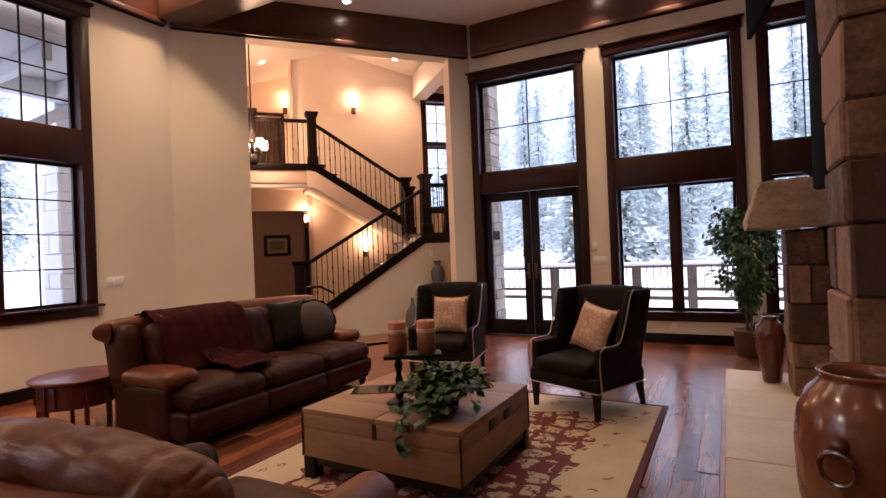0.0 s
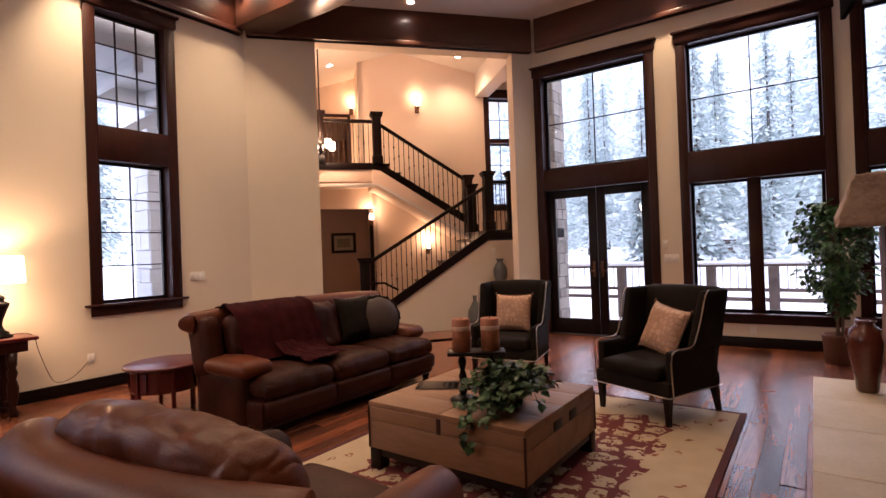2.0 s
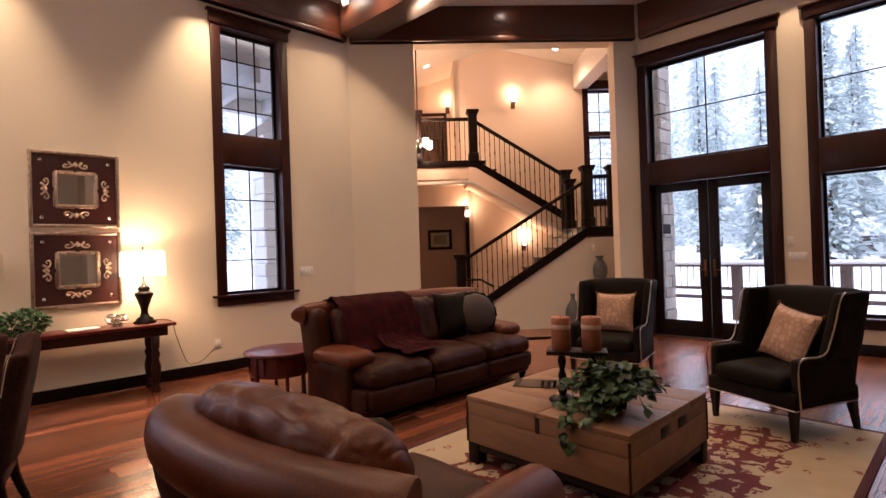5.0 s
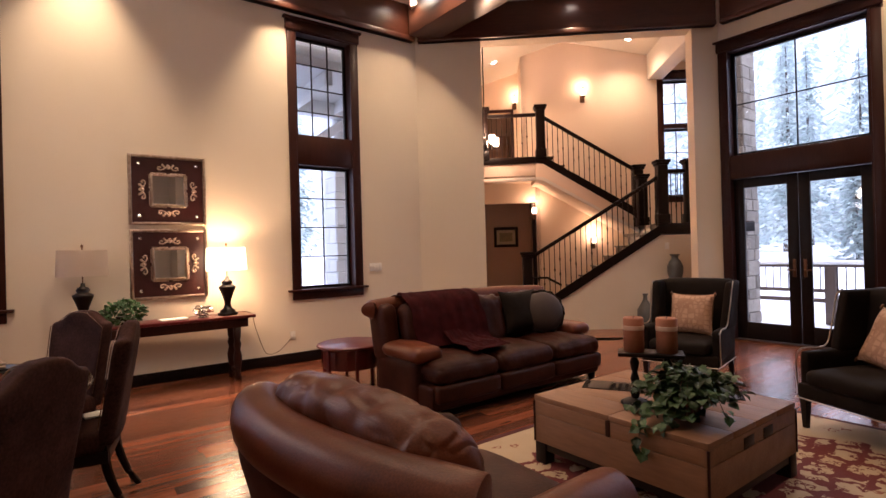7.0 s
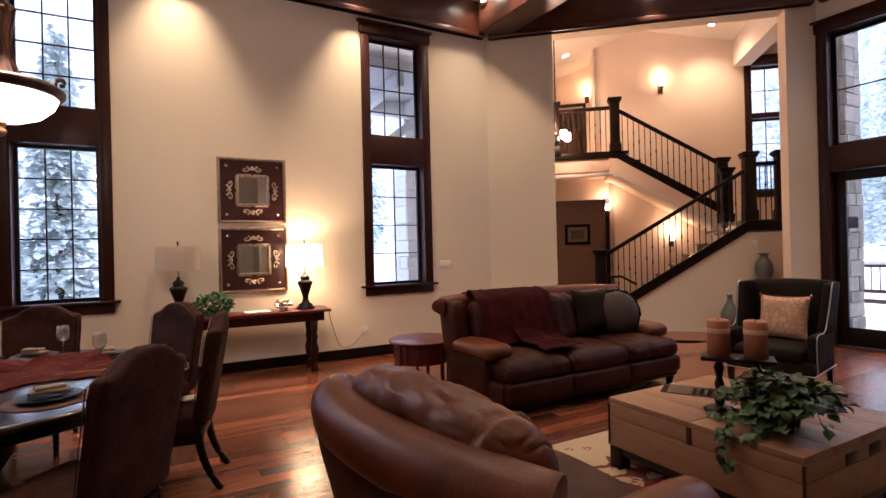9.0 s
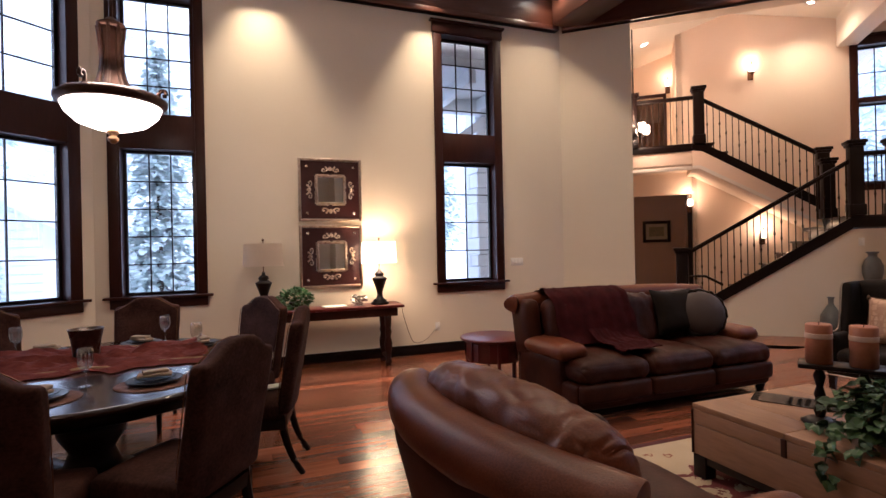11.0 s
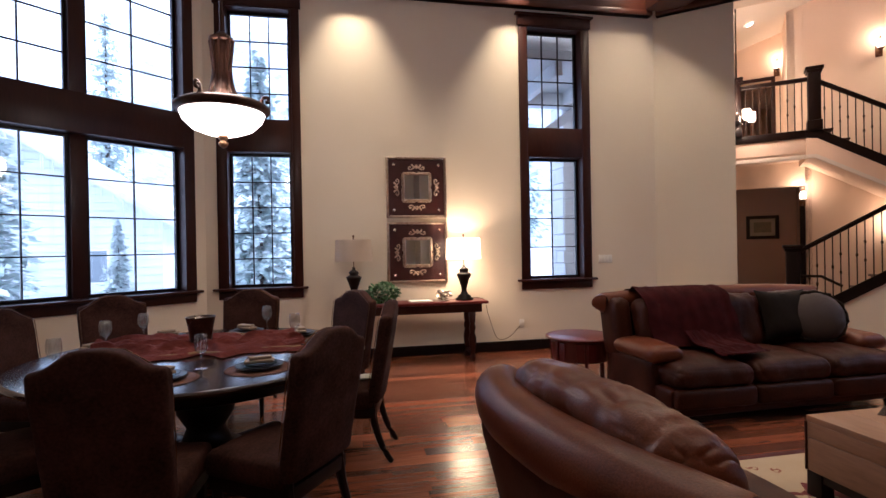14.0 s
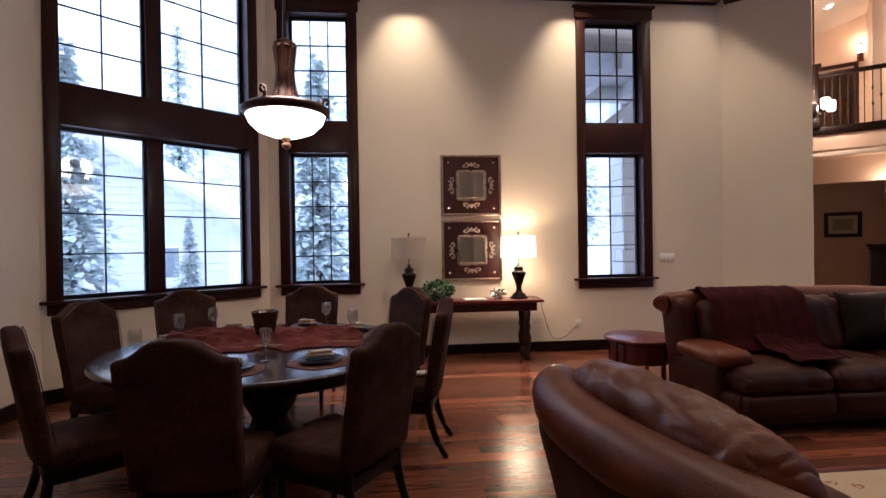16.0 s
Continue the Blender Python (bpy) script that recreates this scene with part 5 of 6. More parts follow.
j = jar("clay_urn", "tall amber-glazed clay urn with ring handles on the hearth", at(2.44, -0.45, 0.02), [(0.13, 0), (0.15, 0.02), (0.19, 0.25), (0.222, 0.50), (0.228, 0.66), (0.215, 0.78), (0.18, 0.86), (0.145, 0.895), (0.138, 0.91), (0.15, 0.925), (0.145, 0.935), (0.12, 0.925), (0.11, 0.88), (0.14, 0.80), (0.0, 0.78)], GLAZE, 48)
for k in range(3):
    a = math.radians(150 + 120 * k)
    mm = rz(math.degrees(a)) @ Matrix.Translation((0.226, 0, 0.655))
    bm = lathe([(0.03, -0.01), (0.028, 0.012), (0.016, 0.024), (0.0, 0.026)], 14, m=mm @ Matrix.Translation((0, 0, 0.055)) @ ry(90))
    tube([(mm @ Vector((0.022, 0.055 * math.cos(q), -0.02 + 0.055 * math.sin(q))))[:] for q in [math.radians(20 * i) for i in range(19)]], 0.010, 8, bm)
    part("ring_handle", bm, REDGLAZE, j, "dark moulded ring handle")
jar("red_urn", "oxblood-glazed clay urn on the hearth's end", at(6.12, -0.37, 0.02), [(0.075, 0), (0.085, 0.02), (0.10, 0.15), (0.14, 0.38), (0.145, 0.48), (0.12, 0.57), (0.075, 0.61), (0.07, 0.635), (0.085, 0.65), (0.08, 0.66), (0.06, 0.64), (0.0, 0.60)], REDGLAZE)
for s in (-1, 1):
    o = bpy.data.objects["red_urn"]
    part("ear_handle", tube([(s * 0.10, 0, 0.58), (s * 0.15, 0, 0.57), (s * 0.16, 0, 0.52), (s * 0.14, 0, 0.47)], 0.012, 8), REDGLAZE, o, m=rz(60))
p = STAIR @ Vector((0.92, -0.16, 0))
jar("floor_vase", "tall slate-grey floor vase by the stair wall", at(p.x, p.y), [(0.11, 0), (0.12, 0.03), (0.075, 0.30), (0.07, 0.7), (0.09, 0.84), (0.125, 0.98), (0.125, 1.08), (0.09, 1.17), (0.055, 1.21), (0.055, 1.25), (0.085, 1.28), (0.075, 1.285), (0.04, 1.25), (0.0, 1.2)], GREYCLAY)
p = STAIR @ Vector((0.40, -0.2, 0))
jar("stoneware_bottle", "dark grey stoneware bottle on the floor by the stairs", at(p.x, p.y), [(0.09, 0), (0.11, 0.03), (0.14, 0.22), (0.13, 0.36), (0.07, 0.47), (0.035, 0.53), (0.035, 0.60), (0.05, 0.63), (0.0, 0.62)], GREYCLAY)


# ---- leaves ----
def leaf_into(bm, m, ln, wd):
    """One leaf of six faces, folded along its rib, drooping at the tip."""
    rib = [(0, 0, 0), (ln * 0.35, 0, ln * 0.05), (ln * 0.7, 0, ln * 0.02), (ln, 0, -ln * 0.14)]
    half = [0.0, wd * 0.5, wd * 0.42, 0.0]
    r = [bm.verts.new(m @ Vector(p)) for p in rib]
    for s in (-1, 1):
        e = [bm.verts.new(m @ Vector((rib[i][0], s * half[i], rib[i][2] + wd * 0.12))) for i in (1, 2)]
        if s > 0:
            bm.faces.new((r[0], r[1], e[0])), bm.faces.new((r[1], r[2], e[1], e[0])), bm.faces.new((r[2], r[3], e[1]))
        else:
            bm.faces.new((r[0], e[0], r[1])), bm.faces.new((r[1], e[0], e[1], r[2])), bm.faces.new((r[2], e[1], r[3]))


def turned(d):
    return Vector(d).to_track_quat("X", "Z").to_matrix().to_4x4()


ficus = thing("ficus_tree", "potted indoor fig tree with dense green leaves in a woven basket", "plant", at(7.48, -0.22))
part("basket", lathe([(0.13, 0), (0.15, 0.02), (0.17, 0.30), (0.18, 0.33), (0.165, 0.33), (0.15, 0.27), (0.0, 0.27)], 28), BASKET, ficus, "woven brown basket")
for k in range(3):
    a = 2.1 * k
    part("trunk", tube(curve([(0.03 * math.cos(a), 0.03 * math.sin(a), 0.25), (0.04 * math.cos(a + 1), 0.04 * math.sin(a + 1), 0.7), (0.06 * math.cos(a + 2), 0.06 * math.sin(a + 2), 1.1), (0.1 * math.cos(a), 0.1 * math.sin(a), 1.6)], 5), lambda u: 0.016 * (1 - 0.6 * u), 8), TWIG, ficus)
g = random.Random(11)
bm, twigs = bmesh.new(), bmesh.new()
for k in range(120):
    th, zc = g.uniform(0, 6.28), g.uniform(0.62, 1.86)
    rad = 0.40 * math.sqrt(max(0.05, 1 - ((zc - 1.30) / 0.68) ** 2)) * (1.0 if zc > 0.85 else 0.65)
    rr = rad * g.uniform(0.55, 1.1)
    tip = Vector((rr * math.cos(th), rr * math.sin(th), zc))
    root = Vector((tip.x * 0.15, tip.y * 0.15, zc - 0.1))
    tube([root, (root + tip) / 2 + Vector((0, 0, 0.05)), tip], 0.004, 4, twigs)
    for q in range(20):
        u = g.uniform(0.25, 1.05)
        p = root.lerp(tip, u) + Vector((g.gauss(0, 0.035), g.gauss(0, 0.035), g.gauss(0.01, 0.035)))
        d = (Vector((math.cos(th), math.sin(th), 0)) * 0.5 + Vector((g.gauss(0, 0.7), g.gauss(0, 0.7), -0.6)))
        leaf_into(bm, Matrix.Translation(p) @ turned(d) @ rx(g.uniform(-50, 50)), g.uniform(0.06, 0.095), g.uniform(0.032, 0.048))
part("twigs", twigs, TWIG, ficus)
tagged(part("foliage", bm, LEAF, ficus, smooth=False), "glossy green leaves", kind="stuff")

# ---- on the coffee table ----
iv = thing("potted_ivy", "trailing green ivy in a dark red pot on the coffee table", "plant", at(2.85, 1.55, 0.46, 15))
bm = bmesh.new()
vs = [[bm.verts.new((sx * r, sy * r, z)) for sx, sy in ((-1, -1), (1, -1), (1, 1), (-1, 1))] for r, z in ((0.068, 0.001), (0.085, 0.16), (0.078, 0.16), (0.075, 0.14))]
bm.faces.new(vs[0][::-1]), bm.faces.new(vs[-1])
for a, b in zip(vs, vs[1:]):
    for k in range(4):
        bm.faces.new((a[k], a[(k + 1) % 4], b[(k + 1) % 4], b[k]))
part("pot", bm, material("dark_red_pot", (0.075, 0.020, 0.015), 0.45, bump=0.1), iv, "dark red glazed pot", smooth=False)
bm, vines = bmesh.new(), bmesh.new()
for k in range(46):
    th = g.uniform(0, 6.28)
    reach = g.uniform(0.10, 0.27)
    drop = g.uniform(-0.10, 0.05)
    c, s_ = math.cos(th), math.sin(th)
    pts = curve([(0.03 * c, 0.03 * s_, 0.14), (reach * 0.5 * c, reach * 0.5 * s_, 0.21 + g.uniform(-0.04, 0.06)), (reach * c, reach * s_, max(0.05, 0.16 + drop))], 4)
    tube(pts, 0.0025, 4, vines)
    for p in pts[1:]:
        for q in range(2):
            d = Vector((c + g.gauss(0, 0.6), s_ + g.gauss(0, 0.6), g.gauss(-0.15, 0.4)))
            leaf_into(bm, Matrix.Translation(Vector(p) + Vector((g.gauss(0, 0.02), g.gauss(0, 0.02), g.gauss(0, 0.015)))) @ turned(d) @ rx(g.uniform(-40, 40)), g.uniform(0.05, 0.075), g.uniform(0.045, 0.065))
# trailing strands over the table's edge, towards the room
inv = (at(2.85, 1.55, 0.46, 15)).inverted()
for ends in ([(2.80, 1.60, 0.60), (2.66, 1.62, 0.56), (2.55, 1.64, 0.485), (2.50, 1.645, 0.42), (2.495, 1.65, 0.30)], [(2.80, 1.55, 0.60), (2.64, 1.54, 0.52), (2.57, 1.53, 0.475)], [(2.80, 1.62, 0.58), (2.72, 1.75, 0.50), (2.74, 1.86, 0.47)]):
    pts = curve([tuple(inv @ Vector(p)) for p in ends], 4)
    tube(pts, 0.0025, 4, vines)
    for p in pts[1:]:
        for q in range(2):
            d = Vector((g.gauss(-0.5, 0.5), g.gauss(0, 0.6), g.gauss(-0.4, 0.3)))
            leaf_into(bm, Matrix.Translation(Vector(p) + Vector((g.gauss(-0.01, 0.012), g.gauss(0, 0.02), g.gauss(0.01, 0.01)))) @ turned(d) @ rx(g.uniform(-40, 40)), g.uniform(0.05, 0.07), g.uniform(0.045, 0.06))
part("vines", vines, TWIG, iv)
tagged(part("foliage", bm, IVYLEAF, iv, smooth=False), "green ivy leaves", kind="stuff")

cs = thing("candle_stand", "dark turned wooden candle stand on the coffee table", "candle holder", at(2.90, 1.82, 0.46, -56.8))
part("base", lathe([(0.085, 0.001), (0.09, 0.012), (0.06, 0.03), (0.03, 0.04)], 24, m=Matrix.Translation((-0.09, 0, 0))), BLACKWOOD, cs)
part("base", lathe([(0.085, 0.001), (0.09, 0.012), (0.06, 0.03), (0.03, 0.04)], 24, m=Matrix.Translation((0.10, 0, 0))), BLACKWOOD, cs)
for x in (-0.09, 0.10):
    part("column", lathe([(0.02, 0.035), (0.03, 0.07), (0.016, 0.11), (0.028, 0.16), (0.016, 0.20), (0.03, 0.26), (0.018, 0.29), (0.03, 0.305)], 16, m=Matrix.Translation((x, 0, 0))), BLACKWOOD, cs)
part("tray", box((-0.185, -0.085, 0.305), (0.195, 0.085, 0.33), 0.008), BLACKWOOD, cs)
for x in (-0.09, 0.10):
    cd = thing("pillar_candle", "thick rust-red pillar candle with a cream band", "candle", at(2.90, 1.82, 0.46, -56.8) @ Matrix.Translation((x, 0, 0.33)), group="pillar candles")
    part("wax", lathe([(0.061, 0.0), (0.0615, 0.205), (0.056, 0.212), (0.03, 0.206), (0.0, 0.204)], 28), WAX, cd)
    part("band", lathe([(0.0622, 0.135), (0.0632, 0.14), (0.0632, 0.158), (0.0622, 0.163)], 28), WAXBAND, cd, "cream band")
    part("wick", tube([(0, 0, 0.2), (0.002, 0, 0.222)], 0.002, 5), BLACKWOOD, cd)
tr = thing("table_runner", "dark woven table runner with white triangles and fringed ends", "table runner", at(3.24, 1.97, 0.462, -60))
part("weave", box((-0.46, -0.11, 0.0), (0.46, 0.11, 0.004)), BLACKWOOD, tr, smooth=False)
white = material("white_weave", (0.62, 0.58, 0.5), 0.9, fine=200, bump=0.3)
for s in (-1, 1):
    for i in range(4):
        for q in range(4):
            bm = bmesh.new()
            x0, y0 = s * (0.18 + i * 0.045), -0.085 + q * 0.043
            vs = [bm.verts.new(p) for p in ((x0, y0, 0.0055), (x0 + 0.036, y0, 0.0055), (x0 + 0.018, y0 + 0.036, 0.0055))]
            bm.faces.new(vs)
            bmesh.ops.solidify(bm, geom=bm.faces[:], thickness=0.0012)
            part("triangle", bm, white, tr, smooth=False)
    bm = bmesh.new()
    for q in range(22):
        y0 = -0.105 + q * 0.01
        box((s * 0.46 - (0.04 if s < 0 else 0), y0, 0), (s * 0.46 + (0.04 if s > 0 else 0), y0 + 0.005, 0.003), 0, bm)
    part("fringe", bm, BLACKWOOD, tr, smooth=False)

# ---- console table and what stands on it ----
con = thing("console_table", "long dark red wooden console table with turned legs against the wall", "console table", at(0.86, 6.45, 0))
part("tabletop", box((-0.92, -0.22, 0.725), (0.92, 0.22, 0.76), 0.008), MAHOGANY, con)
part("apron", box((-0.84, -0.18, 0.62), (0.84, 0.18, 0.724), 0.004), DARKWOOD, con)
LEGP = [(0.03, 0), (0.045, 0.03), (0.03, 0.06), (0.028, 0.12), (0.045, 0.2), (0.05, 0.28), (0.03, 0.36), (0.045, 0.42), (0.03, 0.47), (0.04, 0.5), (0.045, 0.62)]
for x in (-0.77, 0.72):
    for y in (-0.14, 0.14):
        part("leg", lathe(LEGP, 16, m=Matrix.Translation((x, y, 0))), DARKWOOD, con, "turned leg")
    part("stretcher", box((x - 0.02, -0.14, 0.08), (x + 0.02, 0.14, 0.12), 0.004), DARKWOOD, con)


def table_lamp(m, lit):
    t = thing("table_lamp", "black urn table lamp with a lit cream drum shade" if lit else "black urn table lamp with an unlit cream drum shade", "table lamp", m, group="console lamps")
    part("base", lathe([(0.112, 0), (0.116, 0.02), (0.085, 0.035), (0.088, 0.052), (0.05, 0.075), (0.034, 0.12), (0.040, 0.17), (0.070, 0.26), (0.092, 0.315), (0.096, 0.335), (0.07, 0.35), (0.05, 0.362), (0.064, 0.385), (0.05, 0.41), (0.022, 0.425), (0.018, 0.46)], 32), BLACKWOOD, t)
    bm = bmesh.new()
    n = 40
    # oval drum shade, open above and below
    rings = []
    for rad, z in ((0.0, 0.53), (0.0, 0.80)):
        k = 1.0 if z < 0.6 else 0.94
        rings.append([bm.verts.new((0.23 * k * math.cos(2 * math.pi * i / n), 0.14 * k * math.sin(2 * math.pi * i / n), z)) for i in range(n)])
    for i in range(n):
        bm.faces.new((rings[0][i], rings[0][(i + 1) % n], rings[1][(i + 1) % n], rings[1][i]))
    bmesh.ops.solidify(bm, geom=bm.faces[:], thickness=0.004)
    part("shade", bm, SHADE_LIT if lit else SHADE_OFF, t, "glowing cream shade" if lit else "")
    part("stem", tube([(0, 0, 0.41), (0, 0, 0.83)], 0.006, 8), BRONZE, t)
    part("finial", lathe([(0.004, 0.82), (0.014, 0.835), (0.012, 0.85), (0.003, 0.86)], 10), BRONZE, t)
    bm = tube([(-0.2, 0, 0.79), (0.2, 0, 0.79)], 0.003, 6)
    tube([(0, -0.12, 0.79), (0, 0.12, 0.79)], 0.003, 6, bm)
    part("shade_carrier", bm, BRONZE, t)
    if lit:
        part("bulb", lathe([(0.012, 0.55), (0.03, 0.60), (0.028, 0.64), (0.0, 0.665)], 14), BULB_LIT, t)
    return t


table_lamp(at(1.52, 6.47, 0.76), True)
table_lamp(at(0.11, 6.47, 0.76), False)
lamp("table_lamp_bulb", "POINT", (1.52, 6.47, 1.46), 21, (1.0, 0.64, 0.32), 0.05)
lamp("table_lamp_bulb", "POINT", (1.52, 6.47, 1.33), 9, (1.0, 0.64, 0.32), 0.05)
part_cord = tube(curve([(1.60, 6.60, 0.77), (1.83, 6.66, 0.74), (1.90, 6.70, 0.55), (1.98, 6.71, 0.30), (2.05, 6.70, 0.18), (2.2, 6.70, 0.20), (2.37, 6.735, 0.34)], 6), 0.004, 6)
tagged(part("lamp_cord", part_cord, BRONZE), "thin brown lamp cord running to the outlet", "cord")
shrub = thing("boxwood_plant", "small round green leafy plant on the console table", "plant", at(0.46, 6.45, 0.76))
part("pot", lathe([(0.06, 0), (0.075, 0.08), (0.07, 0.085), (0.0, 0.07)], 18), BLACKWOOD, shrub)
bm = bmesh.new()
for k in range(420):
    d = Vector((g.gauss(0, 1), g.gauss(0, 1), g.gauss(0.15, 0.9))).normalized()
    p = Vector((d.x * 0.19, d.y * 0.15, 0.12 + d.z * 0.11)) * g.uniform(0.75, 1.05)
    p.z = max(p.z, 0.03)
    leaf_into(bm, Matrix.Translation(p) @ turned(d + Vector((g.gauss(0, 0.6), g.gauss(0, 0.6), g.gauss(0, 0.5)))) @ rx(g.uniform(-60, 60)), 0.055, 0.035)
tagged(part("foliage", bm, LEAF, shrub, smooth=False), "small green leaves", kind="stuff")
bk = thing("open_book", "open white booklet lying on the console table", "book", at(0.93, 6.40, 0.761, 6))
part("page", soft((-0.14, -0.09, 0.0), (-0.002, 0.09, 0.018), 0.006, 5), PAPER, bk)
part("page", soft((0.002, -0.09, 0.0), (0.14, 0.09, 0.018), 0.006, 5), PAPER, bk)
orn = thing("metal_ornament", "openwork silver metal ornament on the console table", "ornament", at(1.24, 6.42, 0.761))
for k in range(7):
    a = math.radians(51 * k)
    mm = Matrix.Translation((0.055 * math.cos(a), 0.05 * math.sin(a), 0.065 + 0.03 * math.sin(2.3 * k))) @ rz(51 * k) @ rx(35 * k)
    part("petal", tube([(mm @ Vector((0.05 * math.cos(q), 0.05 * math.sin(q), 0)))[:] for q in [math.radians(24 * i) for i in range(16)]], 0.011, 8), CHROME, orn)
part("foot", lathe([(0.06, 0.0), (0.055, 0.012), (0.015, 0.02), (0.015, 0.06)], 16), CHROME, orn)


def wall_mirror(z0, label):
    t = thing("wall_mirror", label, "mirror", at(0.955, 6.748, z0), group="wall mirrors")
    h = 0.405
    for a, b in (((-h, -0.045, -h), (-h + 0.035, -0.001, h)), ((h - 0.035, -0.045, -h), (h, -0.001, h)), ((-h + 0.036, -0.045, h - 0.035), (h - 0.036, -0.001, h)), ((-h + 0.036, -0.045, -h), (h - 0.036, -0.001, -h + 0.035))):
        part("outer_moulding", box(a, b, 0.01), SILVERGILT, t, "silver-gilt outer moulding")
    part("panel", box((-h + 0.03, -0.025, -h + 0.03), (h - 0.03, -0.002, h - 0.03)), REDPANEL, t, smooth=False)
    q = 0.19
    for a, b in (((-q, -0.05, -q), (-q + 0.03, -0.026, q)), ((q - 0.03, -0.05, -q), (q, -0.026, q)), ((-q + 0.031, -0.05, q - 0.03), (q - 0.031, -0.026, q)), ((-q + 0.031, -0.05, -q), (q - 0.031, -0.026, -q + 0.03))):
        part("inner_moulding", box(a, b, 0.008), SILVERGILT, t, "silver-gilt beaded inner moulding")
    part("glass", box((-q + 0.03, -0.036, -q + 0.03), (q - 0.03, -0.027, q - 0.03)), MIRROR, t, "mirror glass", smooth=False)
    for sx, sz in ((-1, -1), (1, -1), (1, 1), (-1, 1)):
        part("rosette", lathe([(0.022, 0), (0.018, 0.008), (0.006, 0.014), (0.0, 0.014)], 12, m=Matrix.Translation((sx * 0.30, -0.026, sz * 0.30)) @ rx(90)), CHROME, t, "silver rosette")
    for k in range(4):
        mm = ry(90 * k) @ Matrix.Translation((0, -0.033, 0.225))
        for s in (-1, 1):
            part("scroll", tube(curve([(mm @ Vector(p))[:] for p in ((0, 0, 0.075), (s * 0.03, 0, 0.035), (s * 0.07, 0, 0.012), (s * 0.105, 0, 0.022), (s * 0.095, 0, 0.048), (s * 0.072, 0, 0.038))], 3), 0.009, 6), SILVERGILT, t)
            part("leaf", soft((-0.012, -0.006, -0.03), (0.012, 0.006, 0.03), 0.006, 3, m=mm @ Matrix.Translation((s * 0.045, 0, 0.055)) @ ry(s * 38)), SILVERGILT, t)
            part("bead_run", tube([(mm @ Vector((s * (0.02 + 0.16 * q / 16), -0.004, -0.028)))[:] for q in range(17)], lambda u: 0.006 + 0.004 * math.sin(u * 100), 6), SILVERGILT, t)
        part("crest", lathe([(0.018, 0), (0.02, 0.006), (0.0, 0.012)], 10, m=mm @ Matrix.Translation((0, 0, 0.038)) @ rx(90)), SILVERGILT, t)
    return t


wall_mirror(2.245, "square mirror in a carved red and gilt surround, hung higher")
wall_mirror(1.385, "square mirror in a carved red and gilt surround, hung lower")


def plate(name, label, m, w, h, rockers):
    t = thing(name, label, name.replace("_", " "), m)
    part("cover", box((-w / 2, -0.008, -h / 2), (w / 2, -0.0005, h / 2), 0.003), WHITEPLASTIC, t)
    for i in range(rockers):
        x = -w / 2 + w * (i + 0.5) / rockers
        part("rocker", box((x - 0.016, -0.012, -0.033), (x + 0.016, -0.0075, 0.033), 0.002), WHITEPLASTIC, t)


plate("light_switch", "white four-gang light switch on the cream wall", CONSOLE @ Matrix.Translation((3.68, 0, 1.24)), 0.21, 0.115, 4)
plate("light_switch", "white four-gang light switch between door and window", WINWALL @ Matrix.Translation((2.06, 0, 1.23)), 0.21, 0.115, 4)
plate("thermostat", "small white thermostat above a light switch", WINWALL @ Matrix.Translation((1.98, 0, 1.44)), 0.075, 0.12, 1)
plate("wall_outlet", "white wall outlet with a plugged-in lamp cord", CONSOLE @ Matrix.Translation((2.40, 0, 0.37)), 0.075, 0.115, 2)
plate("wall_outlet", "white wall outlet under the garden window", WINWALL @ Matrix.Translation((3.05, 0, 0.24)), 0.075, 0.115, 2)
plate("wall_switch", "small white switch on the stair wall", STAIR @ Matrix.Translation((0.85, 0, 1.43)), 0.075, 0.115, 1)

# ---- dining table and chairs ----
TX, TY = -0.97, 3.75
dt = thing("dining_table", "large round polished dark wooden dining table on a turned pedestal", "dining table", at(TX, TY))
part("tabletop", lathe([(0.0, 0.715), (1.04, 0.715), (1.07, 0.725), (1.08, 0.74), (1.075, 0.755), (1.05, 0.76), (0.0, 0.76)], 72), TABLEWOOD, dt)
part("apron", lathe([(0.90, 0.63), (0.92, 0.64), (0.92, 0.714)], 64), BLACKWOOD, dt)
part("pedestal", lathe([(0.34, 0.0), (0.36, 0.06), (0.30, 0.10), (0.16, 0.16), (0.12, 0.26), (0.18, 0.36), (0.19, 0.42), (0.12, 0.50), (0.16, 0.58), (0.3, 0.63)], 28), BLACKWOOD, dt)
for k in range(4):
    part("foot", soft((0.2, -0.06, 0.0), (0.62, 0.06, 0.12), 0.04, 5, m=rz(45 + 90 * k)), BLACKWOOD, dt)


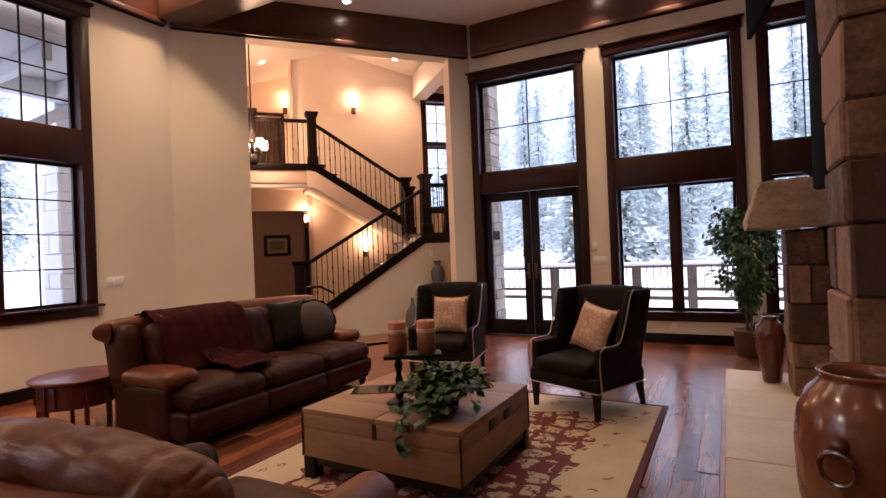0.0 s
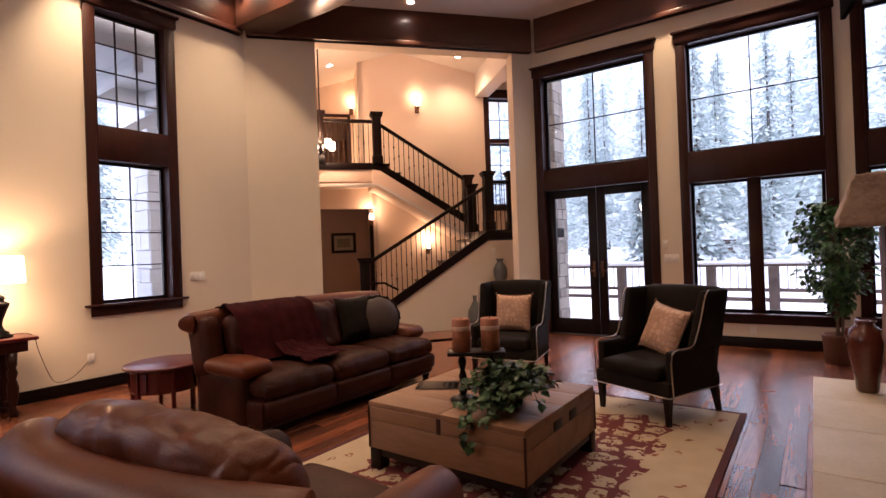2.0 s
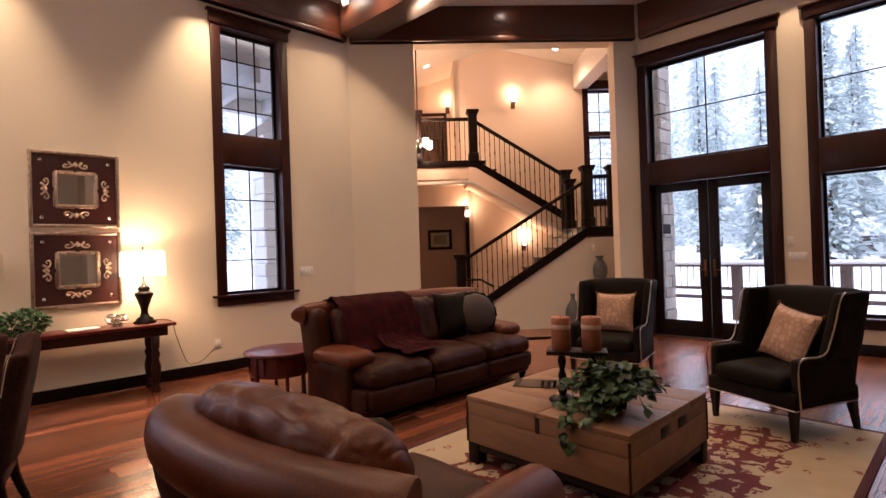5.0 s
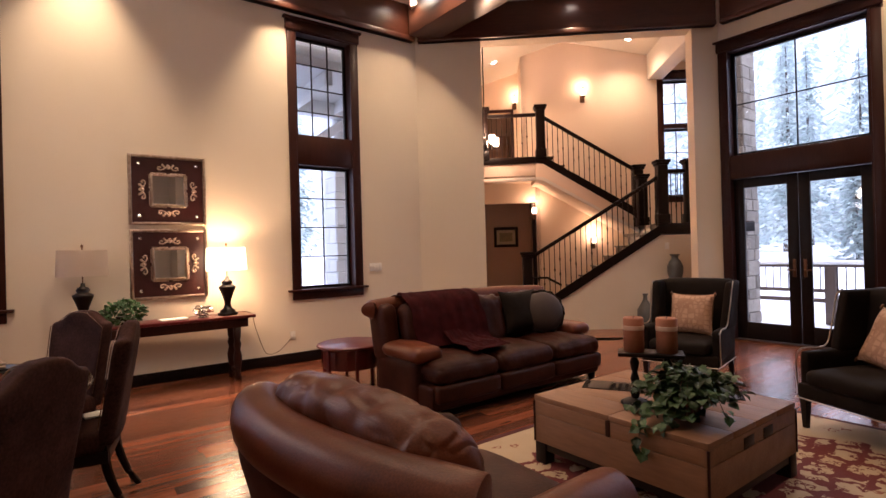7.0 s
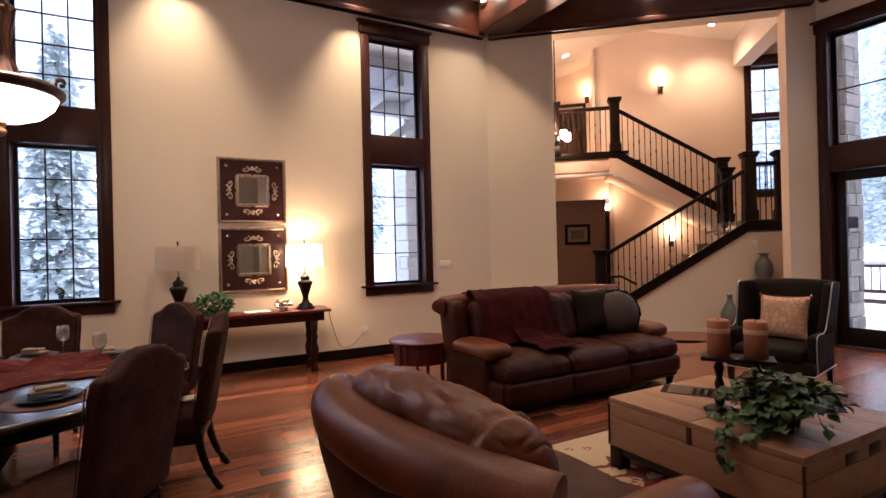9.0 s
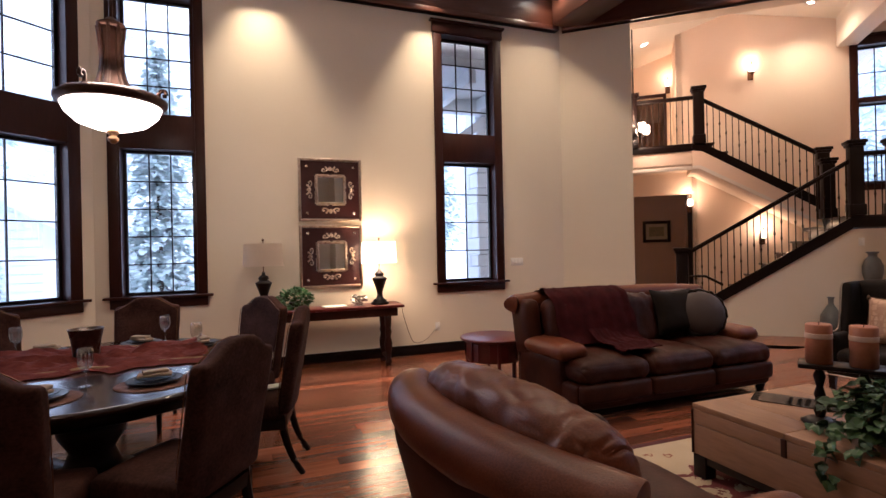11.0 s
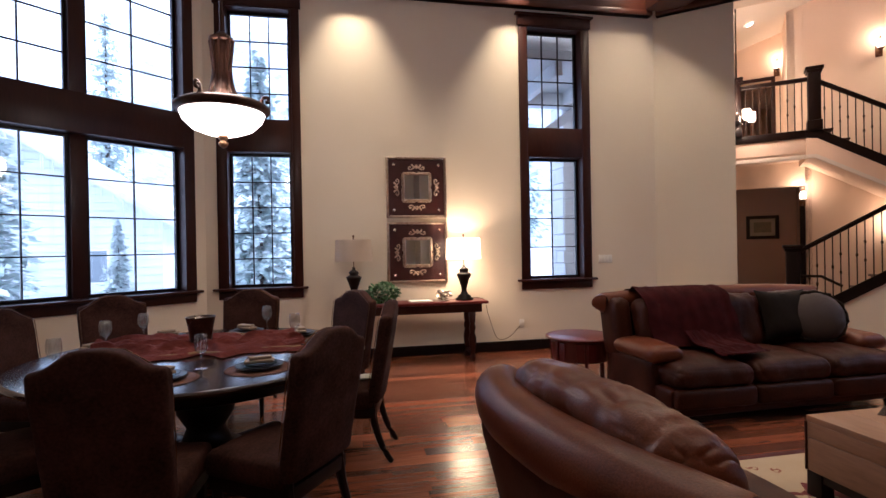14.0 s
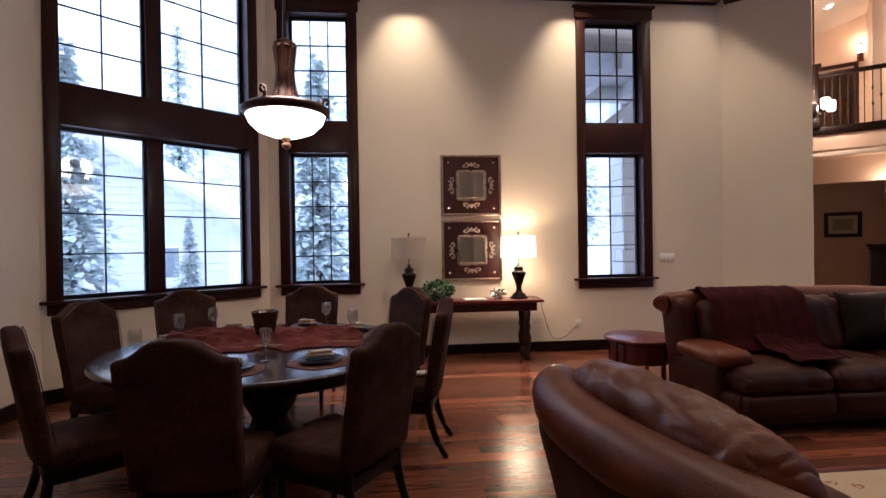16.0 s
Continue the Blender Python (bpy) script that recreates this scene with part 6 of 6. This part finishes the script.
def dining_chair():
    t = thing("dining_chair", "brown suede dining chair with an arched back and dark legs", "dining chair", group="chairs round the dining table")
    # local: faces -y
    part("seat", soft((-0.25, -0.27, 0.36), (0.25, 0.22, 0.49), 0.04, 9, crown=0.025, wrinkle=0.004, grain=(4, 4, 4)), SUEDE, t)
    part("seat_rail", box((-0.23, -0.245, 0.30), (0.23, 0.23, 0.37), 0.006), BLACKWOOD, t)

    def arch(p):
        u = p.x / 0.255
        hump = 0.085 * math.exp(-((u / 0.60) ** 4)) * (1 - 0.25 * u * u)
        k = max(0, (p.z - 0.48) / 0.5)
        flare = 1 + 0.05 * max(0, (p.z - 0.5) / 0.5)
        return Vector((p.x * flare, p.y + 0.17 * max(0, p.z - 0.40) + 0.02 * (1 - u * u), p.z + hump * min(1, k) ** 1.5))

    part("backrest", soft((-0.25, 0.165, 0.40), (0.25, 0.255, 0.995), 0.032, 17, bend=arch, wrinkle=0.004, grain=(4, 4, 4)), SUEDE, t)
    edge = [arch(Vector((x, 0.163, z))) for x, z in [(-0.235, 0.5), (-0.24, 0.7), (-0.24, 0.96), (-0.16, 0.985), (-0.08, 0.985), (0, 0.985), (0.08, 0.985), (0.16, 0.985), (0.24, 0.96), (0.24, 0.7), (0.235, 0.5)]]
    part("nail_trim", tube([tuple(e) for e in edge], 0.003, 5), BRONZE, t)
    for s in (-1, 1):
        part("leg", tube([(s * 0.20, -0.22, 0.31), (s * 0.20, -0.225, 0.0)], lambda u: 0.028 - 0.010 * u, 8), BLACKWOOD, t)
        part("leg", tube(curve([(s * 0.20, 0.20, 0.42), (s * 0.20, 0.22, 0.25), (s * 0.20, 0.27, 0.1), (s * 0.20, 0.33, 0.0)], 3), lambda u: 0.028 - 0.010 * u, 8), BLACKWOOD, t)
    return t


proto = dining_chair()
first = True
for x, y, facing in ((-0.97, 2.56, 86), (-0.36, 2.70, 146), (-0.02, 3.74, 169), (-0.17, 4.52, 218), (-0.93, 4.95, 265), (-1.86, 4.75, 303), (-2.10, 4.02, 345), (-1.74, 2.98, 38)):
    m = at(x, y, 0, facing + 90)
    if first:
        proto.matrix_basis = m
        first = False
    else:
        copy_thing(proto, m)


def goblet(x, y):
    t = thing("wine_goblet", "clear stemmed wine glass on the dining table", "glass", at(x, y, 0.761), group="goblets")
    part("base", lathe([(0.036, 0.0), (0.034, 0.003), (0.005, 0.008)], 20), CLEARGLASS, t)
    part("stem", lathe([(0.005, 0.008), (0.004, 0.05), (0.006, 0.085)], 12), CLEARGLASS, t)
    part("bowl", lathe([(0.006, 0.085), (0.03, 0.105), (0.040, 0.14), (0.038, 0.18), (0.033, 0.205), (0.031, 0.205), (0.036, 0.18), (0.038, 0.14), (0.028, 0.107), (0.0, 0.09)], 24), CLEARGLASS, t, "clear bowl")


for x, y in ((-0.86, 3.22), (-1.70, 4.05), (-1.58, 4.42), (-0.68, 4.62), (-0.40, 4.02), (-1.66, 3.30)):
    goblet(x, y)


def setting(ang):
    a = math.radians(ang)
    x, y = TX + 0.76 * math.cos(a), TY + 0.76 * math.sin(a)
    mt = thing("placemat", "round brown woven placemat on the dining table", "placemat", at(x, y, 0.7605), group="placemats")
    part("weave", lathe([(0.0, 0.0), (0.19, 0.0), (0.192, 0.003), (0.188, 0.005), (0.0, 0.005)], 36), BASKET, mt)
    pl = thing("dinner_plate", "dark glazed dinner plate on a placemat", "plate", at(x, y, 0.7665), group="dinner plates")
    part("plate_body", lathe([(0.07, 0.0), (0.09, 0.006), (0.135, 0.018), (0.137, 0.022), (0.13, 0.022), (0.085, 0.010), (0.0, 0.008)], 36), CHINA, pl)
    sp = thing("side_plate", "smaller dark glazed plate stacked on the dinner plate", "plate", at(x, y, 0.782), group="side plates")
    part("plate_body", lathe([(0.05, 0.0), (0.07, 0.005), (0.10, 0.014), (0.102, 0.018), (0.096, 0.017), (0.065, 0.009), (0.0, 0.007)], 32), CHINA, sp)
    nk = thing("folded_napkin", "folded taupe cloth napkin on a plate", "napkin", at(x, y, 0.797, ang + 60), group="napkins")
    part("fold", soft((-0.085, -0.04, 0.0), (0.085, 0.04, 0.022), 0.01, 6, wrinkle=0.006, seed=ang), NAPKIN, nk)
    part("fold", soft((-0.06, -0.03, 0.018), (0.07, 0.035, 0.04), 0.01, 6, wrinkle=0.006, seed=ang + 3, m=rz(12)), NAPKIN, nk)


for ang in (-93, -54, 2, 38, 79, 124, 168, 222):
    setting(ang)

# crumpled runner across the table
bm = bmesh.new()
n1, n2 = 90, 40
rows = []
for i in range(n1 + 1):
    rowv = []
    for k in range(n2 + 1):
        u, v = i / n1 - 0.5, k / n2 - 0.5
        x = u * 1.35 + 0.02 * noise.noise(Vector((k * 0.26, i * 0.2, 1)))
        y = v * 0.86 * (1 + 0.35 * noise.noise(Vector((i * 0.10, 4, 0)))) + 0.08 * noise.noise(Vector((i * 0.055, 9, 0)))
        ridge = abs(noise.noise(Vector((u * 3.5 + 3, v * 8, 0.5)))) + 0.5 * abs(noise.noise(Vector((u * 9, v * 18, 2.5))))
        rowv.append(bm.verts.new((x, y, 0.006 + 0.11 * ridge * (1 - (2 * abs(v)) ** 4))))
    rows.append(rowv)
for i in range(n1):
    for k in range(n2):
        bm.faces.new((rows[i][k], rows[i + 1][k], rows[i + 1][k + 1], rows[i][k + 1]))
bmesh.ops.solidify(bm, geom=bm.faces[:], thickness=0.004)
rn = thing("cloth_runner", "crumpled crimson cloth runner with gold threads on the dining table", "table runner", at(TX - 0.05, TY + 0.22, 0.762, 8))
part("cloth", bm, RUNNER, rn)
for s in (-1, 1):
    pts = [(-0.64 + 1.28 * q / 24, s * 0.36 * (1 + 0.35 * noise.noise(Vector((q * 0.375, 4, 0)))) + 0.05 * noise.noise(Vector((q * 0.9, s, 0))), 0.018 + 0.012 * noise.noise(Vector((q, s * 3, 1)))) for q in range(25)]
    part("gold_edge", tube(pts, 0.010, 6), FRINGE, rn, "gold braided edge")
bu = thing("wine_bucket", "hammered bronze wine bucket on the dining table", "bucket", at(-1.05, 3.98, 0.763))
part("body", lathe([(0.065, 0.0), (0.07, 0.01), (0.085, 0.14), (0.10, 0.21), (0.104, 0.215), (0.098, 0.215), (0.08, 0.13), (0.06, 0.015), (0.0, 0.012)], 28), material("bucket_bronze", (0.13, 0.10, 0.085), 0.28, 0.9, second=(0.05, 0.035, 0.03), scale=10, bump=0.25), bu)
mg = thing("folded_paper", "pale folded paper lying on a dining chair seat", "paper", at(TX + 1.10, TY + 0.02, 0.512, 10))
part("sheet", soft((-0.08, -0.06, 0.0), (0.08, 0.06, 0.012), 0.004, 4), PAPER, mg)

# ---- outside ----
bm = bmesh.new()
n = 60
grid = []
for i in range(n + 1):
    r_ = []
    for k in range(n + 1):
        u, v = (i / n - 0.5) * 2, (k / n - 0.5) * 2
        x, y = math.copysign(abs(u) ** 2.2 * 600, u) + 10, math.copysign(abs(v) ** 2.2 * 600, v) + 10
        d = math.hypot(x - 3, y - 3)
        z = -0.22 + (0.25 * noise.noise(Vector((x * 0.12, y * 0.12, 0))) if d > 16 else 0) + max(0, d - 40) * 0.02
        r_.append(bm.verts.new((x, y, z)))
    grid.append(r_)
for i in range(n):
    for k in range(n):
        bm.faces.new((grid[i][k], grid[i + 1][k], grid[i + 1][k + 1], grid[i][k + 1]))
tagged(part("ground", bm, SNOW), "snow-covered ground round the house", "snow", kind="structure")
bm = bmesh.new()
n = 48
grid = []
for i in range(n + 1):
    r_ = []
    for k in range(13):
        th = math.radians(-60 + 170 * i / n)
        r = 95 + 14 * k
        z = -4 + 7.0 * k ** 1.12 * (1 + 0.3 * noise.noise(Vector((i * 0.25, 3, 0)))) + 3 * noise.noise(Vector((i * 0.7, k * 0.7, 0)))
        r_.append(bm.verts.new((r * math.cos(th), r * math.sin(th), z)))
    grid.append(r_)
for i in range(n):
    for k in range(12):
        bm.faces.new((grid[i][k], grid[i + 1][k], grid[i + 1][k + 1], grid[i][k + 1]))
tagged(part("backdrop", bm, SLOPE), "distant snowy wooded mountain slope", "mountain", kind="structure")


def spruce(seed, height, label, load=0.5, full=1.0):
    """A spruce of many drooping boughs with snow lying on them."""
    g = random.Random(seed)
    t = thing("spruce_tree", label, "tree", group="spruces outside")
    part("trunk", tube([(0, 0, 0), (0.02, 0, height * 0.5), (0, 0, height)], lambda u: 0.013 * height * (1 - 0.93 * u), 8), BARK, t)
    bm, sn = bmesh.new(), bmesh.new()

    def spray(into, p, along, wd, ln):
        """A small ragged clump of needles, two crossed blades."""
        side = along.cross(Vector((g.uniform(-0.5, 0.5), g.uniform(-0.5, 0.5), 1))).normalized()
        tip = p + along * ln
        mid = p + along * ln * g.uniform(0.35, 0.6)
        v = [into.verts.new(q) for q in (p, mid + side * wd, tip, mid - side * wd * g.uniform(0.5, 1))]
        into.faces.new(v)

    z = height * g.uniform(0.05, 0.12)
    while z < height * 0.985:
        f = 1 - z / height
        reach = height * 0.17 * full * f ** 0.8 * g.uniform(0.75, 1.1) + 0.10
        count = int(5 + 5 * f)
        for k in range(count):
            if g.random() < 0.10:
                continue
            a = 6.283 * (k + g.random()) / count
            ln = reach * g.uniform(0.45, 1.2)
            c, s_ = math.cos(a), math.sin(a)
            droop = g.uniform(0.15, 0.55)
            base = Vector((0, 0, z + g.uniform(-0.25, 0.25)))
            for q in range(15):
                u = (q + g.random()) / 15
                p = base + Vector((c * ln * u, s_ * ln * u, -droop * ln * u * u)) + Vector((g.gauss(0, 0.05), g.gauss(0, 0.05), g.gauss(0, 0.05))) * ln
                along = Vector((c + g.gauss(0, 0.6), s_ + g.gauss(0, 0.6), -0.35 + g.gauss(0, 0.35))).normalized()
                size = (0.14 + 0.17 * ln) * g.uniform(0.5, 1.3)
                spray(bm, p, along, size * 0.34, size)
                if g.random() < load * 0.55:
                    spray(sn, p + Vector((0, 0, 0.05)), Vector((along.x, along.y, along.z * 0.3)).normalized(), size * 0.26, size * 0.75)
        z += height * 0.011 + 0.07 * f
    part("crown", bm, NEEDLE, t, "green boughs with haze painted into their colour", smooth=False)
    part("snow_load", sn, SNOWLOAD, t, "snow lying on the boughs", smooth=False)
    return t


kinds = [spruce(1, 16, "tall dark spruce dusted with snow", 0.40, 1.1), spruce(2, 21, "tall dark spruce dusted with snow", 0.45, 0.95), spruce(3, 7, "young spruce heavy with snow", 0.9, 1.05)]
g = random.Random(21)
spots = [(44, 7.2, 0, 1.15), (52, 18.5, 1, 1.0), (40, -1.2, 0, 1.2), (58, -6.0, 1, 1.1), (56, 10.0, 1, 1.0), (66, 24, 1, 1.1), (64, 3.5, 1, 1.2), (72, 9.5, 0, 1.5), (47, 3.4, 2, 1.3), (78, -9, 1, 1.3), (86, 22, 1, 1.3), (90, 2, 1, 1.4), (80, 36, 0, 1.5), (42, -8, 0, 1.1), (70, 30, 1, 1.1), (50, 13.2, 2, 1.5), (40, 34, 0, 1.1), (28, 44, 1, 1.0), (18, 50, 1, 1.1), (-2.3, 15.5, 2, 1.05), (-5.2, 13.4, 2, 0.36), (-7.7, 12.8, 2, 0.95), (-3.9, 14.2, 2, 0.33), (7, 52, 1, 1.1), (-4, 60, 1, 1.2), (-20, 50, 1, 1.1), (96, 12, 1, 1.6), (100, -3, 1, 1.5), (92, 30, 1, 1.5)]
used = set()
for x, y, k, sc in spots:
    m = at(x, y, -0.3, g.uniform(0, 360)) @ Matrix.Scale(sc, 4)
    if k not in used:
        used.add(k)
        kinds[k].matrix_basis = m
    else:
        o = copy_thing(kinds[k], m)
        o.matrix_basis = m

# woods on the far slope, too many to count, haze in their pale colour
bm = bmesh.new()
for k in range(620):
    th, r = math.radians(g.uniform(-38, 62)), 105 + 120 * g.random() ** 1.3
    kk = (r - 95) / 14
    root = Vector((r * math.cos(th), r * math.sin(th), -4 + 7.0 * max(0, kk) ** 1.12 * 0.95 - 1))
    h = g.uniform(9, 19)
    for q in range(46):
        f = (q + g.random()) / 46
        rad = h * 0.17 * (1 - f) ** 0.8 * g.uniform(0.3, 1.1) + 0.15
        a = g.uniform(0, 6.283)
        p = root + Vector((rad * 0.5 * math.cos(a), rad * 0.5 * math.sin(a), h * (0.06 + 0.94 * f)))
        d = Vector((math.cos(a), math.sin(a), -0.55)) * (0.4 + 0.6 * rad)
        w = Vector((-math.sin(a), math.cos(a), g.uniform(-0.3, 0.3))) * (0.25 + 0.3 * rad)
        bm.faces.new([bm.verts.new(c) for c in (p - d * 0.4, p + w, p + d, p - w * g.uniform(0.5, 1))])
tagged(part("far_woods", bm, HAZETREE, None, smooth=False), "conifer woods on the far slope, haze painted into their colour", "woods", kind="stuff")

# deck rail beyond the doors
rail = thing("deck_railing", "weathered wooden deck railing with snow on its top rail", "railing", at(12.0, 0.0, -0.2))
for y in (-6.3, -4.6, -2.9, -1.1, 0.65, 1.75, 3.6, 5.3, 7.0):
    part("post", box((-0.09, y - 0.09, 0), (0.09, y + 0.09, 1.12), 0.01), DECKWOOD, rail)
part("top_rail", box((-0.07, -6.4, 1.121), (0.07, 7.1, 1.17), 0.008), DECKWOOD, rail)
part("snow_cap", soft((-0.08, -6.4, 1.168), (0.08, 7.1, 1.25), 0.04, 8), SNOW, rail, "snow lying on the rail")
part("lower_rail", box((-0.03, -6.4, 0.42), (0.03, 7.1, 0.50)), DECKWOOD, rail, smooth=False)
part("lower_rail", box((-0.03, -6.4, 0.62), (0.03, 7.1, 0.69)), DECKWOOD, rail, smooth=False)
me = None
for q in range(96):
    mm = Matrix.Translation((0, -6.3 + q * 0.14, 0.69))
    if me is None:
        me = part("picket", box((-0.008, -0.008, 0), (0.008, 0.008, 0.44)), IRON, rail, m=mm, smooth=False).data
    else:
        put("picket", me, rail, m=mm)
shed = thing("cabin", "small snow-roofed log cabin beyond the deck", "cabin", at(62, 9.6, -0.3, 20))
part("wall", box((-2, -2.5, 0), (2, 2.5, 2.0)), DECKWOOD, shed, smooth=False)
bm = slab([(-2.9, 1.9), (0, 3.2), (2.9, 1.9), (2.9, 2.3), (0, 3.7), (-2.9, 2.3)], -3.0, 3.0)
part("roof", bm, SNOW, shed, "snow-covered roof", smooth=False)
part("window", box((-2.03, -0.8, 0.8), (-1.99, 0.4, 1.6)), BLACKPLASTIC, shed, smooth=False)

OUTSTONE = material("outdoor_stone", (0.30, 0.27, 0.23), 0.9, second=(0.14, 0.12, 0.10), scale=4, fine=24, bump=0.8, pieces=0.4)
stone_pier("porch_column", "rough stone porch column outside the French doors", 9.85, 10.35, 4.2, 4.7, -0.2, 5.2, 0.22, 31, OUTSTONE, "xy")
stone_pier("porch_column", "pale boarded porch column outside the window", 4.05, 4.6, 8.9, 9.45, -0.2, 4.6, 0.26, 33, SIDING, "xy")
porch = thing("porch_roof", "timber porch roof with board soffit outside the window", "porch", at(3.6, 7.05, 0))
bm = slab([(-1.6, 4.2), (1.4, 4.2), (1.4, 4.35), (-1.6, 4.35)], 0.1, 1.9)
part("soffit", bm, SIDING, porch, smooth=False)
part("porch_beam", box((-1.6, 1.6, 3.95), (1.4, 1.8, 4.2), 0.02), SIDING, porch)
for x in (-1.2, -0.4, 0.4, 1.2):
    part("rafter", box((x - 0.06, 0.1, 3.98), (x + 0.06, 1.6, 4.2), 0.01), SIDING, porch)
part("brace", box((-0.08, -0.08, -1.0), (0.08, 0.08, 1.0), 0.01, m=Matrix.Translation((-0.1, 1.7, 3.4)) @ ry(55)), SIDING, porch)
part("snow", soft((-1.7, 0.1, 4.35), (1.5, 2.0, 4.7), 0.15, 8), SNOW, porch, "snow on the porch roof")

# Sky light on the house panes is put into their grey-blue colour
GREYGLASS = material("sky_lit_window", (0.22, 0.26, 0.29), 0.1, bump=0.02)
house = thing("neighbour_house", "grey-sided gabled house with a snowy roof and icicles", "house", at(-11.2, 20.5, -0.6, 8))
part("wall", slab([(-4.6, 0), (4.6, 0), (4.6, 3.4), (0, 6.3), (-4.6, 3.4)], 0, 8), SIDING, house, "grey horizontal siding", smooth=False)
for k in range(20):
    z = 0.3 + k * 0.3
    hw = 4.6 if z < 3.4 else 4.6 * (6.3 - z) / 2.9
    if hw > 0.2:
        part("siding_board", box((-hw, -0.035, z), (hw, -0.001, z + 0.27)), SIDING, house, smooth=False)
part("roof", slab([(-5.4, 2.95), (0, 6.4), (5.4, 2.95), (5.4, 3.35), (0, 6.9), (-5.4, 3.35)], -0.8, 8.4), SNOW, house, "snow-covered roof", smooth=False)
part("fascia", slab([(-5.4, 2.75), (0, 6.2), (5.4, 2.75), (5.4, 2.96), (0, 6.41), (-5.4, 2.96)], -0.84, -0.76), SIDING, house, smooth=False)
for x, z0 in ((-2.2, 0.9), (2.3, 0.9)):
    w = part("window", box((x - 0.55, -0.06, z0), (x + 0.55, -0.036, z0 + 1.3), 0.01), WHITEPLASTIC, house)
    part("pane", box((x - 0.47, -0.068, z0 + 0.08), (x + 0.47, -0.061, z0 + 1.22)), GREYGLASS, w, smooth=False)
g = random.Random(4)
ICE = material("icicle", (0.75, 0.80, 0.85), 0.15, bump=0.05)
for k in range(34):
    u = g.uniform(-5.3, 5.3)
    zt = 6.2 - abs(u) * 0.64
    part("icicle", lathe([(0.004, -g.uniform(0.3, 1.2)), (0.03, 0.0)], 6, m=Matrix.Translation((u, -0.8, zt))), ICE, house, smooth=False)

# ---- floor planks, one by one ----
plank_meshes = {}
for a, b, y0 in FLOORLIST:
    ln = round((b - a) * 20) / 20
    if ln not in plank_meshes:
        bm = box((0.0006, 0.0006, -0.017), (ln - 0.0006, W - 0.0006, 0.0))
        bmesh.ops.bevel(bm, geom=[e for e in bm.edges if all(v.co.z > -0.001 for v in e.verts)], offset=0.0012, segments=1, affect="EDGES")
        plank_meshes[ln] = part("plank", bm, PLANK, floor, m=Matrix.Translation((a, y0, 0)), smooth=False).data
        floor.children[-1].scale.x = (b - a) / ln
    else:
        p = put("plank", plank_meshes[ln], floor, m=Matrix.Translation((a, y0, rng.uniform(-0.001, 0.001))))
        p.scale.x = (b - a) / ln
